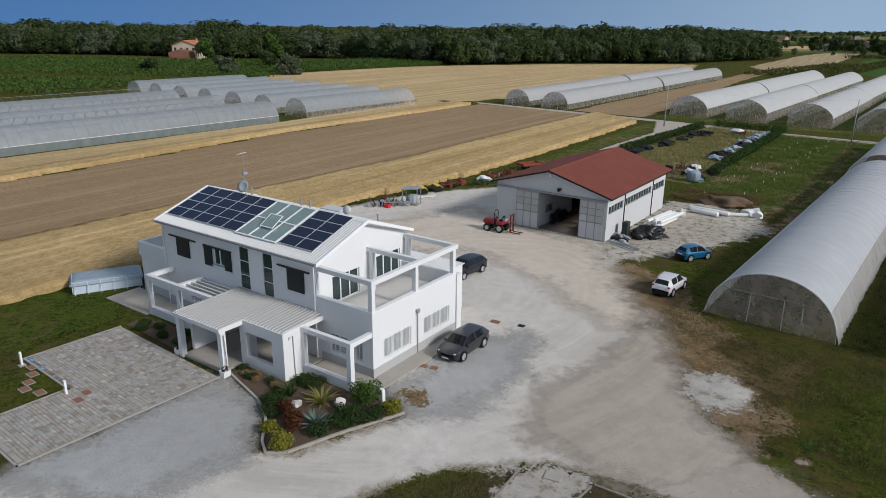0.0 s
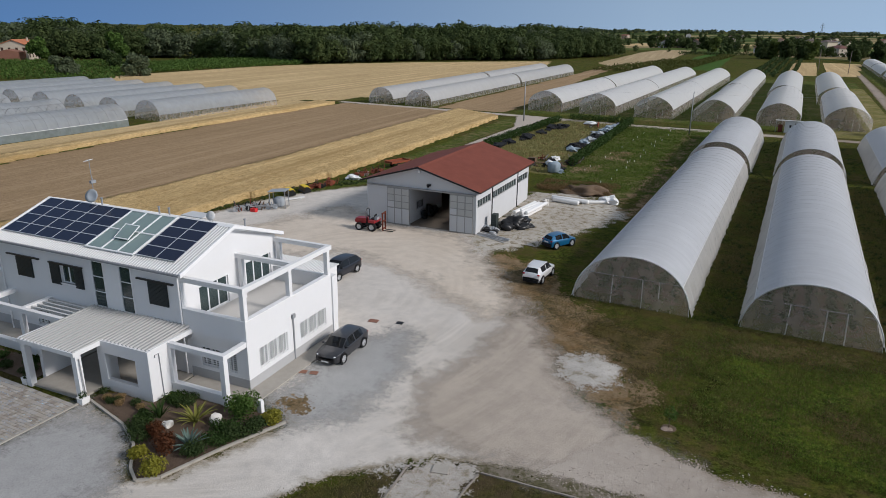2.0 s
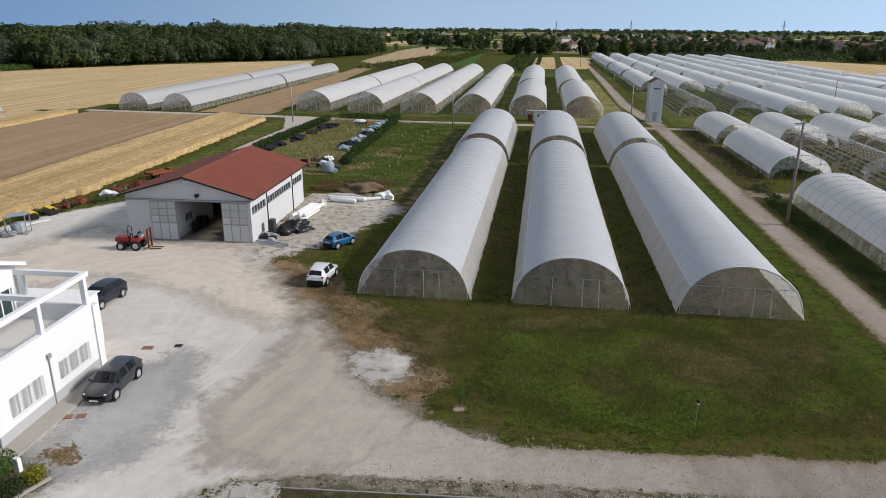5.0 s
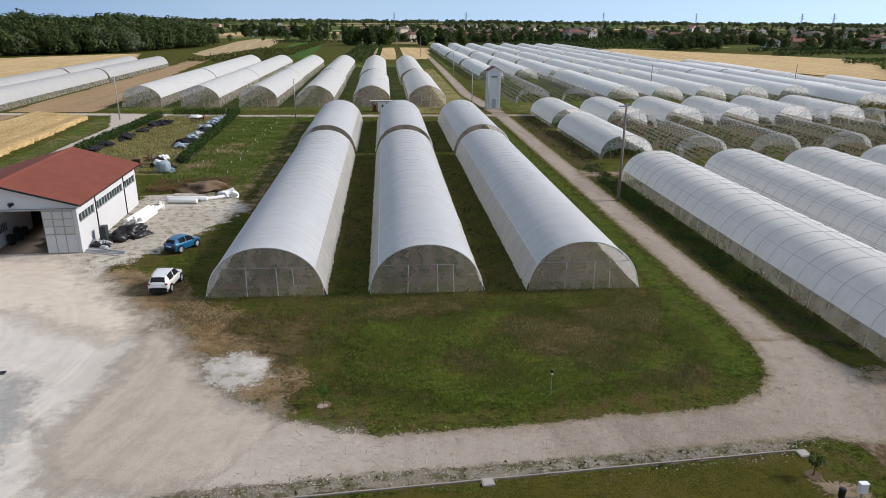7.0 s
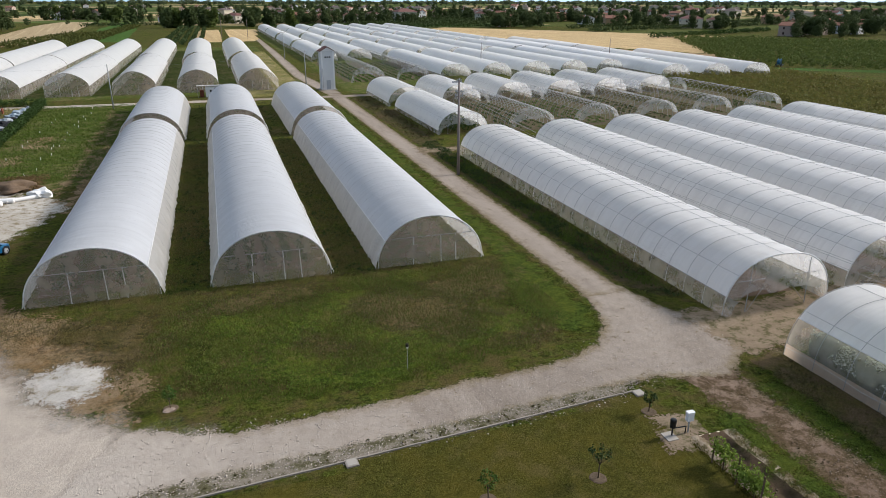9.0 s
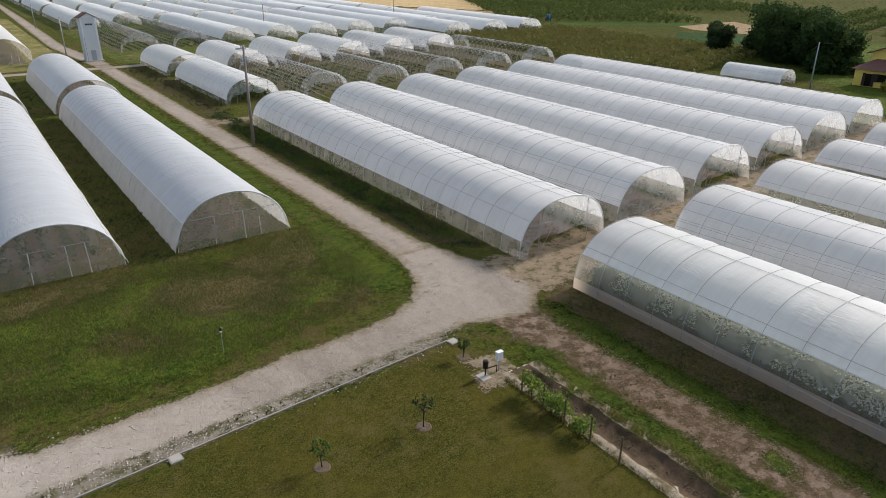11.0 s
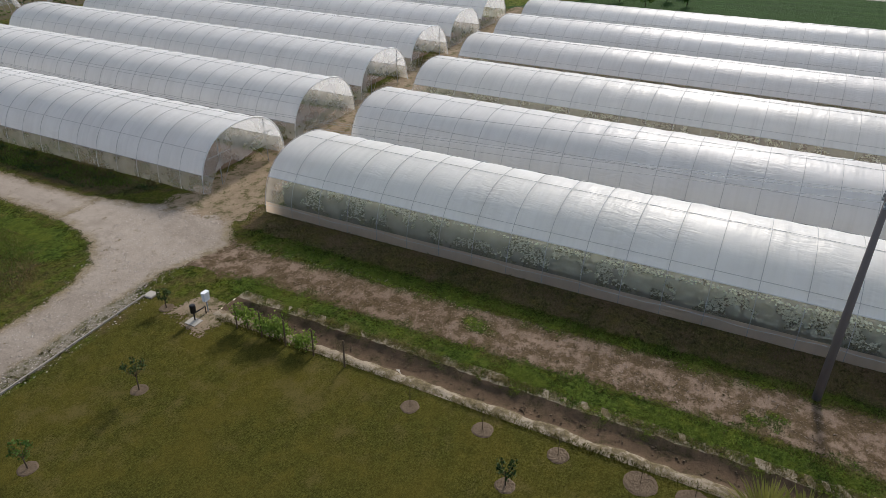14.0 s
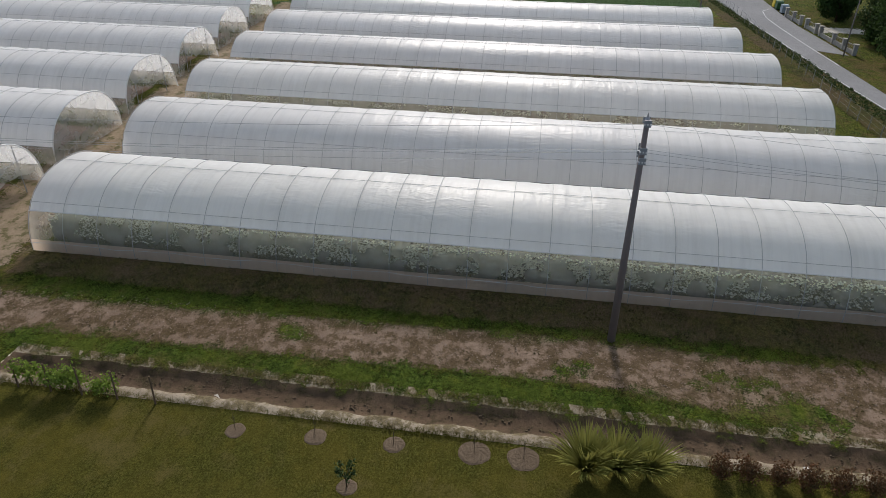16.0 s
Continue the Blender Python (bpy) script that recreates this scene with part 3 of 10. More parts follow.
YELLOWLEAF = leaf_mat("yellow_green_foliage", (0.16, 0.16, 0.02), (0.36, 0.32, 0.05), (0.2, 0.2, 0.03))
AGAVEBLUE = leaf_mat("blue_green_agave", (0.10, 0.15, 0.13), (0.19, 0.26, 0.23), (0.12, 0.18, 0.15))
SPIKELEAF = leaf_mat("long_spiky_leaves", (0.05, 0.065, 0.012), (0.36, 0.34, 0.09), (0.15, 0.165, 0.035), 1.5)
DRYLEAF = leaf_mat("dry_straw", (0.22, 0.15, 0.07), (0.36, 0.27, 0.13), (0.26, 0.16, 0.08))
STALKBROWN = leaf_mat("brownish_weeds", (0.045, 0.05, 0.018), (0.11, 0.095, 0.04), (0.09, 0.06, 0.035))
BLOOM = leaf_mat("white_umbels", (0.78, 0.78, 0.58), (0.92, 0.91, 0.74), (0.86, 0.86, 0.66))
STALK = leaf_mat("green_stalks", (0.24, 0.25, 0.14), (0.40, 0.39, 0.25), (0.32, 0.32, 0.20))


def film_mat(name, clear, col=(0.80, 0.82, 0.84), shine=0.32, wrinkle=0.5, through_light=0.35, gloss=0.5):
    """Plastic film: partly clear, partly milky, lets light pass, with soft wrinkles along the arches."""
    s = Sh(name, shine, gloss)
    w = s.noise(0.8, 2, 0.5, s.scaled((0.5, 1.7, 0.6), s.pos))
    bent = s.node("ShaderNodeTexNoise", {"Vector": s.scaled((1.6, 0.55, 1.9), s.pos), "Scale": 1.3, "Detail": 2, "Roughness": 0.5, "Distortion": 0.35}).outputs["Fac"]
    crease = s.math("ABSOLUTE", s.math("SUBTRACT", bent, 0.5))
    where = s.ramp(s.noise(0.22, 3, 0.5), [(0.42, 0.15), (0.62, 1.0)])
    dirt = s.noise(0.5, 5, 0.6)
    base = s.mix(s.ramp(dirt, [(0.38, 0.0), (0.72, 0.5)]), col, tuple(c * 0.8 for c in col))
    # fine dusty streaks that run over the arches
    streak = s.noise(1.0, 5, 0.65, s.scaled((0.14, 2.4, 0.14), s.pos))
    s.color(s.mix(s.ramp(streak, [(0.46, 0.0), (0.66, 0.55)]), base, tuple(c * 0.78 for c in col)))
    nrm = s.bump(s.math("ADD", s.math("MULTIPLY", w, 0.8), s.math("MULTIPLY", crease, where)), 0.14 * wrinkle)
    t = s.node("ShaderNodeBsdfTranslucent", {"Color": col, "Normal": nrm}).outputs[0]
    n = s.node("ShaderNodeMixShader", {0: through_light})
    s.nt.links.new(s.b.outputs[0], n.inputs[1])
    s.nt.links.new(t, n.inputs[2])
    k = s.node("ShaderNodeMapRange", {0: s.noise(0.8, 4), 1: 0.3, 2: 0.7, 3: clear * 0.88, 4: clear * 1.12}).outputs[0]
    s.see_through(k, n.outputs[0])
    return s.m


FILM_T = film_mat("milky_tunnel_film", 0.12, (0.74, 0.755, 0.785), 0.5, 0.5, 0.34, 0.35)
FILM_SIDE = film_mat("loose_side_film", 0.32, (0.80, 0.785, 0.76), 0.5, 1.6, 0.45)
FILM_E = film_mat("clear_tunnel_film", 0.12, (0.985, 0.98, 0.97), 0.42, 0.6, 0.42, 0.14)
FILM_HAZE = film_mat("hazy_side_film", 0.70, (0.88, 0.83, 0.73), 0.7, 0.6, 0.65, 0.06)
FILM_SKIRT = film_mat("dirty_skirt_film", 0.16, (0.95, 0.76, 0.60), 0.8, 0.6, 0.62, 0.03)
FILM_NET = film_mat("side_insect_net", 0.72, (0.92, 0.86, 0.78), 0.8, 0.5, 0.6)
FILM_TORN = film_mat("torn_clear_film", 0.72, (0.86, 0.855, 0.845), 0.35, 1.6, 0.55, 0.3)
FILM_END = film_mat("end_wall_film", 0.70, (0.84, 0.71, 0.60), 0.6, 0.5, 0.6, 0.15)
FILM_FAR = film_mat("far_tunnel_film", 0.10, (0.975, 0.97, 0.96), 0.5, 0.5, 0.32, 0.35)
FILM_TALL = film_mat("tall_tunnel_film", 0.12, (0.86, 0.86, 0.855), 0.5, 0.4, 0.38, 0.3)
FILM_OLD = film_mat("dulled_old_film", 0.34, (0.56, 0.59, 0.62), 0.4, 0.6, 0.45)
FILM_OLDSIDE = film_mat("bluish_side_film", 0.55, (0.58, 0.66, 0.68), 0.4, 0.6, 0.5)
FILM_OLD2 = film_mat("greyed_film", 0.12, (0.76, 0.755, 0.745), 0.4, 0.6, 0.45)
FILM_EDGE = plain("white_film_edge", (0.68, 0.68, 0.675), 0.5, 0.4, 0, 0.08, 5)
HOOP = plain("grey_hoop_pipe", (0.44, 0.445, 0.45), 0.6, 0.3, 0.0, 0.2, 6)

s = Sh("window_glass", 0.04, 0.6)
s.color((0.055, 0.085, 0.085))
s.b.inputs["Transmission Weight"].default_value = 0.35
GLASS = s.m
s = Sh("greenish_roof_glass", 0.05, 0.6)
s.color((0.42, 0.54, 0.51))
s.b.inputs["Transmission Weight"].default_value = 0.55
ROOFGLASS = s.m
s = Sh("solar_cells", 0.16, 0.5)
oc = s.node("ShaderNodeTexCoord").outputs["Object"]
k = s.noise(2.5, 3, 0.5, oc)
s.color(s.mix(k, (0.006, 0.008, 0.022), (0.014, 0.018, 0.045)))
SOLAR = s.m
s = Sh("brick_red_roof_sheet", 0.75, 0.25)
k, kk = s.noise(0.7, 5, 0.65), s.noise(7, 4, 0.7)
c = s.mix(s.ramp(k, [(0.35, 0), (0.7, 1)]), (0.168, 0.046, 0.028), (0.215, 0.062, 0.038))
s.color(s.mix(s.ramp(kk, [(0.4, 0.35), (0.65, 0.0)]), c, (0.155, 0.043, 0.029)))
BARNROOF = s.m
s = Sh("paving_setts", 0.85, 0.25)
r = s.node("ShaderNodeObjectInfo").outputs["Random"]
ri = s.node("ShaderNodeNewGeometry").outputs["Random Per Island"]
both = s.math("FRACT", s.math("ADD", r, ri))
c = s.ramp(both, [(0.0, (0.25, 0.22, 0.19)), (0.3, (0.33, 0.30, 0.26)), (0.6, (0.40, 0.37, 0.325)), (0.85, (0.34, 0.33, 0.32)), (1.0, (0.50, 0.47, 0.425))])
s.color(s.mix(s.ramp(s.noise(14, 4, 0.7), [(0.35, 0.35), (0.65, 0)]), c, (0.2, 0.17, 0.14)))
PAVER = s.m


def car_paint(name, col):
    s = Sh(name, 0.3, 0.5, 0.25)
    k = s.noise(3, 4)
    s.color(s.mix(k, tuple(c * 0.9 for c in col), tuple(min(1, c * 1.1) for c in col)))
    s.b.inputs["Coat Weight"].default_value = 0.7
    s.b.inputs["Coat Roughness"].default_value = 0.06
    return s.m


CARGREY, CARBLUE, CARWHITE, CARNIGHT = car_paint("dark_grey_metallic", (0.032, 0.032, 0.036)), car_paint("bright_blue_metallic", (0.008, 0.115, 0.25)), car_paint("white_paint", (0.78, 0.78, 0.78)), car_paint("dark_blue_metallic", (0.012, 0.013, 0.020))
CARGLASS = plain("tinted_car_glass", (0.008, 0.009, 0.010), 0.06, 0.35, 0, 0.1, 2)
REDLAMP = plain("red_tail_lamp", (0.35, 0.01, 0.01), 0.2, 0.5)
CLEARLAMP = plain("clear_headlamp", (0.6, 0.62, 0.64), 0.1, 0.6)
ROOFTILE = plain("clay_roof_tiles", (0.24, 0.115, 0.08), 0.85, 0.2, 0, 0.35, 1.5, 0.03)
PORCHSHEET = plain("grey_ribbed_sheet", (0.40, 0.395, 0.385), 0.5, 0.4, 0, 0.08, 1.5)
ROOFBROWN = plain("brown_roof_tiles", (0.17, 0.085, 0.072), 0.85, 0.2, 0, 0.3, 2.5, 0.03)
YELLOWWALL = plain("yellow_render", (0.84, 0.62, 0.15), 0.9, 0.2, 0, 0.08, 1.5)
PINKWALL = plain("pale_pink_render", (0.46, 0.36, 0.30), 0.9, 0.2, 0, 0.15, 0.05)
WOODS = plain("brown_shutter", (0.05, 0.028, 0.02), 0.7, 0.3)

# ---- ground ----
def away(px, py, poly):
    """Signed distance of points from a polygon: negative inside."""
    d = np.full(px.shape, 1e9)
    inside = np.zeros(px.shape, bool)
    for (x0, y0), (x1, y1) in zip(poly, poly[1:] + poly[:1]):
        ex, ey = x1 - x0, y1 - y0
        k = np.clip(((px - x0) * ex + (py - y0) * ey) / (ex * ex + ey * ey), 0, 1)
        d = np.minimum(d, np.hypot(px - x0 - k * ex, py - y0 - k * ey))
        if y0 != y1:
            inside ^= ((y0 > py) != (y1 > py)) & (px < ex * (py - y0) / ey + x0)
    return np.where(inside, -d, d)


def area(name, poly, material, z, label, category, res=0.5, reach=1.2, holes=(), relief=0.0):
    """An uneven sheet over a polygon of the plan, with the distance from its edge stored for the material."""
    xs, ys = [p[0] for p in poly], [p[1] for p in poly]
    gx, gy = np.arange(min(xs) - reach, max(xs) + reach + res, res), np.arange(min(ys) - reach, max(ys) + reach + res, res)
    px, py = np.meshgrid(gx, gy)
    e = away(px, py, poly)
    for h in holes:
        e = np.maximum(e, -away(px, py, h))
    keep = e < reach
    cell = keep[:-1, :-1] & keep[1:, :-1] & keep[:-1, 1:] & keep[1:, 1:]
    idx = np.arange(px.size).reshape(px.shape)
    j, i = np.nonzero(cell)
    faces = np.stack([idx[j, i], idx[j, i + 1], idx[j + 1, i + 1], idx[j + 1, i]], 1)
    used, inv = np.unique(faces, return_inverse=True)
    pz = np.full(px.size, z)
    if relief:
        pz += relief * (np.sin(px.ravel() * 0.9 + 1.3 * np.sin(py.ravel() * 0.31)) * np.cos(py.ravel() * 0.7) + 1) * np.clip(-e.ravel(), 0, 1)
    verts = np.stack([px.ravel(), py.ravel(), pz], 1)[used]
    me = np_mesh(name, verts, inv.reshape(-1, 4))
    at = me.attributes.new("edge", "FLOAT", "POINT")
    at.data.foreach_set("value", e.ravel()[used].astype(np.float32))
    me.materials.append(material)
    return tagged(new(name, me), label, category, "", "structure")


g = Geo()
X0, X1, Y0, Y1 = 20.95, 23.5, -45.0, 24.2      # the ditch is cut out of the sheet
g.add([(x, y, 0) for y in (-4500, Y0, Y1, 4500) for x in (-4500, X0, X1, 4500)], [(j * 4 + i, j * 4 + i + 1, j * 4 + i + 5, j * 4 + i + 4) for j in range(3) for i in range(3) if (i, j) != (1, 1)])
solo("ground", g, LAWN, "rough grass ground with dry patches, flat to the horizon", "ground", kind="structure")

YARD = [(-34.2, -8), (-34.2, 22.0), (-30, 21.0), (-26.2, 18.0), (-24.8, 19.0), (-22.4, 25.6), (-26.5, 27.6), (-44, 30), (-52.0, 37), (-57, 46), (-58.5, 54), (-58, 62),
        (-56, 68.5), (-50, 78), (-46, 85), (-41.5, 85), (-41, 63), (-28.4, 64), (-24.5, 60), (-24.0, 55.5), (-19.5, 48.0), (-14.5, 42.0), (-10.5, 37.2), (-6.5, 33.6), (-1.0, 31.6),
        (4.0, 31.6), (4.0, 28.2), (-1.5, 28.1), (-8.5, 27.7), (-11.4, 27.2), (-13.8, 26.4), (-16.7, 23.8), (-17.9, 22.3), (-19.5, 18.5), (-19, 5), (-18, -8)]
area("gravel_yard", YARD, GRAVEL, 0.009, "pale compacted gravel yard with worn wheel tracks", "gravel yard")
area("grey_gravel_strip", [(-25.0, 27.2), (-25.5, 35.5), (-22.5, 39.0), (-20.0, 34.0), (-20.0, 28.0), (-22.3, 25.8)], BLUEGRAVEL, 0.012, "grey gravel strip beside the house", "gravel", reach=3.7)
area("grey_gravel_drive", [(-34.1, 9), (-34.1, 21.6), (-29.6, 20.6), (-26.2, 17.6), (-28, 10)], BLUEGRAVEL, 0.015, "grey gravel drive beside the paving", "gravel", reach=3.7)
area("brownish_gravel", [(-17.6, 48), (-14.6, 44), (-11.0, 38.4), (-9.2, 35.5), (-5.5, 33.2), (-2.5, 31.6), (-2.5, 28.4), (-8.5, 27.8), (-12.0, 27.6), (-15.5, 27.5), (-18.2, 33), (-17.0, 37.5), (-16.8, 42)], TANGRAVEL, 0.0145, "brownish gravel at the edge of the yard", "gravel", reach=4.4)
area("warm_gravel", [(-52, 50), (-47, 66), (-40, 62.5), (-29, 62), (-25.5, 58), (-22, 52), (-17.5, 47.5), (-19, 44), (-26, 48), (-36, 52), (-44, 46)], WARMGRAVEL, 0.0115, "warm beige gravel before the barn", "gravel", reach=3.4)
area("bare_lot", [(-28.2, 62.5), (-29.2, 84), (-24, 86), (-18.2, 83.5), (-16.0, 78), (-17.5, 72), (-20, 66), (-23, 60), (-26, 58)], LOT, 0.012, "pale bare lot of crushed stone beside the barn", "ground", reach=2.0)
area("dry_fringe", [(-24.6, 58), (-20, 58), (-15.5, 52.5), (-10, 47), (-5.5, 38.5), (-6.0, 33.8), (-10.5, 36.6), (-16, 43), (-22, 51)], DRY, 0.006, "trodden dry grass along the edge of the yard", "grass", reach=3.0)
area("rubble_patch", [(-11.9, 40.5), (-9.6, 41.8), (-7.7, 40.6), (-7.3, 38.2), (-9.0, 37.0), (-11.2, 37.6)], CHALK, 0.017, "patch of white rubble in the grass", "rubble", relief=0.06, res=0.25)
area("farm_road_bend", [(-6.0, 33.3), (-1.0, 31.6), (8, 32.1), (12, 32.7), (16, 32.8), (19, 33.2), (21.5, 34.3), (23.3, 36.5), (24.2, 39.4), (24.7, 44), (27.7, 44), (28.6, 38.2), (31.0, 34.6), (30.0, 31.0), (27.0, 28.5), (22.5, 29.7), (8, 28.4), (-1.5, 28.1), (-9, 27.8)], ROAD, 0.018, "beige gravel road bending round the green", "road", reach=0.9)
area("farm_road", [(24.6, 41), (27.7, 41), (27.6, 160), (24.4, 160)], ROAD, 0.021, "narrow gravel farm road between the tunnels", "road")
area("farm_road_far", [(24.2, 160), (28.0, 160), (24.8, 200), (25.8, 300), (26, 420), (23.6, 420), (22.5, 300), (21.4, 200)], ROAD, 0.024, "gravel farm road running away past the tower", "road", res=1.0)
area("cross_road", [(-115, 163.5), (-60, 160.8), (-32, 157.6), (60, 157.0), (110, 157.0), (110, 154.8), (24, 153.6), (-34, 154.6), (-60, 157.5), (-115, 161.0)], ROAD, 0.027, "narrow gravel lane across the fields", "road")
area("branch_track", [(27.2, 96.5), (27.2, 91.5), (29.5, 92.6), (46, 94.2), (46, 95.8), (29.5, 95.2)], SAND, 0.029, "short dirt track branching to the small tunnels", "track", reach=1.4)
area("barn_lane", [(-58, 160.5), (-53, 158.5), (-50.5, 140), (-50.0, 116), (-47, 88), (-44, 84), (-47.5, 84), (-51, 90), (-53.6, 118), (-54, 140), (-60, 157)], ROAD, 0.03, "gravel lane behind the barn", "road")
area("track_between_tunnels", [(29, 36.4), (60, 38.2), (110, 43), (110, 38.5), (60, 33.8), (30, 30.2)], SAND, 0.0225, "sandy track between two rows of tunnels", "track", reach=1.6)
area("stony_track", [(24.2, 30), (27.4, 30), (27.6, 22), (28.1, 14), (28.6, 2), (28.7, -5), (28.3, -14), (28.2, -30), (23.3, -30), (23.3, -13), (24.8, -5), (24.9, 2), (24.5, 14), (24.3, 22)], CLAY, 0.008, "stony bare track with patchy weeds", "track", reach=1.3)
area("grass_strip_by_ditch", [(23.25, 26), (24.7, 25.0), (24.7, 12), (25.0, 2), (24.8, -5), (23.4, -12.5), (23.2, -13)], GREEN, 0.014, "fresh green grass strip by the ditch", "grass", reach=1.6)
area("grass_strip_by_tunnel", [(27.6, 27), (29.4, 28.0), (29.3, 16), (29.2, 4), (29.2, -12), (28.2, -14), (28.4, 0), (27.8, 15)], GREEN, 0.0125, "green grass strip along the tunnel", "grass", reach=1.6)
area("dark_verge", [(29.3, 29.5), (32.2, 30.5), (32.2, -30), (29.0, -30)], WEEDVERGE, 0.011, "rough dark weeds along the tunnel foot", "grass")
area("lawn", [(-14, 24.8), (-11.2, 26.5), (-1.5, 27.2), (8, 27.9), (20.8, 28.8), (20.85, 24.2), (20.85, -45), (-30, -40), (-17, 5)], MOWN, 0.007, "mown lawn with yellowing patches", "lawn", res=1.0, reach=0.2)
area("dry_lawn_edge", [(-19.5, 19), (-16.5, 23.4), (-14.3, 25.4), (-11.4, 26.6), (-7, 26.9), (-5, 25), (-9, 21), (-19, 12)], VERGE, 0.0085, "dry scruffy grass at the edge of the lawn", "grass", reach=0.9)
area("kerb_strip", [(-13.4, 26.2), (-11.3, 26.5), (4, 27.6), (20, 28.8), (21.6, 29.8), (8, 28.9), (-3, 28.3), (-8.7, 27.8), (-11.4, 27.3)], KERBSTRIP, 0.021, "stony soil strip between road and kerb", "soil", reach=0.9)
area("house_lawn", [(-63, 4), (-61.5, 23), (-57.5, 29.5), (-53, 26.5), (-47.4, 21.8), (-48.0, 18), (-47.5, 13), (-46, 4)], GREEN, 0.003, "short green lawn beside the pool", "lawn", reach=1.6)
area("orchard_grass", [(-30, 90), (-31.5, 104), (-34, 157), (-14.6, 157), (-14.6, 88), (-20, 86)], PLANTGRASS, 0.003, "patchy green grass with young plants", "grass", res=1.0, reach=0.9)
area("wheat_margin", [(-56.5, 62), (-55.6, 80), (-58.0, 118), (-61, 152), (-57.5, 157), (-54.8, 140), (-54.2, 118), (-51.4, 90), (-48.6, 84), (-52, 76)], PLANTGRASS, 0.0045, "grassy margin between wheat and lane", "grass", reach=0.9)
area("dry_patch", [(-29, 100), (-25.5, 101), (-26, 108), (-29.5, 106)], DRY, 0.006, "dry trodden patch in the grass", "grass", reach=3.0)
area("dry_patch", [(-27, 112), (-24, 113), (-25, 122), (-28, 121)], DRY, 0.0063, "dry trodden patch in the grass", "grass", reach=3.0)
for k, x in enumerate((0.0, 1.6)):
    area("wheel_rut", [(-17.6 + x, 76), (-16.8 + x, 76), (-17.2 + x, 100), (-18.6 + x, 150), (-19.2 + x, 150), (-17.9 + x, 100)], DRY, 0.009 + 0.0004 * k, "worn wheel rut in the grass", "track", reach=0.9)
area("green_bank", [(20.5, 36.2), (23.2, 36.5), (23.8, 40), (23.9, 60), (23.8, 150), (21.6, 150), (21.6, 52), (19.0, 42)], GREEN, 0.006, "green grass bank beside the road", "grass", reach=1.6)
area("green_lawn_patch", [(-2, 46), (6, 48), (14, 47), (19, 42), (20, 38), (10, 34.5), (2, 34.5), (-2.5, 38)], GREENPATCH, 0.003, "greener grass in front of the tunnels", "grass", reach=2.8)
for k, poly in enumerate(([(23.9, -8.8), (25.0, -9.4), (25.5, -13.4), (24.4, -14.6), (23.6, -12.0)], [(25.9, -8.0), (26.6, -8.8), (26.6, -11.4), (25.9, -10.6)], [(25.6, -2.0), (26.2, -1.8), (26.3, -2.9), (25.7, -3.0)], [(26.4, 12.0), (27.0, 12.2), (27.1, 10.8), (26.5, 10.6)])):
    area("grass_patch", poly, GREEN, 0.0155 + 0.0003 * k, "low green grass patch on the stony track", "grass", res=0.3, reach=0.8)
for k, (poly, what) in enumerate((([(13.5, 46.5), (18, 49.6), (22.2, 48.6), (22.3, 45), (18.5, 43.4), (14.5, 43.6)], "before the third tunnel"),
                             ([(7.2, 44.0), (10.0, 47.2), (14.5, 44.5), (17.0, 41.0), (13.0, 38.4), (9.5, 41.5)], "in the middle of the green"),
                             ([(-3, 47.0), (0, 49.6), (6.5, 49.6), (6.0, 47.6), (1.5, 46.6)], "before the second tunnel"),
                             ([(4.2, 40.6), (6.4, 40.4), (7.2, 38.4), (5.0, 37.8)], "in the middle of the green"),
                             ([(18.2, 35.0), (21.6, 37.4), (22.2, 41.0), (20.0, 39.6), (17.0, 36.2)], "by the road bend"),
                             ([(-9.0, 47.6), (-5.6, 46.8), (-4.2, 42.4), (-6.4, 40.6), (-8.2, 43.0), (-11.4, 45.2)], "beside the yard"))):
    area("dry_turf", poly, DRYLAWN, 0.0046 + 0.0003 * k, "thin brownish dry turf " + what, "grass", reach=3.0)
area("dry_turf", [(-24.0, 27.0), (-23.7, 27.9), (-22.9, 27.8), (-22.8, 26.9)], DRY, 0.0165, "small brown patch of dead growth in the grey gravel", "grass", res=0.2, reach=0.9)
area("east_verge", [(28.3, 42), (31.4, 38), (31.0, 86), (33, 134), (33, 152), (28.4, 152)], VERGE, 0.004, "rough weedy verge beside the road", "grass", reach=1.0)
area("lane_grass", [(-66, 166), (22, 166), (21, 240), (20, 335), (-50, 335), (-66, 250)], PLANTGRASS, 0.0022, "green grass between the tall tunnels", "grass", res=3.0)
area("east_lane_grass", [(29.5, 160), (150, 160), (150, 260), (130, 470), (27, 470), (27, 300)], PLANTGRASS, 0.0026, "weedy grass between far tunnels", "grass", res=4.0)
area("dry_verge", [(6, 160), (23, 160), (21, 200), (21.5, 300), (8, 300)], STOREGRASS, 0.0066, "yellowing verge beside the lane", "grass", res=2.0)
area("vegetable_ground", [(33, 181), (62, 182), (62, 240), (33, 240)], VEG, 0.0072, "tilled soil under bare hoops", "soil", res=2.0)
area("vegetable_ground", [(45, 104), (112, 108), (112, 152), (45, 152)], VEG, 0.005, "dark tilled soil under bare hoops", "soil", res=1.0)

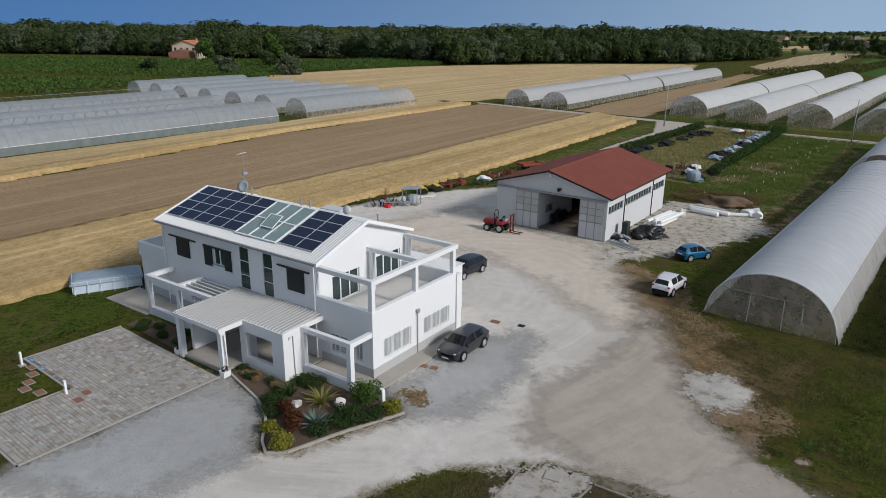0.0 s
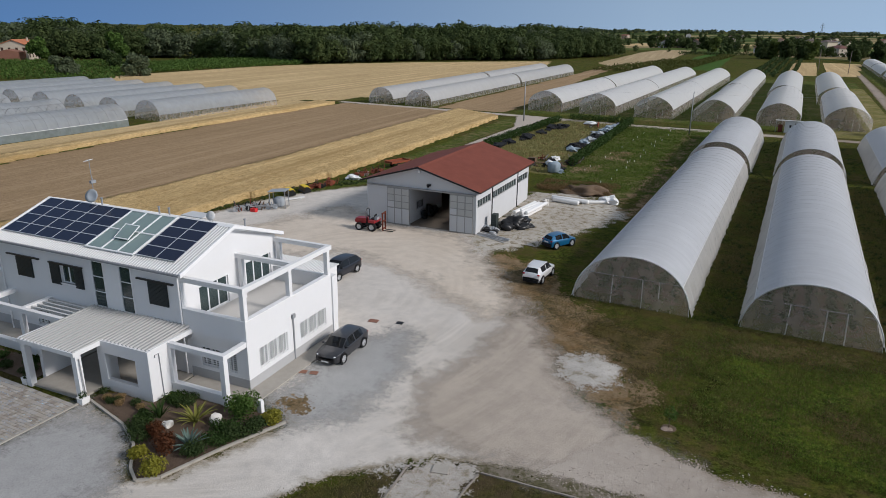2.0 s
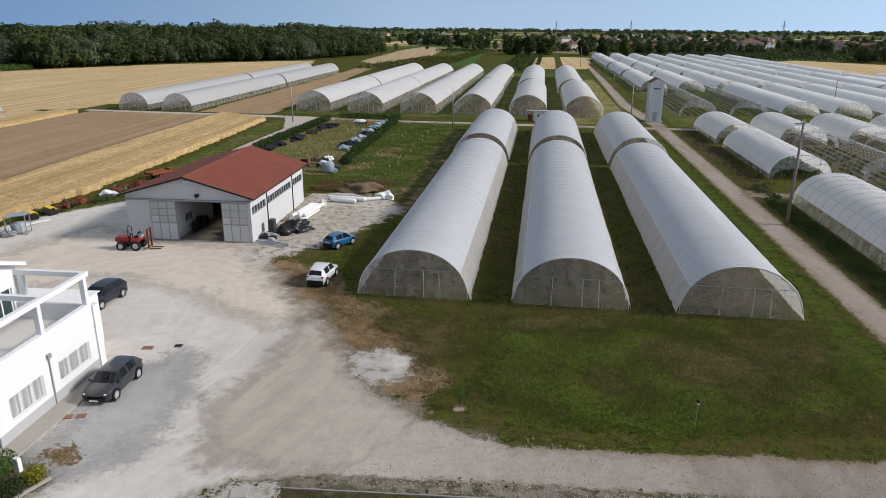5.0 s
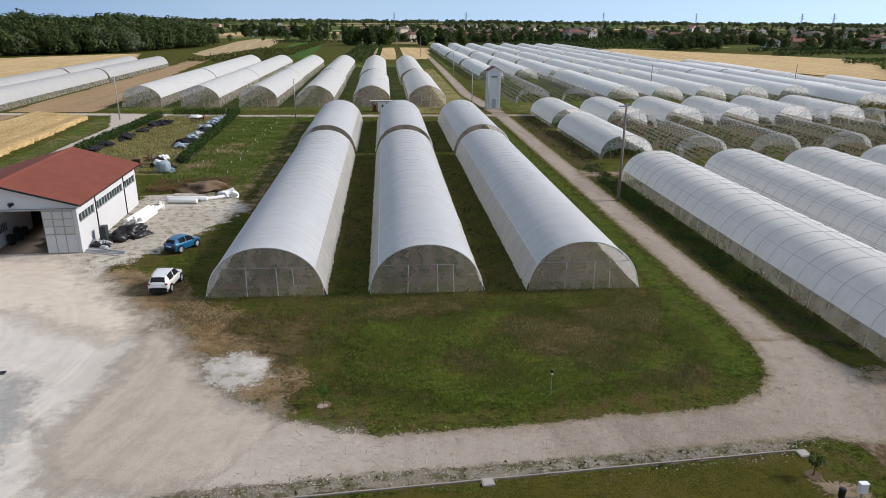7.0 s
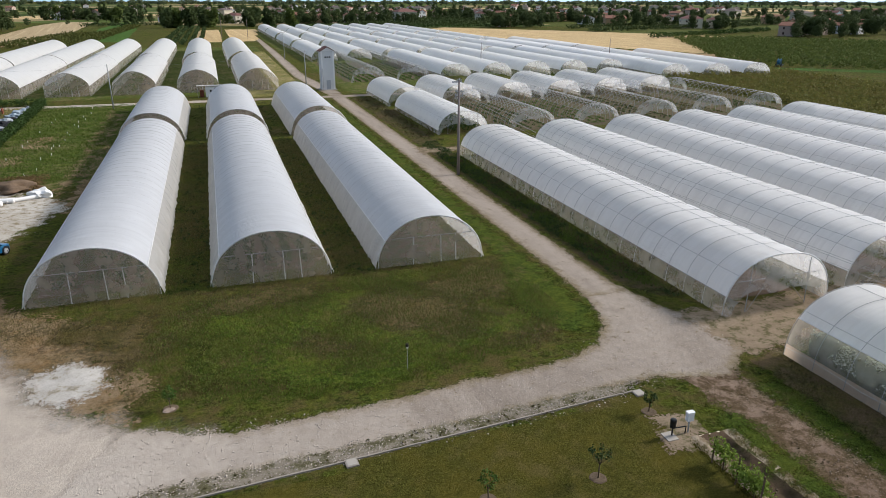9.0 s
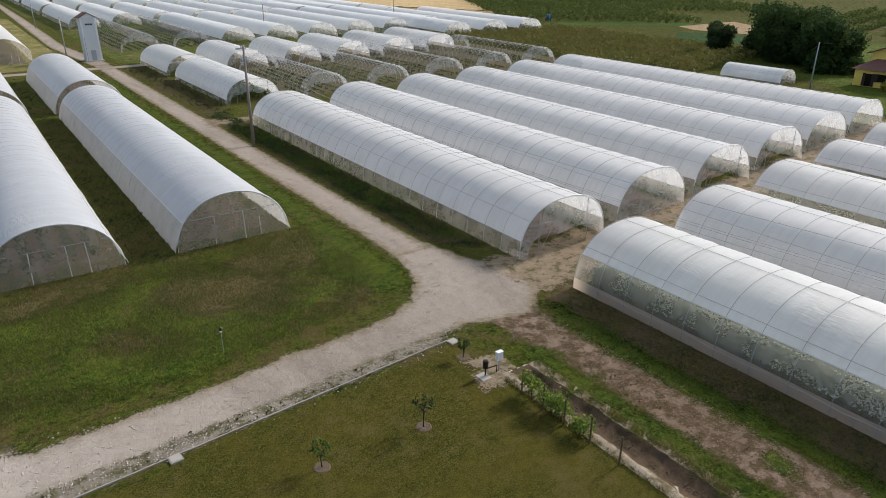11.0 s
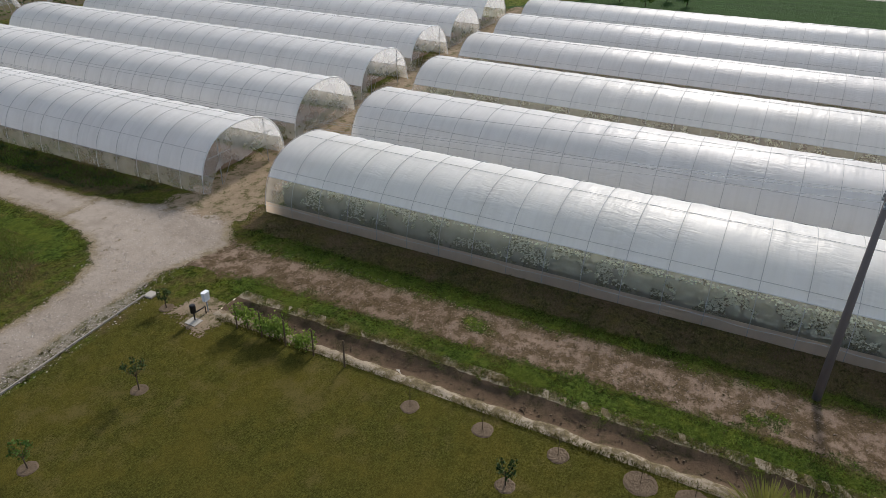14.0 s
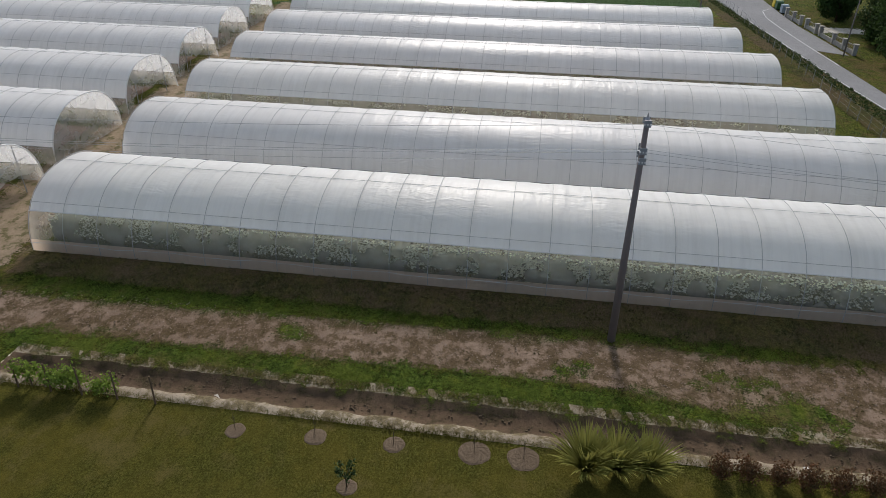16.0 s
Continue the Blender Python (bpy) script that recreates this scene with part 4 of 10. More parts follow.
# ditch east of the lawn, sunk below the ground
def trough(v0, v1):
    n = int((v1 - v0) / 0.3)
    prof = [(20.85, 0.012), (21.0, 0.022), (21.2, 0.045), (21.4, 0.03), (21.55, -0.06), (21.7, -0.16), (21.9, -0.21), (22.15, -0.23), (22.4, -0.22), (22.62, -0.17), (22.8, -0.06), (22.95, -0.005), (23.2, 0.006), (23.62, 0.012)]
    vs = []
    for j in range(n + 1):
        y = v0 + (v1 - v0) * j / n
        close = min(1.0, (v1 - y) / 1.2)
        for k, (x, h) in enumerate(prof):
            edge = k in (0, len(prof) - 1)
            h = h if h > 0 else h * close
            vs.append((x + (0 if edge else 0.11 * noise.noise((x * 1.2, y * 0.7, 0)) + 0.13 * noise.noise((x * 4, y * 2.6, 3))), y, h + (0 if edge else (0.10 if k < 10 else 0.03) * noise.noise((x * 3, y * 1.9, 4)) + 0.05 * noise.noise((x * 7, y * 6, 9)))))
    m = len(prof)
    return vs, [(j * m + i, j * m + i + 1, (j + 1) * m + i + 1, (j + 1) * m + i) for j in range(n) for i in range(m - 1)], m


s = stony("ditch_earth", (0.38, 0.325, 0.25), (0.30, 0.25, 0.19), (0.20, 0.16, 0.115), 0.6, weeds=(0.12, 0.095, 0.05), weedy=0.7)
# darker brown than the banks, for the low faces of the bed
bed_earth = stony("ditch_bottom", (0.125, 0.086, 0.056), (0.092, 0.063, 0.042), (0.058, 0.04, 0.027), 0.4, weeds=(0.05, 0.04, 0.022), weedy=0.4)
vs, fs, m = trough(-45, 24.2)
banks, bed = Geo(), Geo()
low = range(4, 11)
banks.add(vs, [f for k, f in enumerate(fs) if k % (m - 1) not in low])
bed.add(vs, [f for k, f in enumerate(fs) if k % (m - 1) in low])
ditch = thing("ditch", "dug earth ditch with pale sandy banks", "ditch", kind="structure")
part("bank", banks, s.m, ditch, "pale sandy soil bank", True)
part("bed", bed, bed_earth.m, ditch, "dark brown ditch bottom", True)

# fields
def field(name, poly, top, material, label, category, res=1.0):
    """A standing crop: an uneven top with an upright ragged side."""
    xs, ys = [p[0] for p in poly], [p[1] for p in poly]
    gx, gy = np.arange(min(xs), max(xs) + res, res), np.arange(min(ys), max(ys) + res, res)
    px, py = np.meshgrid(gx, gy)
    e = away(px, py, poly)
    wob = np.array([noise.noise((x * 0.23, y * 0.23, 2.0)) + 0.5 * noise.noise((x * 0.9, y * 0.9, 7.0)) for x, y in zip(px.ravel(), py.ravel())]).reshape(px.shape) if px.size < 60000 else np.sin(px * 0.7 + np.sin(py * 0.21) * 2) * np.cos(py * 0.33 + px * 0.05)
    keep = e + 0.1 * wob < 0
    cell = keep[:-1, :-1] & keep[1:, :-1] & keep[:-1, 1:] & keep[1:, 1:]
    idx = np.arange(px.size).reshape(px.shape)
    j, i = np.nonzero(cell)
    topf = np.stack([idx[j, i], idx[j, i + 1], idx[j + 1, i + 1], idx[j + 1, i]], 1)
    pad = np.pad(cell, 1)
    sides = []
    for dj, di, a, b in ((-1, 0, (0, 0), (0, 1)), (1, 0, (1, 1), (1, 0)), (0, -1, (1, 0), (0, 0)), (0, 1, (0, 1), (1, 1))):
        jj, ii = np.nonzero(cell & ~pad[1 + dj:1 + dj + cell.shape[0], 1 + di:1 + di + cell.shape[1]])
        p, q = idx[jj + a[0], ii + a[1]], idx[jj + b[0], ii + b[1]]
        sides.append(np.stack([p + px.size, q + px.size, q, p], 1))
    faces = np.concatenate([topf] + sides)
    jit = 0.3 * res
    X = px + jit * np.sin(py * 12.9 + px * 4.1)
    Y = py + jit * np.sin(px * 11.3 + py * 3.7)
    Z = top * (1 + 0.10 * wob + 0.11 * np.sin(px * 31.7 + py * 17.3) * np.sin(px * 7.7 - py * 23.1))
    verts = np.concatenate([np.stack([X.ravel(), Y.ravel(), Z.ravel()], 1), np.stack([X.ravel(), Y.ravel(), 0 * Z.ravel()], 1)])
    used, inv = np.unique(faces, return_inverse=True)
    me = np_mesh(name, verts[used], inv.reshape(-1, 4))
    me.materials.append(material)
    return tagged(new(name, me), label, category, "", "stuff")


field("wheat_field", [(-56.5, -40), (-57.0, 24), (-56.6, 40), (-59.5, 56), (-57.5, 80), (-60.5, 130), (-62.5, 152), (-77.5, 160), (-72.2, 80), (-73.2, 23), (-74, -40)], 0.8, WHEAT, "ripe golden wheat standing beside the farmhouse", "wheat field", res=0.6)
area("harrowed_field", [(-73.4, -60), (-73.2, 23), (-72.4, 80), (-77.5, 160.5), (-113, 160), (-110.5, 89), (-103.6, 34), (-101, -60)], PLOUGH, 0.02, "bare brown harrowed field", "field", res=2.0)
field("wheat_strip", [(-100, -60), (-103.6, 34), (-110.6, 89), (-112.5, 157), (-119, 157), (-114.5, 90), (-108.5, 34), (-106, -60)], 0.7, WHEAT, "narrow strip of ripe wheat", "wheat field", res=0.5)
area("stubble_strip", [(-105, -60), (-108, 34), (-114, 90), (-118.5, 158), (-131, 158), (-124, 99), (-123, 40), (-122, -60)], STUBBLE, 0.024, "pale dry stubble strip beside the tunnels", "field", res=1.5)
area("big_stubble_field", [(-116, 166), (-111, 240), (-118, 345), (-140, 425), (-157, 413), (-203, 363), (-234, 310), (-246, 276), (-248, 240), (-246, 190), (-200, 152), (-134, 150)], STUBBLE, 0.03, "wide pale golden grain field", "field", res=3.0)
area("tunnel_side_field", [(-85.5, 164), (-66, 162.5), (-66, 172), (-82, 300), (-92, 420), (-100, 420), (-92, 300)], PLOUGH, 0.028, "brown soil strip between tunnels", "field", res=2.0)
area("grey_far_field", [(-112, 425), (-76, 352), (-80, 480), (-96, 715), (-124, 720), (-128, 640)], FALLOW, 0.03, "bare greyish field behind the tunnels", "field", res=5.0, reach=4)
area("green_field", [(-60, 385), (-40, 385), (-46, 520), (-55, 690), (-72, 690), (-74, 570)], GREENCROP, 0.03, "bright green crop field", "field", res=4.0, reach=3)
area("far_barley", [(9, 368), (24, 378), (33, 520), (10, 525)], STUBBLE, 0.03, "small ripe grain plot behind the tunnels", "field", res=3.0)
area("far_barley_strip", [(-8, 374), (6, 370), (8, 524), (-10, 508)], STUBBLE, 0.03, "small pale dry grass plot", "field", res=3.0)
area("east_grain_field", [(150, 330), (190, 235), (235, 315), (290, 345), (240, 430), (170, 520), (132, 470)], STUBBLE, 0.03, "ripe grain field before the village", "field", res=4.0, reach=3)
area("east_brown_verge", [(128, 262), (150, 180), (160, 172), (196, 226), (188, 236), (140, 330)], PLOUGH, 0.026, "brown bare headland", "field", res=3.0, reach=2)
area("village_field", [(250, 380), (420, 420), (700, 900), (300, 800)], ORCHARDGROUND, 0.02, "dark green orchard ground before the village", "field", res=10.0, reach=5)
s = Sh("far_plain", 1.0, 0.02)
plots = s.node("ShaderNodeTexVoronoi", {"Vector": s.scaled((1.0, 0.55, 0), s.turned(24)), "Scale": 0.0085}, distance="CHEBYCHEV").outputs["Color"]
kind = s.node("ShaderNodeSeparateColor", {0: plots}).outputs[0]
c = s.mix(s.ramp(kind, [(0.30, 0.0), (0.32, 1.0)]), (0.045, 0.07, 0.02), (0.095, 0.13, 0.036))
c = s.mix(s.ramp(kind, [(0.60, 0.0), (0.62, 1.0)]), c, (0.36, 0.28, 0.15))
c = s.mix(s.ramp(kind, [(0.80, 0.0), (0.82, 1.0)]), c, (0.055, 0.085, 0.024))
s.color(s.mix(s.ramp(s.noise(0.05, 6, 0.7), [(0.4, 0.5), (0.6, 0.0)]), c, (0.05, 0.06, 0.02)))
area("far_plain", [(-700, 700), (-160, 760), (90, 600), (420, 560), (700, 420), (1500, 900), (2600, 2600), (-1800, 2900)], s.m, 0.012, "patchwork of far green and golden fields", "fields", res=60, reach=80)
for k, (cx, cy, w, d, mt) in enumerate([(-250, 900, 120, 160, STUBBLE), (-60, 1000, 150, 140, STUBBLE), (250, 1250, 260, 160, MEADOW), (620, 1000, 200, 150, STUBBLE), (760, 700, 160, 130, MEADOW), (500, 1500, 300, 160, STUBBLE), (1100, 1100, 300, 200, STUBBLE), (-500, 1400, 300, 180, MEADOW), (900, 400, 180, 120, STUBBLE)]):
    area("far_field", [(cx - w, cy - d * 0.3), (cx + w * 0.9, cy - d * 0.4), (cx + w, cy + d * 0.3), (cx - w * 0.8, cy + d * 0.4)], mt, 0.03 + 0.002 * k, "far field in the plain", "field", res=15.0, reach=10)

# ---- plastic tunnels ----
def outline(w, h, wall, power, n=22, tip=0.0):
    """Half-round tunnel section from the left foot over the top to the right foot: (x, z)."""
    pts = []
    for k in range(n + 1):
        a = math.pi * k / n
        c, s_ = math.cos(a), math.sin(a)
        x = -w / 2 * math.copysign(abs(c) ** (2 / power), c)
        z = wall + (h - wall) * abs(s_) ** (2 / power)
        z -= tip * (1 - abs(s_) ** 6) * 0 if not tip else tip * (abs(x) / (w / 2)) * (1 - abs(x) / (w / 2)) * 2
        pts.append((x, z))
    return ([(-w / 2, 0.0)] if wall > 0 else []) + pts + ([(w / 2, 0.0)] if wall > 0 else [])


def sheet(sec, length, bay, keep, sag=0.05, rag=0.0, seed=0, folds=0.0):
    """Film over the section between the hoops; keep says which section strips it covers; folds hang down in loose pleats."""
    ny = max(2, int(length / bay) * (9 if folds else 4))
    vs, m = [], len(sec)
    for j in range(ny + 1):
        y = length * j / ny
        ph = (y / bay) % 1.0
        dip = math.sin(ph * math.pi)
        for i, (x, z) in enumerate(sec):
            k = noise.noise((x * 0.6 + seed, y * 0.7, z * 0.6)) * 0.5 + 0.5
            d = sag * dip * (0.35 + k) if z > 0.02 else 0
            nx, nz = x / 4.5, z / 4.0
            l = math.hypot(nx, nz) or 1
            low = rag * noise.noise((x, y * 0.9, seed)) if z < 0.05 else 0
            if folds:
                low += folds * (noise.noise((0.3 * z, y * 2.3, seed + x)) + 0.5 * noise.noise((z, y * 5.1, seed))) * min(1.0, max(0.0, 2.6 - z)) + math.copysign(folds * 1.3, x) * max(0.0, 1.2 - z)
            vs.append((x - d * nx / l + low, y, max(0.0, z - d * nz / l)))
    strips = [i for i in range(m - 1) if keep(0.5 * (sec[i][1] + sec[i + 1][1]), 0.5 * (sec[i][0] + sec[i + 1][0]))]
    fs = [(j * m + i, j * m + i + 1, (j + 1) * m + i + 1, (j + 1) * m + i) for j in range(ny) for i in strips]
    used = sorted({i for f in fs for i in f})
    new_i = {o: k for k, o in enumerate(used)}
    g = Geo()
    return g.add([vs[i] for i in used], [tuple(new_i[i] for i in f) for f in fs])


def end_sheet(sec, y, low=0.0, n=5):
    """An upright end wall under the hoop, from a height upwards."""
    g = Geo()
    top = [(x, z) for x, z in sec if z >= low]
    ring = []
    for k in range(n):
        t = k / (n - 1)
        for x, z in top:
            zz = low + (z - low) * (1 - t) if low == 0 else z + (low - z) * t
            ring.append((x, y + 0.03 * noise.noise((x, zz * 2, y)), zz))
    m = len(top)
    return g.add(ring, [(k * m + i, k * m + i + 1, (k + 1) * m + i + 1, (k + 1) * m + i) for k in range(n - 1) for i in range(m - 1)])


def torn_end(sec, y, seed, low=2.0, out=0.5):
    """Clear film hung in the end hoop, torn away below an uneven line, bulging outwards."""
    g = Geo()
    w = max(x for x, z in sec)
    cols, n = [], 6
    for x, z in sec:
        e = abs(x) / w
        line = min(z, max(0.0, low * (1.0 - e ** 5) + 0.55 * noise.noise((x * 0.5, seed * 3.3, 1)) + 0.25 * noise.noise((x * 1.6, seed, 4)) - (2.2 if e > 0.9 else 0)))
        cols.append([(x * (1 - 0.02 * k / n), y - out * math.sin(1.6 * k / n) * (0.5 + 0.5 * noise.noise((x * 0.8, k * 0.5, seed))), z + (line - z) * k / n) for k in range(n + 1)])
    m = n + 1
    return g.add([q for c in cols for q in c], [(i * m + k, i * m + k + 1, (i + 1) * m + k + 1, (i + 1) * m + k) for i in range(len(cols) - 1) for k in range(n)])


def make_tunnel(label, sec, length, bay, split, film, side, end, hoops="parts", doors=True, front_open=False, rag=0.08, sag=0.05, seed=0, rod=0.03, lift=0.004, covered=True, frame_mat=None, folds=0.0, edge=None, bar=None, skirt=False):
    """One tunnel with its film, sides, ends, hoops and purlins; it stands at the origin and runs along y."""
    t = thing("polytunnel", label, "polytunnel", pose(0, 0, -500))
    if covered:
        part("roof_film", sheet(sec, length, bay, lambda z, x: z > split, sag, 0, seed), film, t, "milky plastic film", True)
        for sgn in (-1, 1):
            part("side_film", sheet(sec, length, bay, lambda z, x: (0.6 if skirt else 0.0) < z <= split and x * sgn > 0, sag * 1.5, rag, seed + 3, folds), side, t, "loose translucent side film", True)
            if skirt:
                part("skirt", sheet(sec, length, bay, lambda z, x: z <= 0.6 and x * sgn > 0, 0.02, 0.03, seed + 5), FILM_SKIRT, t, "dirty film skirt along the ground", True)
                sx = max(x for x, z in sec if z <= 0.75) * sgn * 1.012
                part("skirt_fold", Geo().tube([(sx, length * k / 60, 0.62 + 0.05 * math.sin(k * 0.9) + 0.03 * math.sin(k * 2.3)) for k in range(61)], 0.012, 5), FILM_EDGE, t, "pale folded edge of the skirt", True)
        part("end_wall", end_sheet(sec, length - 0.02), end, t, "translucent end wall")
        if front_open:
            part("end_film", torn_end(sec, 0.02, seed, 1.5 if doors else 0.9), FILM_TORN, t, "torn clear film in the end", True)
            part("end_brace", Geo().tube([(-2.6, -0.02, 0), (-0.4, -0.02, 3.2), (2.6, -0.02, 0)], 0.014, 4), DULLSTEEL, t)
        else:
            part("end_wall", end_sheet(sec, 0.02), end, t, "translucent end wall")
    n = max(1, round(length / bay))
    grow = [(x * (1 + lift / 4), z * (1 + lift / 4) + (lift if z > 0.1 else 0)) for x, z in sec]
    if hoops == "parts":
        hoop = Geo().tube([(x, 0, z) for x, z in grow], rod, 5).mesh("hoop")
        for k in range(n + 1):
            part("hoop", hoop, HOOP, t, m=pose(0, length * k / n, 0))
    else:
        g = Geo()
        for k in range(n + 1):
            g.tube([(x, length * k / n, z) for x, z in grow[::2]], rod, 3)
        part("steel_frame", g, frame_mat or HOOP, t, "row of thin steel hoops")
    for q in (0.27, 0.5, 0.73):
        x, z = grow[int(q * (len(grow) - 1))]
        x, z = (x * 0.965, z * 0.965) if lift < 0 else (x, z)
        part("purlin", Geo().tube([(x, 0, z), (x, length, z)], rod * 0.8, 4), frame_mat or HOOP, t)
    if covered:
        for sgn in (-1, 1):
            c = [(x, z) for x, z in grow if x * sgn > 0]
            x, z = min(c, key=lambda p: abs(p[1] - split))
            part("roll_bar", Geo().tube([(x * 1.004, 0, z), (x * 1.004, length, z)], rod * (1.3 if bar is None else 1.9), 5), bar or DULLSTEEL, t)
        if edge:
            part("film_edge", Geo().tube([(x * 1.004, 0.0, z * 1.004 + 0.01) for x, z in sec if z > 0.3], edge, 5), FILM_EDGE, t, "white rolled edge of the film", True)
    if doors:
        for x in (-1.5, 0.9, 2.2) if not front_open else (-2.6, 2.6):
            z = 2.35 if not front_open else min(sec, key=lambda p: abs(p[0] - x))[1]
            part("post", Geo().tube([(x, 0.06, 0), (x * 0.96, 0.06, z)], 0.035, 6), SHEET if not front_open else DULLSTEEL, t)
        part("rail", Geo().tube([(-3.6, 0.06, 2.35), (3.6, 0.06, 2.35)], 0.03, 5), DULLSTEEL, t)
    return t


def stand(proto, x, y, turn=0.0, group="", label=""):
    ob = copy_thing(proto, pose(x, y, 0.0, 0, 0, turn))
    tagged(ob, label, "", group)
    return ob


def forget(proto):
    for o in list(proto.children_recursive) + [proto]:
        bpy.data.objects.remove(o)


SEC_T, SEC_B = outline(9.0, 4.05, 0, 2.1), outline(9.1, 5.2, 2.25, 1.6)
SEC_E, SEC_L = outline(9.1, 4.05, 0, 2.35), outline(8.0, 4.4, 0, 2.2)

# three long tunnels before the camera, each with a shorter one behind it
T_A = make_tunnel("long milky plastic tunnel with translucent end wall on grass", SEC_T, 58.5, 2.0, 2.45, FILM_T, FILM_SIDE, FILM_END, seed=1, rod=0.02, lift=-0.012, sag=0.06, folds=0.10, edge=0.045, bar=FILM_EDGE)
T_B = make_tunnel("shorter milky plastic tunnel behind a dark open gap", outline(9.3, 4.5, 0, 2.1), 35.5, 2.0, 2.45, FILM_T, FILM_SIDE, FILM_END, seed=2, rod=0.02, lift=-0.012, folds=0.10, edge=0.045, bar=FILM_EDGE)
for x in (-9.6, 3.0, 15.75):
    stand(T_A, x, 51.2, group="three long tunnels before the yard")
    stand(T_B, x, 111.6, group="short tunnels behind the long ones")
# six taller tunnels beyond the lane
B_A = make_tunnel("tall white plastic tunnel with straight sides beyond the lane", SEC_B, 57, 2.0, 2.3, FILM_TALL, FILM_NET, FILM_END, hoops="joined", seed=3, rod=0.02, lift=-0.02)
B_B = make_tunnel("tall white plastic tunnel in the second row", SEC_B, 84, 2.0, 2.3, FILM_TALL, FILM_NET, FILM_END, hoops="joined", doors=False, seed=4, rod=0.02, lift=-0.02)
for k in range(6):
    stand(B_A, -58.0 + 13.65 * k, 171.8, group="tall tunnels beyond the lane")
    stand(B_B, -58.0 + 13.5 * k, 229.8, group="tall tunnels in the second row")
# a pair to the west of them, and the western group
P_A = make_tunnel("grey plastic tunnel with open dark end beside the grain field", SEC_L, 74, 2.0, 1.2, FILM_OLD2, FILM_NET, FILM_END, hoops="joined", seed=5, rod=0.02, lift=-0.02)
for x in (-103.0, -91.2):
    stand(P_A, x, 164.5, 2.2, "pair of tunnels by the grain field")
    stand(P_A, x - 3.0, 240.5, 2.2, "pair of tunnels by the grain field")
L_A = make_tunnel("grey plastic tunnel with round open end", SEC_L, 39, 2.0, 1.2, FILM_OLD, FILM_NET, FILM_END, hoops="joined", doors=False, seed=6, rod=0.02, lift=-0.02)
L_B = make_tunnel("long grey film tunnel with a white sill rail", SEC_L, 150, 2.2, 1.45, FILM_OLD, FILM_OLDSIDE, FILM_END, hoops="joined", doors=False, seed=7, rod=0.03, lift=0.012, bar=FILM_EDGE, frame_mat=DULLSTEEL)
L_C = make_tunnel("bare steel hoops of an uncovered tunnel", SEC_L, 120, 2.2, 1.25, FILM_FAR, FILM_NET, FILM_END, hoops="joined", doors=False, rod=0.04, covered=False, frame_mat=DULLSTEEL)
for k in range(7):
    stand(L_A, -128.6 - 12.2 * k, 107.5, group="western tunnels")
for k in range(6):
    stand(L_B if k % 2 == 0 else L_C, -128.2 - 9.6 * k, -51.0 if k % 2 == 0 else -21.0, group="long western tunnels")
# eastern tunnels: two rows of six either side of the sandy track
E_A = make_tunnel("clear film tunnel with dark hoops and an open end", SEC_E, 54.6, 2.15, 1.35, FILM_E, FILM_HAZE, FILM_END, front_open=True, seed=8, rod=0.017, edge=0.05)
S_A = make_tunnel("clear film tunnel with dark hoops", SEC_E, 54.8, 2.15, 1.5, FILM_E, FILM_HAZE, FILM_END, doors=False, seed=9, rod=0.017)
S_F = make_tunnel("clear film tunnel with dark hoops over a flowering crop", SEC_E, 54.8, 2.15, 2.35, FILM_E, FILM_HAZE, FILM_END, doors=False, seed=9, rod=0.017, bar=FILM_EDGE, skirt=True)
E_B = make_tunnel("clear film tunnel with dark hoops and a clear closed end", SEC_E, 54.6, 2.15, 1.35, FILM_E, FILM_HAZE, FILM_TORN, doors=False, seed=14, rod=0.017, edge=0.05)
for k in range(6):
    stand(E_B if k in (1, 4, 5) else E_A, 36.45 + 11.9 * k, 35.35 + 1.07 * k, group="eastern tunnels north of the track")
    stand(S_F if k in (0, 2, 3) else S_A, 36.75 + 11.8 * k, -25.15 + 1.03 * k, 0.4, group="eastern tunnels south of the track")
# small tunnels by the farm road and the rows behind them
A_A = make_tunnel("small bright film tunnel standing on weeds", outline(8.6, 3.6, 0, 2.3), 28.0, 2.0, 0.9, FILM_E, FILM_NET, FILM_END, hoops="joined", front_open=True, seed=10, rod=0.02, edge=0.05)
A_B = make_tunnel("short film tunnel with torn open end", outline(8.6, 3.7, 0, 2.3), 21.0, 2.0, 0.9, FILM_E, FILM_NET, FILM_END, hoops="joined", front_open=True, seed=11, rod=0.02, edge=0.05)
stand(A_A, 37.8, 105.0, group="small tunnels by the road")
stand(A_B, 37.6, 137.5, group="small tunnels by the road")
for k in range(5):
    stand(A_B, 49.6 + 12.4 * k, 139.0 + 0.8 * k, group="torn tunnels in a row")
N_A = make_tunnel("film tunnel in a far row", SEC_E, 62.0, 2.2, 1.2, FILM_FAR, FILM_NET, FILM_END, hoops="joined", doors=False, front_open=True, seed=12, rod=0.02, lift=-0.02)
N_C = make_tunnel("bare steel hoops with a white sheet end", SEC_E, 60.0, 2.2, 1.2, FILM_FAR, FILM_NET, FILM_END, hoops="joined", doors=False, rod=0.032, covered=False, frame_mat=DULLSTEEL)
part("end_sheet", torn_end(SEC_E, 0.0, 3, 2.2), FILM_TORN, N_C, "white film hung in the end hoop")
B_C = make_tunnel("bare steel hoops over tilled soil with a hung white end sheet", outline(8.2, 3.4, 0, 2.2), 30.0, 1.6, 1.2, FILM_FAR, FILM_NET, FILM_END, hoops="joined", doors=False, rod=0.032, covered=False, frame_mat=DULLSTEEL)
part("end_sheet", torn_end(outline(8.2, 3.4, 0, 2.2), 0.0, 5, 1.9, 0.7), FILM_TORN, B_C, "crumpled film hung in the end hoop", True)
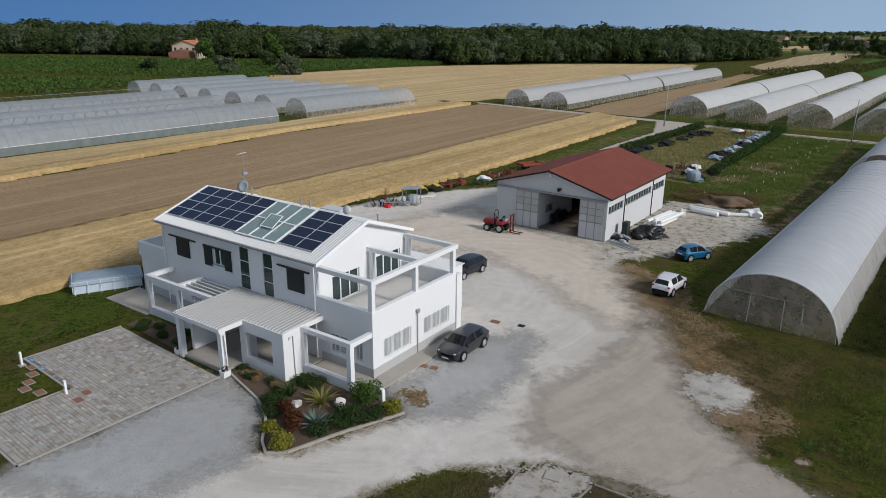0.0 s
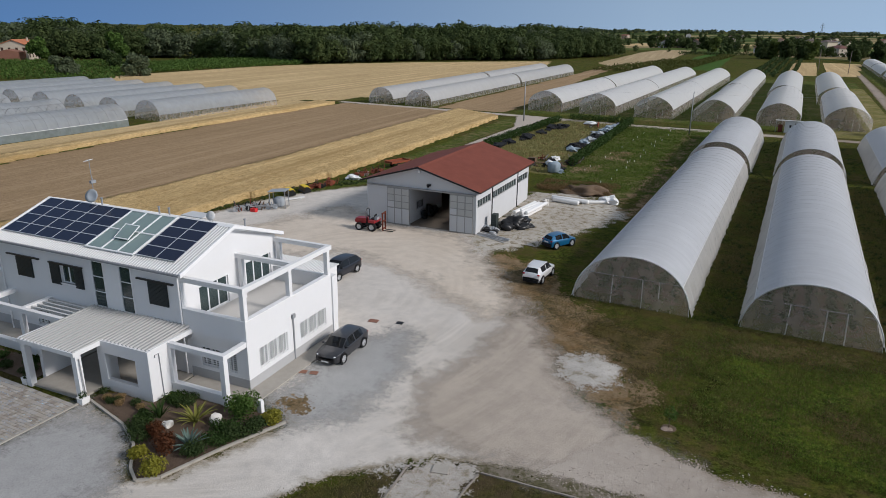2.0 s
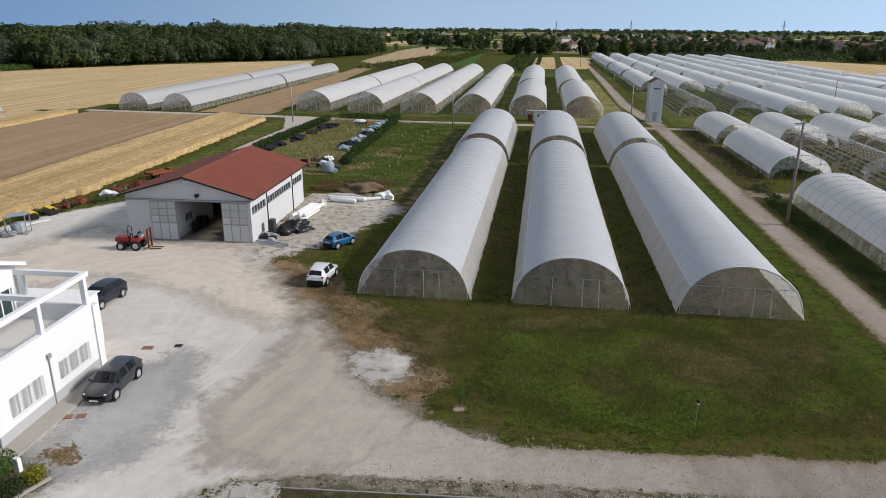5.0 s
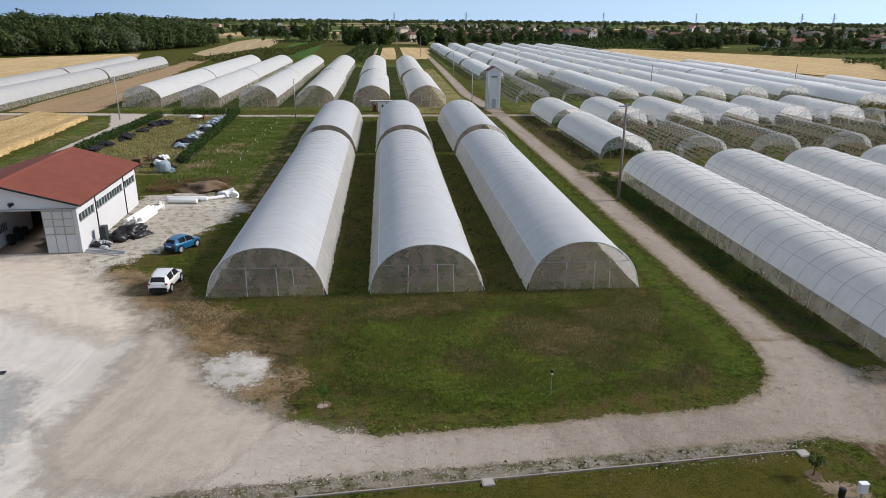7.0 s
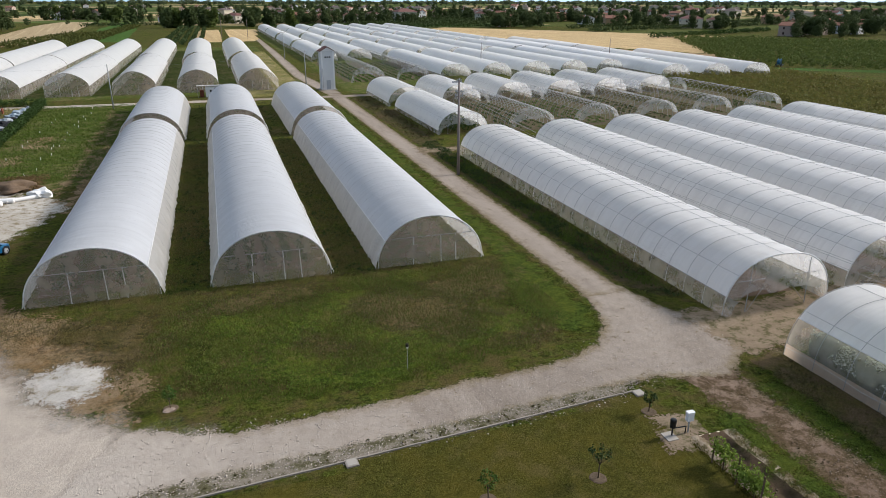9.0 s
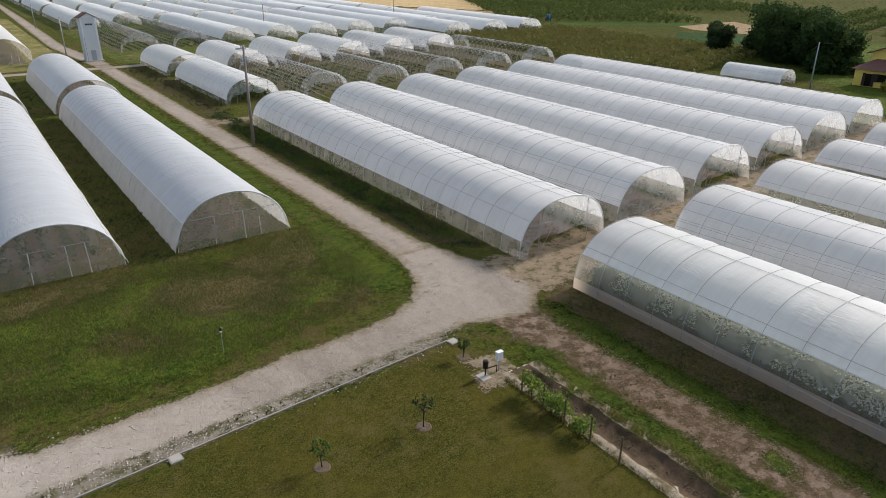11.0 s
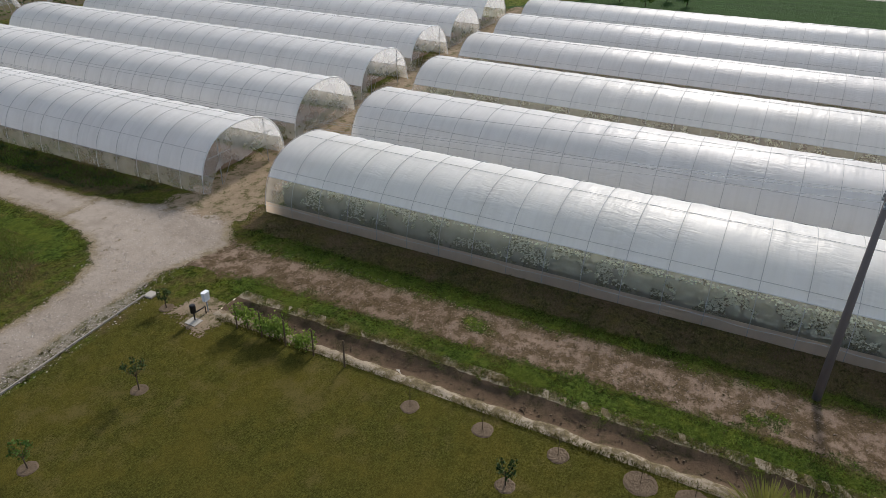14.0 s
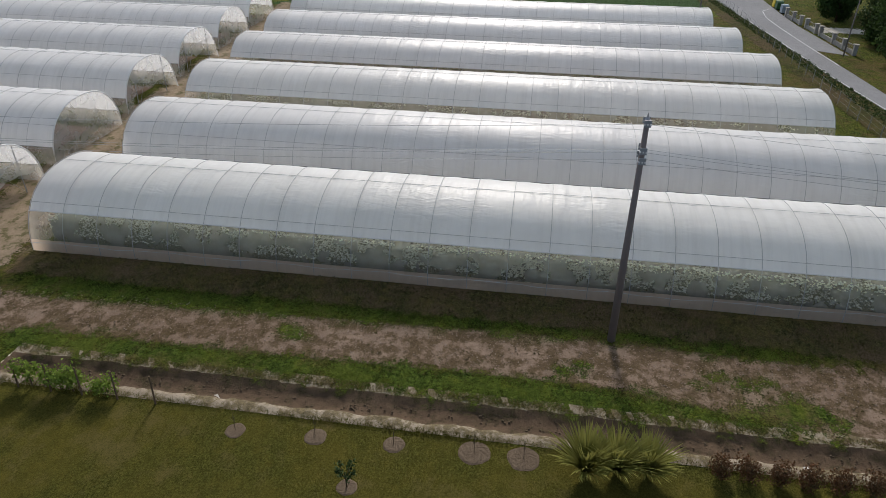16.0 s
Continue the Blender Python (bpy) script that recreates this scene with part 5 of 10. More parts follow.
part("roof_film", sheet(outline(8.2, 3.4, 0, 2.2), 1.6, 1.6, lambda z, x: z > 1.2, 0.25), FILM_TORN, B_C, "crumpled film left on the first hoops", True)
part("end_sheet", torn_end(outline(8.2, 3.4, 0, 2.2), 30.2, 7, 1.5, -0.8), FILM_TORN, B_C, "crumpled film hung in the far hoop", True)
for k in range(5):
    stand(B_C, 50.4 + 13.1 * k, 105.0 + 1.3 * k, group="bare hoops over tilled soil")
for k in range(8):
    stand(N_C if k < 2 else N_A, 38.5 + 12.2 * k, 180.0 + 0.5 * k, group="far eastern row of tunnels")
for k in range(9):
    stand(N_A, 37.5 + 12.3 * k, 247.0, group="second far eastern row of tunnels")
    if k < 8:
        stand(N_A, 37.0 + 12.3 * k, 312.0, group="third far eastern row of tunnels")
        stand(N_A, 36.5 + 12.3 * k, 378.0, group="fourth far eastern row of tunnels")
        stand(N_A, 36.5 + 12.3 * k, 442.0, group="fifth far eastern row of tunnels")
for k in range(3):
    stand(N_A, 120.0 + 12.2 * k, 163.0 - 1.5 * k, -3, group="outer eastern tunnels")
    stand(N_A, 112.5 + 12.2 * k, 182.0 + 44, -2, group="outer eastern tunnels behind")
for p in (T_A, T_B, B_A, B_B, P_A, L_A, L_B, L_C, E_A, E_B, S_A, S_F, A_A, A_B, N_A, N_C, B_C):
    forget(p)
for k in range(6):
    area("tunnel_soil", [(-62.2 + 13.6 * k, 172), (-53.8 + 13.6 * k, 172), (-53.8 + 13.6 * k, 228), (-62.2 + 13.6 * k, 228)], VEG, 0.026, "brown soil bed under a tall tunnel", "soil", res=4.0, reach=0.1)
for k, (x, y, w, l) in enumerate([(x, 51, 8.6, 97) for x in (-9.6, 3.0, 15.75)] + [(36.45 + 11.9 * k, 35.4 + 1.07 * k, 8.6, 54.5) for k in range(6)] + [(36.65 + 11.8 * k, -25 + 1.03 * k, 8.2, 54.4) for k in range(6)]):
    area("tunnel_soil", [(x - w / 2, y + 0.1), (x + w / 2, y + 0.1), (x + w / 2, y + l), (x - w / 2, y + l)], VEG if k < 3 else SOIL, 0.026, "dark tilled soil bed under a tunnel", "soil", res=2.0, reach=0.1)

# ---- the white house ----
def holed(g, a0, a1, z0, z1, holes, put):
    """Covers a0..a1 x z0..z1 with boxes that leave the openings (a, b, low, high) free; put(a, b, low, high) adds one."""
    cuts = sorted({a0, a1, *[h[0] for h in holes], *[h[1] for h in holes]})
    for p, q in zip(cuts, cuts[1:]):
        mid = 0.5 * (p + q)
        z = z0
        for h in sorted([h for h in holes if h[0] <= mid <= h[1]], key=lambda h: h[2]):
            if h[2] > z:
                put(p, q, z, h[2])
            z = h[3]
        if z < z1:
            put(p, q, z, z1)
    return g.weld()


def wall_along_x(x0, x1, z0, z1, y0, y1, holes=()):
    g = Geo()
    return holed(g, x0, x1, z0, z1, holes, lambda a, b, lo, hi: g.box(a, y0, lo, b, y1, hi))


def wall_along_y(y0, y1, z0, z1, x0, x1, holes=()):
    g = Geo()
    return holed(g, y0, y1, z0, z1, holes, lambda a, b, lo, hi: g.box(x0, a, lo, x1, b, hi))


def ribbed(x0, x1, y0, z0, y1, z1, pitch=0.22, rise=0.045, thick=0.03):
    """A ribbed sheet that climbs from (y0, z0) to (y1, z1)."""
    n = max(1, round((x1 - x0) / pitch))
    p = (x1 - x0) / n
    prof = []
    for k in range(n):
        x = x0 + k * p
        prof += [(x, 0), (x + 0.5 * p, 0), (x + 0.6 * p, rise), (x + 0.9 * p, rise)]
    prof.append((x1, 0))
    m = len(prof)
    vs = [(x, y, z + h + dz) for dz in (0, -thick) for y, z in ((y0, z0), (y1, z1)) for x, h in prof]
    fs = [(i, i + 1, m + i + 1, m + i) for i in range(m - 1)] + [(2 * m + i + 1, 2 * m + i, 3 * m + i, 3 * m + i + 1) for i in range(m - 1)]
    fs += [(i + 1, i, 2 * m + i, 2 * m + i + 1) for i in range(m - 1)] + [(m + i, m + i + 1, 3 * m + i + 1, 3 * m + i) for i in range(m - 1)]
    return Geo().add(vs, fs)


HOUSE = pose(-26.65, 27.25, 0, 0, 0, 2.9)
house = thing("house", "two-storey white rendered farmhouse with terraces and low gabled roof", "house", HOUSE)


def window(parent, axis, a0, a1, z0, z1, at, leaves=2, out=-1, name="window", depth=0.06, set_in=0.12, bars=False, label=""):
    """A framed window in a wall along x (axis 'x') or y; at: the wall's outer face; out: the side it faces."""
    w = sub(name, house if parent is None else parent, label or "white framed window")
    def box(a, b, lo, hi, d0, d1):
        p, q = sorted((at - out * d0, at - out * d1))
        return Geo().box(a, p, lo, b, q, hi) if axis == "x" else Geo().box(p, a, lo, q, b, hi)
    f = 0.07
    fr = Geo()
    for a, b, lo, hi in ((a0, a1, z0, z0 + f), (a0, a1, z1 - f, z1), (a0, a0 + f, z0 + f, z1 - f), (a1 - f, a1, z0 + f, z1 - f)):
        g = box(a, b, lo, hi, set_in, set_in + depth)
        fr.add(g.v, g.f)
    step = (a1 - a0) / leaves
    for k in range(1, leaves):
        g = box(a0 + k * step - 0.05, a0 + k * step + 0.05, z0 + f, z1 - f, set_in - 0.005, set_in + depth)
        fr.add(g.v, g.f)
    part("frame", fr, WHITE, w)
    for k in range(leaves):
        part("pane", box(a0 + k * step + 0.05, a0 + (k + 1) * step - 0.05, z0 + f, z1 - f, set_in + 0.03, set_in + 0.04), GLASS, w)
    if bars:
        n = int((z1 - z0) / 0.13)
        gr = Geo()
        for k in range(n + 1):
            z = z0 + (z1 - z0) * k / n
            g = box(a0 - 0.02, a1 + 0.02, z - 0.02, z + 0.02, 0.03, 0.06)
            gr.add(g.v, g.f)
        for k in range(leaves * 2 + 1):
            a = a0 + (a1 - a0) * k / (leaves * 2)
            g = box(a - 0.025, a + 0.025, z0 - 0.02, z1 + 0.02, 0.015, 0.065)
            gr.add(g.v, g.f)
        part("grille", gr, WHITE, w, "white steel window grille")
    return w


def shutter(a0, a1, z0, z1, y=-0.03):
    sh = part("shutter", Geo().box(a0, y - 0.045, z0, a1, y, z1), DARKGREEN, house, "dark green slatted shutter")
    n = int((z1 - z0) / 0.09)
    for k in range(n):
        z = z0 + 0.05 + (z1 - z0 - 0.1) * k / n
        part("slat", Geo().box(a0 + 0.06, y - 0.06, z, a1 - 0.06, y - 0.045, z + 0.05), DARKGREEN, sh)


def rail(a0, a1, z):
    part("shutter_rail", Geo().box(a0, -0.13, z - 0.05, a1, 0.0, z + 0.04), BLACK, house)


# upper storey and ground floor walls
W_UP = [(-19.28, -17.74, 4.33, 5.72), (-15.02, -13.74, 4.45, 5.72), (-12.10, -11.03, 3.36, 6.42), (-9.68, -8.65, 3.36, 6.42), (-7.27, -5.72, 4.36, 5.84)]
part("front_wall", wall_along_x(-21.0, -4.7, 0.0, 6.62, 0.0, 0.35, W_UP + [(-11.6, -10.2, 0.15, 2.5), (-18.2, -17.0, 0.9, 2.2), (-15.6, -14.4, 0.9, 2.2)]), STUCCO, house)
part("rear_wall", wall_along_x(-21.0, -4.7, 0.0, 6.62, 8.85, 9.2), STUCCO, house)
part("west_wall", Geo().prism([(0.35, 0), (8.85, 0), (8.85, 6.62), (4.6, 8.25), (0.35, 6.62)], -21.0, -20.65, "x"), STUCCO, house)
part("gable_wall", wall_along_y(0.35, 8.85, 3.0, 6.62, -5.05, -4.7, [(1.5, 4.12, 3.42, 5.28), (5.9, 8.55, 3.42, 5.5)]), STUCCO, house)
part("gable", Geo().prism([(0.0, 6.62), (9.2, 6.62), (4.6, 8.27)], -5.05, -4.7, "x"), STUCCO, house)
part("floor", Geo().box(-20.6, 0.4, 3.0, -5.1, 8.8, 3.3), TERRACE, house)
part("ground_floor_wall", wall_along_y(0.35, 8.85, 0.0, 3.0, -5.05, -4.7), STUCCO, house)
# right wing with terrace
part("wing_front_wall", wall_along_x(-4.7, 0.0, 0.0, 4.45, 0.0, 0.28, [(-3.6, -2.1, 0.95, 2.2), (-1.5, -0.85, 0.95, 2.2)]), STUCCO, house)
part("wing_side_wall", wall_along_y(0.28, 8.7, 0.0, 4.45, -0.28, 0.0, [(1.05, 3.83, 0.98, 2.3), (5.18, 8.2, 1.05, 2.28)]), STUCCO, house)
part("wing_rear_wall", wall_along_x(-4.7, 0.0, 0.0, 4.45, 8.7, 8.95), STUCCO, house)
part("terrace_floor", Geo().box(-4.7, 0.28, 3.2, -0.28, 8.7, 3.4), TERRACE, house, "pale tiled terrace floor")
part("coping", Geo().box(-4.72, -0.03, 4.45, 0.03, 0.31, 4.50).box(-0.31, 0.31, 4.45, 0.03, 8.98, 4.50), WHITE, house)
for x, y in ((-0.30, 0.0), (-0.30, 4.3), (-0.30, 8.6), (-4.7, -0.0), (-4.72, 4.9), (-4.7, 8.9)):
    if x > -1:
        part("terrace_pillar", Geo().box(x, y, 4.50, x + 0.3, y + 0.3, 6.2), STUCCO, house)
    elif y > 0:
        part("terrace_pillar", Geo().box(x + 0.25, y, 3.4, x + 0.55, y + 0.3, 6.2), STUCCO, house)
part("terrace_beam", Geo().box(-0.30, 0.0, 6.2, 0.0, 9.2, 6.5), STUCCO, house)
for y in (0.0, 4.9, 8.9):
    part("terrace_beam", Geo().box(-4.70, y, 6.2, -0.30, y + 0.3, 6.5), STUCCO, house)
# left wing
part("left_wing", wall_along_x(-25.0, -21.0, 0.0, 3.1, 0.35, 0.6).box(-25.0, 0.6, 0, -24.75, 8.6, 3.1).box(-25.0, 8.6, 0, -21.0, 8.85, 3.1).box(-24.75, 0.6, 2.9, -21.0, 8.6, 3.1), STUCCO, house)
part("left_parapet", Geo().box(-25.1, 0.25, 3.1, -21.0, 0.5, 4.2).box(-25.1, 0.5, 3.1, -24.85, 8.7, 4.2).box(-25.1, 8.7, 3.1, -21.0, 8.95, 4.2), STUCCO, house)
part("left_coping", Geo().box(-25.13, 0.22, 4.2, -21.0, 0.53, 4.25).box(-25.13, 0.53, 4.2, -24.82, 8.98, 4.25), WHITE, house)
# rear annex with its own sheet roof
part("rear_annex", Geo().box(-9.0, 9.2, 0, -2.0, 12.8, 3.6), STUCCO, house)
part("rear_pier", Geo().box(-0.25, 8.95, 0, 0.12, 9.5, 4.3), STUCCO, house)
part("annex_roof", ribbed(-9.1, -1.9, 9.25, 3.75, 13.0, 3.62), SHEET, house, "white ribbed sheet roof", m=None)
# grey plinth
part("plinth", Geo().box(0.0, -0.02, 0.0, 0.025, 8.95, 0.7).box(-4.4, -0.025, 0.0, 0.025, -0.0, 0.72), PLINTH, house, "grey rendered plinth")
part("plinth", Geo().box(-21.0, -0.025, 0.0, -12.4, -0.0, 0.72).box(-25.02, 0.325, 0.0, -21.0, 0.35, 0.72), PLINTH, house, "grey rendered plinth")
# windows and shutters of the front
window(None, "x", *W_UP[1][:2], *W_UP[1][2:], 0.0, 2)
shutter(-19.28, -17.74, 4.33, 5.70); rail(-20.12, -16.94, 5.80)
shutter(-15.97, -15.05, 4.28, 5.70); shutter(-13.72, -12.94, 4.28, 5.70); rail(-16.0, -12.9, 5.78)
shutter(-7.27, -5.72, 4.36, 5.84); rail(-8.14, -5.18, 5.92)
part("sill", Geo().box(-15.1, -0.08, 4.38, -13.66, 0.1, 4.45), WHITE, house)
for a, b, lo, hi in (W_UP[2], W_UP[3]):
    w = sub("stair_window", house, "tall narrow staircase window with three panes")
    g = Geo().box(a - 0.02, -0.03, lo, a + 0.05, 0.1, hi).box(b - 0.05, -0.03, lo, b + 0.02, 0.1, hi)
    h3 = (hi - lo) / 3.0
    for k in range(4):
        z = lo + h3 * k
        g.box(a, -0.025, max(lo, z - 0.02), b, 0.1, min(hi, z + 0.02))
    part("frame", g, WHITE, w)
    for k in range(3):
        part("pane", Geo().box(a + 0.05, 0.04, lo + h3 * k + 0.02, b - 0.05, 0.05, lo + h3 * (k + 1) - 0.02), GLASS, w)
part("panel", Geo().box(-11.0, -0.02, 3.35, -9.7, 0.0, 6.45), WHITE, house, "white panel between the staircase windows")
window(None, "x", -18.2, -17.0, 0.9, 2.2, 0.0, 2, bars=True)
window(None, "x", -15.6, -14.4, 0.9, 2.2, 0.0, 2, bars=True)
window(None, "x", -3.6, -2.1, 0.95, 2.2, 0.0, 2, bars=True, label="barred window in the porch")
window(None, "x", -1.5, -0.85, 0.95, 2.2, 0.0, 1, bars=True, label="barred window in the porch")
window(None, "x", -11.6, -10.2, 0.15, 2.5, 0.0, 2, name="entrance_door", label="glazed entrance door")
window(None, "y", 1.05, 3.83, 0.98, 2.3, 0.0, 3, out=1, bars=True, label="wide window behind a white grille")
window(None, "y", 5.18, 8.2, 1.05, 2.28, 0.0, 3, out=1, bars=True, label="wide window behind a white grille")
window(None, "y", 1.5, 4.12, 3.42, 5.28, -4.7, 3, out=1, name="terrace_door", label="glazed white-framed terrace door")
window(None, "y", 5.9, 8.55, 3.42, 5.5, -4.7, 3, out=1, name="terrace_door", label="glazed white-framed terrace door")
part("downpipe", Geo().tube([(0.05, 4.43, 0.0), (0.05, 4.43, 3.0)], 0.05, 8).box(-0.0, 4.28, 3.0, 0.16, 4.58, 3.25), DULLSTEEL, house)
part("downpipe", Geo().tube([(-4.76, -0.08, 0.0), (-4.76, -0.08, 6.6)], 0.05, 8), WHITE, house)
part("downpipe", Geo().tube([(-20.9, -0.08, 0.0), (-20.9, -0.08, 6.6)], 0.05, 8), WHITE, house)
# roof: ribbed white sheet on two slopes
EAVE, RIDGE, RX0, RX1 = (-0.32, 6.74), (4.6, 8.46), -21.3, -4.3
part("roof", ribbed(RX0, RX1, EAVE[0], EAVE[1] + 0.04, RIDGE[0], RIDGE[1] + 0.04), SHEET, house, "white ribbed metal roof")
part("roof", ribbed(RX0, RX1, RIDGE[0], RIDGE[1] + 0.04, 9.52, 6.78), SHEET, house, "white ribbed metal roof")
part("soffit", Geo().prism([(-0.32, 6.56), (-0.32, 6.74), (4.6, 8.44), (9.52, 6.74), (9.52, 6.56), (4.6, 8.24)], RX0 + 0.03, RX1 - 0.03, "x"), WHITE, house)
part("ridge_cap", Geo().prism([(4.35, 8.46), (4.6, 8.56), (4.85, 8.46), (4.6, 8.5)], RX0, RX1, "x"), WHITE, house)
part("verge", Geo().prism([(-0.36, 6.6), (-0.36, 6.84), (4.6, 8.58), (9.56, 6.84), (9.56, 6.6), (4.6, 8.34)], RX1 - 0.02, RX1 + 0.10, "x"), WHITE, house)
part("verge", Geo().prism([(-0.36, 6.6), (-0.36, 6.84), (4.6, 8.58), (9.56, 6.84), (9.56, 6.6), (4.6, 8.34)], RX0 - 0.10, RX0 + 0.02, "x"), WHITE, house)
part("gutter", Geo().prism([(-0.46, 6.66), (-0.32, 6.66), (-0.32, 6.78), (-0.36, 6.74), (-0.42, 6.74), (-0.46, 6.78)], RX0, RX1, "x"), DULLSTEEL, house)


def on_slope(x, y, lift=0.0):
    """A pose on the front slope, with x along the eave and y up the slope."""
    a = math.atan2(RIDGE[1] - EAVE[1], RIDGE[0] - EAVE[0])
    z = EAVE[1] + (y - EAVE[0]) * math.tan(a)
    return pose(x, y - lift * math.sin(a), z + lift * math.cos(a), math.degrees(a), 0, 0)


SLOPE = math.hypot(RIDGE[0] - EAVE[0], RIDGE[1] - EAVE[1]) / (RIDGE[0] - EAVE[0])
# roof light: three bays of glass, one sash tilted open
sky_light = sub("roof_light", house, "glazed roof light with one sash tilted open")
sky_light.matrix_basis = on_slope(-12.85, 0.5, 0.10)
g = Geo()
L = 3.95 * SLOPE
for x in (0.0, 1.36, 2.73, 4.05):
    g.box(x - 0.05, 0, 0.0, x + 0.05, L, 0.09)
for y in (0.0, L * 0.5, L):
    g.box(-0.05, y - 0.05, 0.0, 4.10, y + 0.05, 0.088)
part("frame", g, WHITE, sky_light)
for i, (x0, x1) in enumerate(((0.0, 1.36), (1.36, 2.73), (2.73, 4.05))):
    for j in range(2):
        part("pane", Geo().box(x0 + 0.05, L * 0.5 * j + 0.05, 0.03, x1 - 0.05, L * 0.5 * (j + 1) - 0.05, 0.045), ROOFGLASS, sky_light)
part("blind", Geo().box(0.05, 0.05, -0.25, 4.0, L - 0.05, -0.23), SHEET, sky_light, "pale blind under the glass")
sash = part("sash", Geo().box(0.05, 0.0, 0.0, 1.2, 0.07, 0.05).box(0.05, 1.2, 0.0, 1.2, 1.26, 0.05).box(0.0, 0.0, 0.0, 0.05, 1.26, 0.05).box(1.2, 0.0, 0.0, 1.25, 1.26, 0.05), WHITE, sky_light, "open white sash", m=pose(1.42, 1.1, 0.14, 12, 0, 0))
part("sash_pane", Geo().box(0.05, 0.07, 0.02, 1.2, 1.2, 0.03), ROOFGLASS, sash)
# front porches
part("porch_roof", ribbed(-12.5, -7.9, -5.2, 3.14, 0.0, 3.32, 0.29, 0.07), PORCHSHEET, house, "grey-white ribbed porch roof")
part("porch_roof", ribbed(-8.15, -4.3, -3.35, 3.14, 0.0, 3.34, 0.29, 0.07), PORCHSHEET, house, "grey-white ribbed porch roof", m=pose(0, 0, 0.05))
part("porch_edge", Geo().box(-12.55, -5.25, 2.9, -7.85, -5.08, 3.16).box(-12.55, -5.08, 2.92, -12.35, 0.0, 3.2).box(-8.05, -5.08, 2.9, -7.85, -3.45, 3.18), STUCCO, house)
part("porch_edge", Geo().box(-8.2, -3.45, 2.95, -4.15, -3.2, 3.2).box(-4.4, -3.2, 2.95, -4.15, -0.0, 3.24), STUCCO, house)
for x, y in ((-12.45, -5.15), (-8.2, -5.15)):
    part("porch_pillar", Geo().box(x, y, 0.0, x + 0.36, y + 0.36, 2.9), STUCCO, house)
part("porch_front_wall", wall_along_x(-8.2, -4.15, 0.0, 2.95, -3.45, -3.15, [(-7.6, -5.2, 0.75, 2.45)]), STUCCO, house)
part("porch_side_wall", Geo().box(-4.45, -3.15, 0.0, -4.15, -1.9, 2.95), STUCCO, house)
part("porch_side_wall", Geo().box(-8.2, -3.15, 0.0, -7.9, -2.4, 2.95), STUCCO, house)
part("porch_screen", Geo().box(-12.5, -4.1, 0.0, -12.25, -1.6, 2.5), STUCCO, house)
part("porch_floor", Geo().box(-12.3, -5.0, 0.0, -8.2, 0.0, 0.14).box(-8.2, -3.15, 0.0, -4.4, 0.0, 0.14), CONCRETE, house)
part("porch_beam", Geo().box(-4.15, -2.0, 2.9, 0.0, -1.7, 3.2).box(-0.3, -1.7, 2.9, 0.0, -0.03, 3.2), STUCCO, house)
part("porch_pillar", Geo().box(-0.33, -2.02, 0.0, 0.0, -1.69, 2.9), STUCCO, house)
part("porch_pillar", Geo().box(-4.15, -2.0, 0.6, -3.9, -1.7, 2.9), STUCCO, house)
part("low_wall", Geo().box(-4.15, -1.97, 0.0, -0.33, -1.72, 0.62), STUCCO, house)
part("low_wall_coping", Geo().box(-4.15, -2.02, 0.62, -0.33, -1.67, 0.68), WHITE, house)
part("porch_floor", Geo().box(-4.15, -1.72, 0.0, 0.0, -0.03, 0.14), CONCRETE, house)
part("porch_beam", Geo().box(-20.25, -2.3, 2.9, -12.5, -2.0, 3.2).box(-20.25, -2.0, 2.9, -19.95, 0.0, 3.2).box(-16.6, -2.0, 2.9, -16.3, 0.0, 3.2), STUCCO, house)
for x in (-20.25, -16.6):
    part("porch_pillar", Geo().box(x, -2.3, 0.0, x + 0.32, -2.0, 2.9), STUCCO, house)
part("low_wall", Geo().box(-19.93, -2.27, 0.0, -12.5, -2.03, 0.62), STUCCO, house)
part("low_wall_coping", Geo().box(-19.93, -2.32, 0.62, -12.5, -1.98, 0.68), WHITE, house)
part("porch_floor", Geo().box(-20.2, -2.03, 0.0, -12.5, -0.03, 0.14), CONCRETE, house)
for k in range(4):
    part("pergola_slat", Geo().box(-16.3, -1.6 + 0.42 * k, 3.0, -12.6, -1.48 + 0.42 * k, 3.14), SHEET, house, "pale grey pergola slat")
part("rain_pipe", Geo().tube([(-4.1, -3.0, 2.7), (-4.1, -3.0, 2.85), (-4.1, -2.7, 2.85), (-4.1, -2.65, 0.05)], 0.025, 6), DULLSTEEL, house)
part("rain_chain", Geo().tube([(-7.75, -5.0, 2.75), (-7.72, -4.95, 0.1)], 0.03, 5), DULLSTEEL, house)
for x, y in ((-16.3, 4.9), (-11.0, 5.0), (-10.2, 5.1), (-5.6, 7.2)):
    z = 8.46 - abs(y - 4.6) * 0.35
    part("vent_pipe", Geo().tube([(x, y, z), (x, y, z + 0.55)], 0.06, 8).tube([(x, y, z + 0.55), (x, y, z + 0.62)], 0.09, 8), DULLSTEEL, house)
part("solar_collector", Geo().box(-9.3, 5.2, 8.42, -7.5, 6.3, 8.5), SHEET, house)
part("walkway", Geo().box(0.03, -0.6, 0.0, 1.25, 9.2, 0.10), CONCRETE, house, "grey concrete walkway")
part("walkway", Geo().box(-25.9, -2.6, 0.0, -20.3, 0.3, 0.06), CONCRETE, house, "grey concrete walkway")


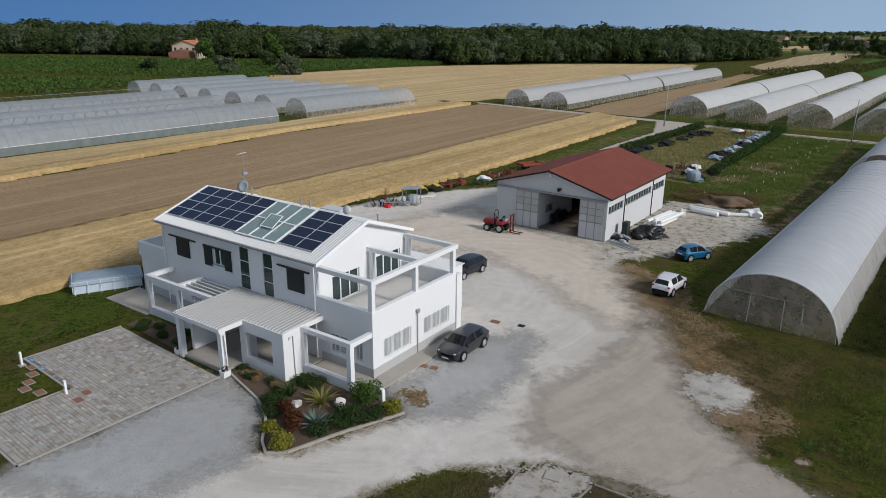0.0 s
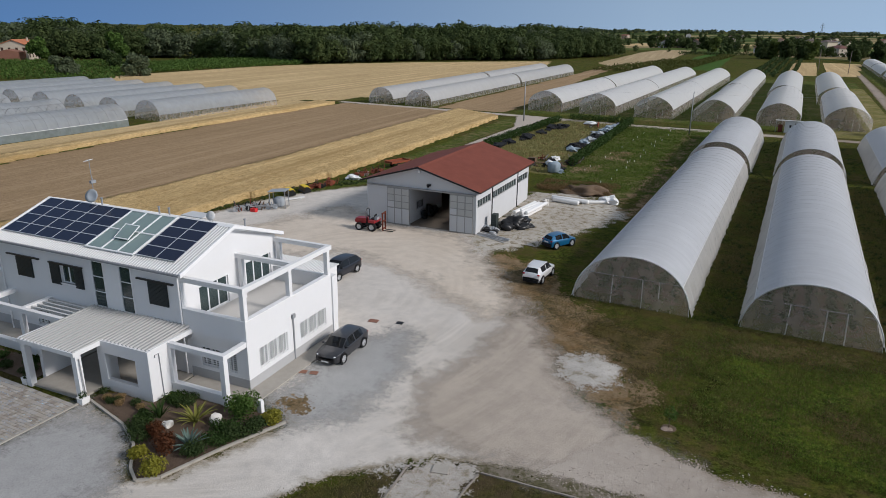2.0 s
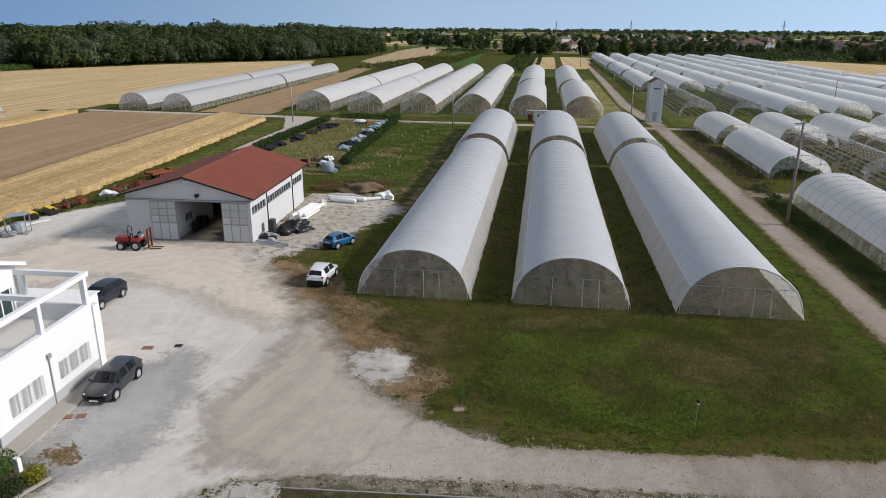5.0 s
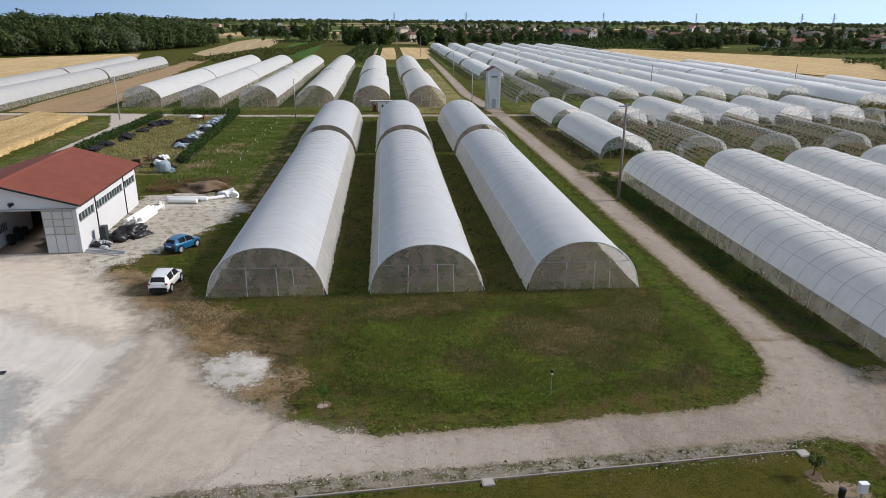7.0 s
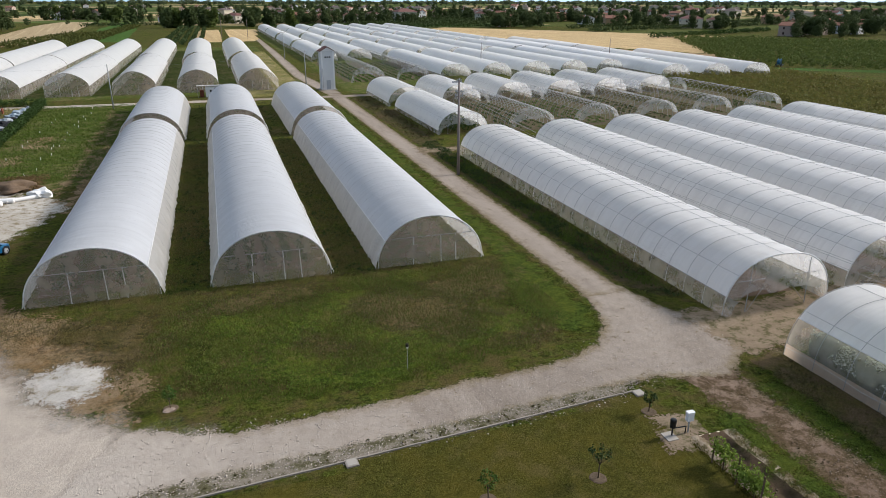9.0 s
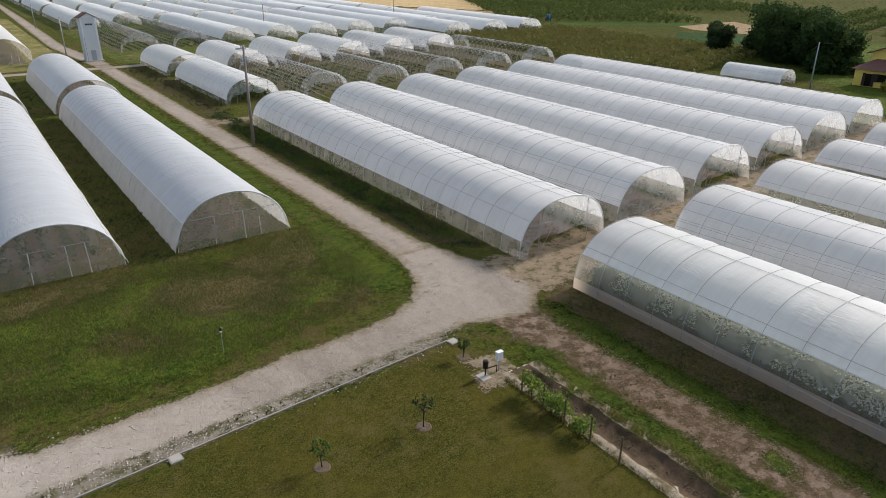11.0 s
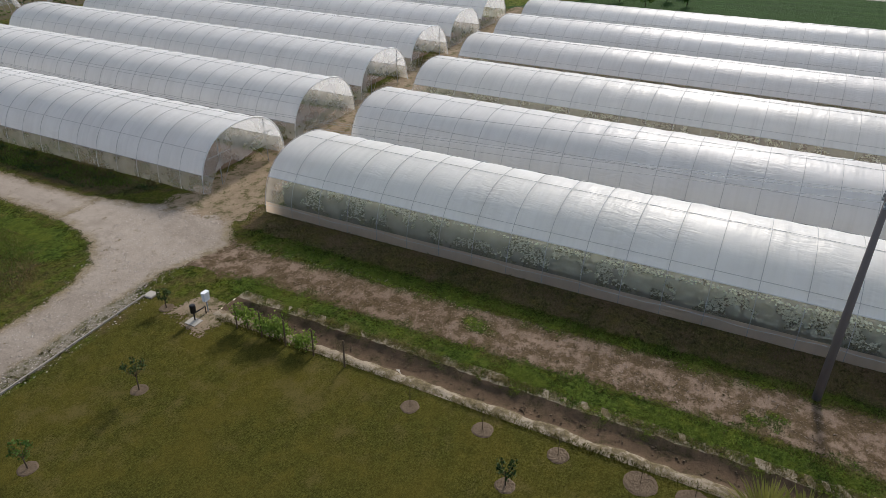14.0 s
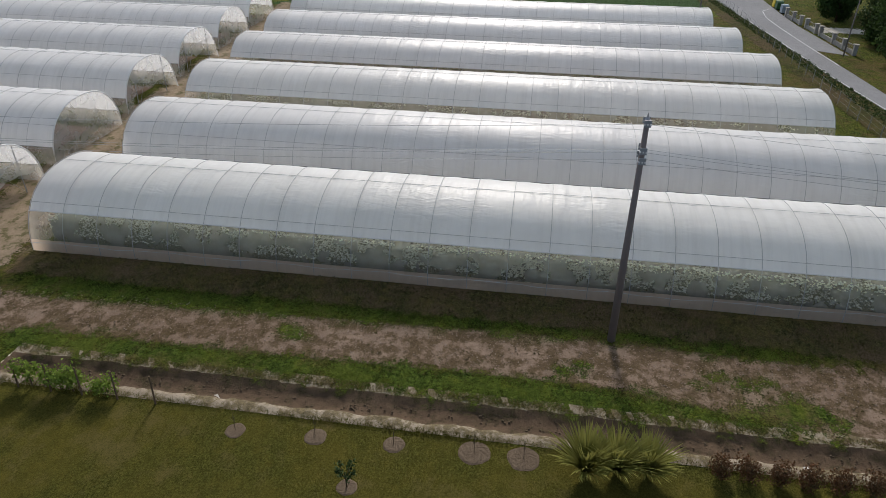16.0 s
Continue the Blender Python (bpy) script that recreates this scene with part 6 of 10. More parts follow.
def solar_panel():
    p = thing("solar_panel", "dark blue solar panel with silver frame on the roof", "solar panel", pose(0, 0, -500), "solar panels on the house roof")
    w, h = 1.60, 1.03
    g = Geo()
    for a, b, c, d in ((0, 0, w, 0.03), (0, h - 0.03, w, h), (0, 0.03, 0.03, h - 0.03), (w - 0.03, 0.03, w, h - 0.03)):
        g.box(a, b, 0, c, d, 0.045)
    part("frame", g, CHROME, p)
    part("panel", Geo().box(0.03, 0.03, 0.0, w - 0.03, h - 0.03, 0.038), SOLAR, p)
    return p


proto = solar_panel()
for x0, n in ((-20.98, 5), (-8.6, 2)):
    for i in range(n):
        for j in range(4):
            copy_thing(proto, HOUSE @ on_slope(x0 + 1.61 * i - (0.0 if n == 5 else 0.0), 0.58 + j * 1.04 / SLOPE, 0.12))
forget(proto)

# aerials on the ridge
mast = thing("tv_aerial", "thin mast with aerial and grey satellite dish on the roof", "aerial", HOUSE @ pose(-17.0, 4.9, 8.3))
part("mast", Geo().tube([(0, 0, 0), (0, 0, 3.3)], 0.025, 6), STEEL, mast)
g = Geo()
for k in range(4):
    g.tube([(-0.3 + 0.14 * k, -0.25, 3.2 + 0.05 * k), (-0.3 + 0.14 * k, 0.25, 3.2 + 0.05 * k)], 0.022, 4)
g.tube([(-0.35, 0, 3.18), (0.25, 0, 3.4)], 0.015, 4)
part("aerial", g, WHITE, mast)
part("aerial", Geo().tube([(0, 0, 2.2), (0.25, -0.1, 1.9)], 0.02, 4).box(0.1, -0.3, 1.7, 0.3, 0.1, 1.9), STEEL, mast)
part("dish", Geo().lathe([(0.02, 0.0), (0.3, 0.05), (0.48, 0.14), (0.49, 0.16), (0.3, 0.08), (0.02, 0.03)], 18, pose(0.1, -0.2, 0.75, 65, 0, 15)), GREYPLASTIC, mast, "grey satellite dish", True)
dish = thing("satellite_dish", "small white satellite dish behind the ridge", "satellite dish", HOUSE @ pose(-6.7, 5.3, 8.25))
part("dish", Geo().lathe([(0.02, 0.0), (0.2, 0.04), (0.32, 0.1), (0.33, 0.12), (0.02, 0.03)], 14, pose(0, 0, 0.45, 70, 0, 10)), SHEET, dish, smooth=True)
part("stem", Geo().tube([(0, 0.05, -0.1), (0, 0.05, 0.45)], 0.02, 5), STEEL, dish)

# ---- the barn ----
BARN = pose(-28.15, 62.9, 0, 0, 0, 2.6)
barn = thing("barn", "pale rendered farm shed with red metal roof and sliding doors open", "barn", BARN)
BW, BL, BE, BR = 12.95, 17.7, 4.7, 6.5
part("front_wall", wall_along_x(-BW, 0, 0, 4.3, 0, 0.25, [(-7.75, -2.95, 0, 4.1)]), BARNWALL, barn)
part("gable", Geo().prism([(-BW, 4.3), (0, 4.3), (0, BE), (-BW / 2, BR), (-BW, BE)], 0.0, 0.25, "y"), BARNWALL, barn)
part("rear_wall", Geo().prism([(-BW, 0), (0, 0), (0, BE), (-BW / 2, BR), (-BW, BE)], BL - 0.25, BL, "y"), BARNWALL, barn)
STRIP = [(0.4, 4.3, 2.75, 3.6), (5.0, 12.9, 2.75, 3.6), (13.7, 17.3, 2.75, 3.6)]
part("side_wall", wall_along_y(0.25, BL - 0.25, 0, BE, -0.25, 0, STRIP), BARNWALL, barn)
part("side_wall", wall_along_y(0.25, BL - 0.25, 0, BE, -BW, -BW + 0.25), BARNWALL, barn)
for a, b, lo, hi in STRIP:
    w = sub("strip_window", barn, "grey framed strip of small panes")
    n = round((b - a) / 0.82)
    g = Geo().box(-0.2, a, lo, -0.08, b, lo + 0.06).box(-0.2, a, hi - 0.06, -0.08, b, hi)
    for k in range(n + 1):
        y = a + (b - a) * k / n
        g.box(-0.2, max(a, y - 0.07), lo + 0.06, -0.06, min(b, y + 0.07), hi - 0.06)
    part("frame", g, BARNGREY, w)
    for k in range(n):
        y = a + (b - a) * k / n
        part("pane", Geo().box(-0.16, y + 0.07, lo + 0.06, -0.15, y + (b - a) / n - 0.07, hi - 0.06), GLASS, w).visible_shadow = False
part("roof", Geo().prism([(0.55, BE - 0.12), (0.55, BE + 0.02), (-BW / 2, BR + 0.22), (-BW / 2, BR + 0.06)], -0.55, BL + 0.5, "y"), BARNROOF, barn, "brick-red metal sheet roof")
part("roof", Geo().prism([(-BW - 0.55, BE - 0.12), (-BW / 2, BR + 0.06), (-BW / 2, BR + 0.22), (-BW - 0.55, BE + 0.02)], -0.55, BL + 0.5, "y"), BARNROOF, barn, "brick-red metal sheet roof")
part("ridge_cap", Geo().prism([(-BW / 2 - 0.3, BR + 0.13), (-BW / 2, BR + 0.28), (-BW / 2 + 0.3, BR + 0.13), (-BW / 2, BR + 0.2)], -0.57, BL + 0.52, "y"), BARNROOF, barn)
part("gutter", Geo().prism([(0.55, BE - 0.14), (0.68, BE - 0.14), (0.70, BE - 0.02), (0.66, BE - 0.02), (0.64, BE - 0.1), (0.55, BE - 0.1)], -0.55, BL + 0.5, "y"), BLACK, barn)
part("verge", Geo().prism([(0.56, BE - 0.14), (0.56, BE + 0.03), (-BW / 2, BR + 0.23), (-BW - 0.56, BE + 0.03), (-BW - 0.56, BE - 0.14), (-BW / 2, BR + 0.05)], -0.6, -0.54, "y"), BLACK, barn)
for y in (4.65, 13.3):
    part("downpipe", Geo().tube([(0.06, y, 0), (0.06, y, BE - 0.2), (0.55, y, BE - 0.1)], 0.055, 7), BLACK, barn)
part("plinth_step", Geo().box(-BW - 0.02, -0.03, 0.0, -7.8, 0.0, 0.12).box(-2.9, -0.03, 0, 0.0, 0.0, 0.12), CONCRETE, barn)
for x0, x1 in ((-10.4, -7.7), (-2.95, -0.3)):
    d = sub("sliding_door", barn, "grey sheet sliding door with square panels, slid open")
    part("leaf", Geo().box(x0, -0.14, 0.05, x1, -0.06, 4.15), BARNGREY, d)
    n = 3
    for i in range(n):
        for j in range(3):
            xa, xb = x0 + (x1 - x0) * i / n + 0.07, x0 + (x1 - x0) * (i + 1) / n - 0.07
            part("panel", Geo().box(xa, -0.155, 1.95 + 0.72 * j, xb, -0.14, 2.58 + 0.72 * j), BARNPANE if (i + j) % 5 else BARNWALL, d)
        part("panel", Geo().box(x0 + (x1 - x0) * i / n + 0.05, -0.155, 0.15, x0 + (x1 - x0) * (i + 1) / n - 0.05, -0.14, 1.82), BARNWALL, d)
part("door_rail", Geo().box(-12.9, -0.2, 4.16, 0.0, -0.0, 4.3), BARNGREY, barn)
part("flood_lamp", Geo().box(-5.55, -0.3, 4.7, -5.15, -0.0, 4.9).tube([(-5.35, -0.28, 4.75), (-5.35, -0.4, 4.65)], 0.12, 8), BLACK, barn)
part("bell_box", Geo().box(-6.65, -0.12, 6.0, -6.4, 0.0, 6.25), WHITE, barn)
# floor in a darker brown than the concrete outside
part("floor", Geo().box(-BW + 0.25, 0.25, 0.0, -0.25, BL - 0.25, 0.05), plain("brown_floor", (0.20, 0.165, 0.13), 0.85, 0.2, 0, 0.35, 1.2), barn)
part("inner_wall", Geo().box(-8.2, 0.6, 0.05, -8.0, 9.0, 3.9), BARNWALL, barn)
part("rear_door", Geo().box(-7.4, BL - 0.32, 0.05, -4.2, BL - 0.26, 3.4), BARNGREY, barn)
for k in range(4):
    part("roof_truss", Geo().tube([(-BW + 0.3, 3.5 + 3.6 * k, 4.3), (-0.3, 3.5 + 3.6 * k, 4.3)], 0.07, 4).tube([(-BW + 0.3, 3.5 + 3.6 * k, 4.35), (-BW / 2, 3.5 + 3.6 * k, 6.25), (-0.3, 3.5 + 3.6 * k, 4.35)], 0.07, 4), DULLSTEEL, barn)

for k, (x, y, r, w) in enumerate(((-7.5, 3.2, 0.55, 0.3), (-7.45, 4.6, 0.7, 0.35), (-7.55, 6.2, 0.5, 0.28))):
    solo("loose_wheel", Geo().lathe([(r * 0.4, -w / 2), (r * 0.9, -w / 2), (r, -w / 3), (r, w / 3), (r * 0.9, w / 2), (r * 0.4, w / 2), (r * 0.4, -w / 2)], 18, None, False), RUBBER, "old tyre leaning on the inner wall of the barn", "tyre", BARN @ pose(x, y, r * 0.97, 0, 76, 0), "tyres inside the barn")
shelf = thing("tool_rack", "dark tool rack with hanging tools on the barn's inner wall", "tool rack", BARN @ pose(-7.99, 2.2, 1.3))
part("board", Geo().box(0.0, 0.0, 0.0, 0.03, 1.6, 0.9), GREYPLASTIC, shelf)
for k in range(5):
    part("tool", Geo().box(0.03, 0.15 + 0.3 * k, 0.1 + 0.06 * (k % 2), 0.08, 0.21 + 0.3 * k, 0.85), WOODS if k % 2 else BLACK, shelf)
bench = thing("workbench", "cluttered workbench inside the barn doorway", "workbench", BARN @ pose(-3.0, 3.2, 0.05))
part("top", Geo().box(-0.4, -1.2, 0.85, 0.4, 1.2, 0.92), WOOD, bench)
for x in (-0.35, 0.28):
    for y in (-1.15, 1.08):
        part("leg", Geo().box(x, y, 0, x + 0.07, y + 0.07, 0.85), DULLSTEEL, bench)
part("toolbox", Geo().box(-0.25, -0.9, 0.92, 0.2, -0.2, 1.25).box(-0.05, -0.7, 1.25, 0.0, -0.4, 1.33), YELLOW, bench, "yellow toolbox")
part("vice", Geo().box(-0.1, 0.4, 0.92, 0.1, 0.7, 1.12).tube([(0.0, 0.2, 1.02), (0.0, 0.9, 1.02)], 0.03, 6), BLACK, bench)

# ---- plants ----
def rnd(a, b):
    return random.uniform(a, b)


def leaf_cloud(blobs, per, size, seed=0, flat=0.0, shell=0.55):
    """Small leaf quads spread through ellipsoids (centre, radii); returns vertices and faces."""
    r = np.random.RandomState(seed)
    V = []
    for c, rad in blobs:
        n = per
        d = r.normal(size=(n, 3))
        d /= np.linalg.norm(d, axis=1)[:, None]
        k = shell + (1 - shell) * r.rand(n) ** 0.6
        p = np.array(c) + d * k[:, None] * np.array(rad) * (0.82 + 0.36 * r.rand(n))[:, None]
        nrm = d + (0.9 if shell < 0.7 else 0.26) * r.normal(size=(n, 3))
        nrm[:, 2] += flat
        nrm /= np.linalg.norm(nrm, axis=1)[:, None]
        a = np.cross(nrm, r.normal(size=(n, 3)))
        a /= np.linalg.norm(a, axis=1)[:, None]
        b = np.cross(nrm, a)
        s = size * (0.6 + 0.8 * r.rand(n))[:, None]
        bend = nrm * s * 0.3
        V.append(np.stack([p - a * s, p - b * s * 0.55 + bend, p + a * s, p + b * s * 0.55 + bend], 1).reshape(-1, 3))
    V = np.concatenate(V)
    return V, np.arange(len(V)).reshape(-1, 4)


def join(lots):
    vs, fs, o = [], [], 0
    for v, f in lots:
        vs.append(v)
        fs.append(f + o)
        o += len(v)
    return np.concatenate(vs), np.concatenate(fs)


def leafy(name, lot, material, parent=None, label=""):
    me = np_mesh(name, *lot)
    me.materials.append(material)
    ob = new(name, me)
    ob.parent = parent
    return tagged(ob, label)


def bush(x, y, w, h, material, label, category="bush", seed=0, size=0.09, n=5, per=260, group=""):
    t = thing("bush", label, category, pose(x, y, 0), group)
    random.seed(seed)
    blobs = [((rnd(-0.25, 0.25) * w, rnd(-0.25, 0.25) * w, h * rnd(0.4, 0.6)), (w * rnd(0.28, 0.38), w * rnd(0.28, 0.38), h * rnd(0.35, 0.48))) for _ in range(n)]
    leafy("foliage", leaf_cloud(blobs, per, size, seed), material, t)
    g = Geo()
    for _ in range(4):
        g.tube([(0, 0, 0), (rnd(-0.2, 0.2) * w, rnd(-0.2, 0.2) * w, h * 0.6)], 0.02, 4)
    part("stem", g, BARK, t)
    return t


def rosette(x, y, n, length, width, material, label, seed=0, droop=0.35, name="agave", category="agave", group="", up=1.0):
    """Stiff pointed leaves that spring from one base."""
    random.seed(seed)
    t = thing(name, label, category, pose(x, y, 0.0, 0, 0, rnd(0, 360)), group)
    for k in range(n):
        a, tilt, l = k * 2.4 + rnd(-0.3, 0.3), rnd(0.25, 1.0) / up, length * rnd(0.75, 1.1)
        g = Geo()
        vs = []
        for j in range(6):
            q = j / 5
            out = l * math.sin(tilt) * q * (1 + droop * q)
            z = l * math.cos(tilt) * q * (1 - droop * q * q * tilt) + 0.03
            w = width * (0.8 + 0.9 * q - 1.68 * q * q)
            c, s_ = math.cos(a), math.sin(a)
            vs += [(c * out - s_ * w, s_ * out + c * w, z + w * 0.35), (c * out, s_ * out, z), (c * out + s_ * w, s_ * out - c * w, z + w * 0.35)]
        g.add(vs, [(j * 3 + i, j * 3 + i + 1, j * 3 + i + 4, j * 3 + i + 3) for j in range(5) for i in range(2)])
        part("leaf", g, material, t)
    return t


def tree(x, y, h, r, material, label, seed=0, per=420, size=0.35, trunk=0.25, clear=0.3, n=9, name="tree", group="", category="tree"):
    random.seed(seed)
    t = thing(name, label, category, pose(x, y, 0, 0, 0, rnd(0, 360)), group)
    top = h * 0.75
    part("trunk", Geo().tube([(0, 0, 0), (rnd(-0.1, 0.1), 0, h * 0.3), (rnd(-0.2, 0.2), rnd(-0.2, 0.2), top)], trunk, 8, trunk * 0.3), BARK, t, smooth=True)
    blobs = []
    for k in range(n):
        a, q = rnd(0, math.tau), rnd(0.1, 0.75)
        z = h * (clear + (0.9 - clear) * (k + 0.5) / n)
        c = Vector((math.cos(a) * r * q, math.sin(a) * r * q, z))
        part("limb", Geo().tube([(0, 0, z * 0.6), c * 0.6 + Vector((0, 0, z * 0.32)), c], trunk * 0.35, 5, trunk * 0.1), BARK, t)
        s_ = r * rnd(0.38, 0.6)
        blobs.append((c, (s_, s_, min(s_, h * 0.25))))
    leafy("crown", leaf_cloud(blobs, per, size, seed), material, t)
    return t


def earth_patch(r, seed, m=None):
    """A round patch of dug earth with an uneven rim and clods."""
    g, n = Geo(), 28
    vs = []
    for k in range(8):
        q = 1 - k / 7
        for i in range(n):
            a = i * math.tau / n
            rr = r * q * (1 + 0.10 * noise.noise((math.cos(a) * 1.6, math.sin(a) * 1.6, seed)) + 0.07 * noise.noise((i * 1.7, seed, 3)))
            z = 0.0 if k == 0 else 0.018 + 0.014 * noise.noise((rr * math.cos(a) * 9, rr * math.sin(a) * 9, seed)) + 0.004 * ((i * 7 + k * 5) % 3)
            vs.append((rr * math.cos(a), rr * math.sin(a), z))
    if m is not None:
        vs = [m @ Vector(v) for v in vs]
    return g.add(vs, [(k * n + i, k * n + (i + 1) % n, (k + 1) * n + (i + 1) % n, (k + 1) * n + i) for k in range(7) for i in range(n)])


def sapling(x, y, h, seed, group=""):
    random.seed(seed)
    t = thing("sapling", "young fruit tree with sparse leaves in the lawn", "young tree", pose(x, y, 0), group)
    part("trunk", Geo().tube([(0, 0, 0), (rnd(-.05, .05), rnd(-.05, .05), h * 0.55)], 0.035, 6, 0.02), BARK, t)
    blobs = []
    for k in range(7):
        a = k * 0.9 + rnd(-0.3, 0.3)
        tip = (math.cos(a) * h * 0.26, math.sin(a) * h * 0.26, h * rnd(0.75, 1.0))
        part("limb", Geo().tube([(0, 0, h * 0.4), (tip[0] * 0.6, tip[1] * 0.6, h * 0.6), tip], 0.015, 4, 0.006), BARK, t)
        blobs.append((tuple(0.85 * c for c in tip), (0.16, 0.16, 0.24)))
    leafy("crown", leaf_cloud(blobs, 26, 0.065, seed, shell=0.1), VINELEAF if seed % 2 else LEAF, t)
    solo("earth_ring", earth_patch(0.4, seed, pose(x, y, 0.01)), EARTH, "ring of bare earth round a young tree", "earth", kind="structure")


# ---- paving and planting by the house ----
def paving():
    """Setts in two sizes, laid in a running pattern; those by the drive are single stones, the rest is one mesh."""
    base = Geo().prism([(-46.2, 14.9), (-46.2, 21.3), (-34.4, 21.3), (-34.3, 9.8), (-40.0, 9.8), (-40.0, 14.9)], 0.0, 0.045, "z")
    ob = solo("paved_forecourt", base, SAND, "forecourt of multicoloured stone setts in sand", "paving", kind="structure")
    r = random.Random(5)
    rest, singles = Geo(), []
    sizes = {}
    y = 9.85
    while y < 21.2:
        d = r.choice((0.2, 0.2, 0.3))
        x = -46.15 if y > 14.95 else -39.95
        x += r.uniform(0, 0.1)
        while x < -34.45:
            w = r.choice((0.2, 0.3, 0.3, 0.4))
            w = min(w, -34.36 - x)
            if w > 0.08:
                h = 0.062 + r.uniform(-0.006, 0.006)
                if x > -39.5 and y < 15.2 and len(singles) < 300 and r.random() < 0.45:
                    singles.append((x, y, round(w, 1), d))
                else:
                    x0, y0, x1, y1 = x + 0.008, y + 0.008, x + w - 0.008, y + d - 0.008
                    b = 0.012
                    rest.add([(x0, y0, 0.045), (x1, y0, 0.045), (x1, y1, 0.045), (x0, y1, 0.045), (x0 + b, y0 + b, h), (x1 - b, y0 + b, h), (x1 - b, y1 - b, h), (x0 + b, y1 - b, h)],
                             [(4, 5, 6, 7), (0, 1, 5, 4), (1, 2, 6, 5), (2, 3, 7, 6), (3, 0, 4, 7)])
            x += w
        y += d
    o = part("setts", rest, PAVER, ob)
    o["kind"] = "stuff"
    for x, y, w, d in singles:
        if (w, d) not in sizes:
            b = 0.012
            sizes[(w, d)] = Geo().add([(0.008, 0.008, 0), (w - 0.008, 0.008, 0), (w - 0.008, d - 0.008, 0), (0.008, d - 0.008, 0), (0.02, 0.02, 0.018), (w - 0.02, 0.02, 0.018), (w - 0.02, d - 0.02, 0.018), (0.02, d - 0.02, 0.018)],
                                      [(4, 5, 6, 7), (0, 1, 5, 4), (1, 2, 6, 5), (2, 3, 7, 6), (3, 0, 4, 7)]).mesh("sett")
        part("sett", sizes[(w, d)], PAVER, ob, m=pose(x, y, 0.045))
    g = Geo().box(-34.36, 9.7, 0, -34.24, 21.6, 0.075).box(-40.12, 9.68, 0, -34.24, 9.8, 0.075).box(-40.12, 9.8, 0, -40.0, 14.9, 0.075).box(-46.3, 14.78, 0, -40.0, 14.9, 0.075).box(-46.32, 14.9, 0, -46.2, 21.4, 0.075)
    part("edging", g, CONCRETE, ob, "pale concrete edging")


paving()
for x, y in ((-45.4, 14.4), (-39.5, 14.5)):
    b = thing("garden_light", "white square bollard light on a small plate", "garden light", pose(x, y, 0), "bollard lights by the paving")
    part("base", Geo().box(-0.2, -0.2, 0, 0.2, 0.2, 0.06), CONCRETE, b)
    part("post", Geo().box(-0.08, -0.06, 0.06, 0.08, 0.06, 0.95), WHITE, b)
    part("lens", Geo().box(-0.07, -0.065, 0.75, 0.07, 0.065, 0.88), CLEARLAMP, b)
for x, y in ((-38.7, 15.3), (-38.2, 14.6), (-43.6, 14.3), (-42.7, 13.7), (-42.0, 13.2), (-44.6, 14.7), (-40.9, 13.6)):
    c = thing("manhole_cover", "square brick-red cover sunk in the ground", "manhole cover", pose(x, y, 0.03 if x < -40 else 0.07), "square covers by the paving")
    part("rim", Geo().box(-0.38, -0.28, 0, 0.38, 0.28, 0.02), CONCRETE, c)
    part("lid", Geo().box(-0.32, -0.22, 0.02, 0.32, 0.22, 0.035), TERRACOTTA, c)

BED = [(-34.2, 22.1), (-30.2, 21.2), (-28.2, 20.2), (-26.6, 18.7), (-25.6, 18.15), (-24.8, 18.9), (-23.9, 22.0), (-22.6, 25.5), (-24.0, 25.9), (-26.6, 25.2), (-29.8, 25.2), (-30.9, 23.6), (-34.3, 23.3)]
area("flower_bed", BED, SOIL, 0.05, "planted bed of dark bark mulch", "flower bed", res=0.3, reach=0.1)
area("left_flower_bed", [(-46.2, 21.5), (-39.2, 21.5), (-39.2, 24.1), (-46.6, 23.6)], SOIL, 0.05, "planted bed of dark mulch by the porch", "flower bed", res=0.4, reach=0.1)
kerb = thing("bed_kerb", "low curved concrete kerb round the flower bed", "kerb", kind="structure")
path = BED[:8]
for (x0, y0), (x1, y1) in zip(path, path[1:]):
    n = max(1, round(math.hypot(x1 - x0, y1 - y0) / 0.8))
    for k in range(n):
        p, q = Vector((x0 + (x1 - x0) * k / n, y0 + (y1 - y0) * k / n, 0)), Vector((x0 + (x1 - x0) * (k + 1) / n, y0 + (y1 - y0) * (k + 1) / n, 0))
        d = (q - p)
        part("kerb_stone", Geo().box(0.006, -0.07, 0, d.length - 0.006, 0.07, 0.13), CONCRETE, kerb, m=Matrix.Translation(p) @ pose(0, 0, 0, 0, 0, math.degrees(math.atan2(d.y, d.x))))

rosette(-29.0, 22.6, 26, 1.15, 0.07, HEDGELEAF, "dark green sword-leaved plant in the bed", 1, 0.2, up=1.3)
rosette(-26.9, 23.2, 30, 1.35, 0.075, SPIKELEAF, "yellow-edged variegated agave in the bed", 2, 0.45)
rosette(-25.5, 21.4, 26, 1.05, 0.09, AGAVEBLUE, "blue-green agave in the bed", 3, 0.25)
bush(-25.2, 25.1, 1.7, 1.6, VINELEAF, "round green shrub by the porch pillar", seed=4, size=0.08)
bush(-23.2, 25.2, 1.1, 0.7, YELLOWLEAF, "low yellow-green shrub at the corner of the bed", seed=5, size=0.06)
bush(-25.5, 19.0, 1.5, 0.8, YELLOWLEAF, "bright yellow-green shrub by the kerb", seed=6, size=0.06)
bush(-27.0, 19.6, 1.0, 0.7, YELLOWLEAF, "small yellow-green shrub by the kerb", seed=7, size=0.06)
bush(-26.3, 20.5, 1.4, 1.1, REDLEAF, "bronze-leaved shrub in the bed", seed=8, size=0.06)
bush(-27.8, 21.3, 0.9, 0.9, REDLEAF, "dark red shrub in the bed", seed=9, size=0.06)
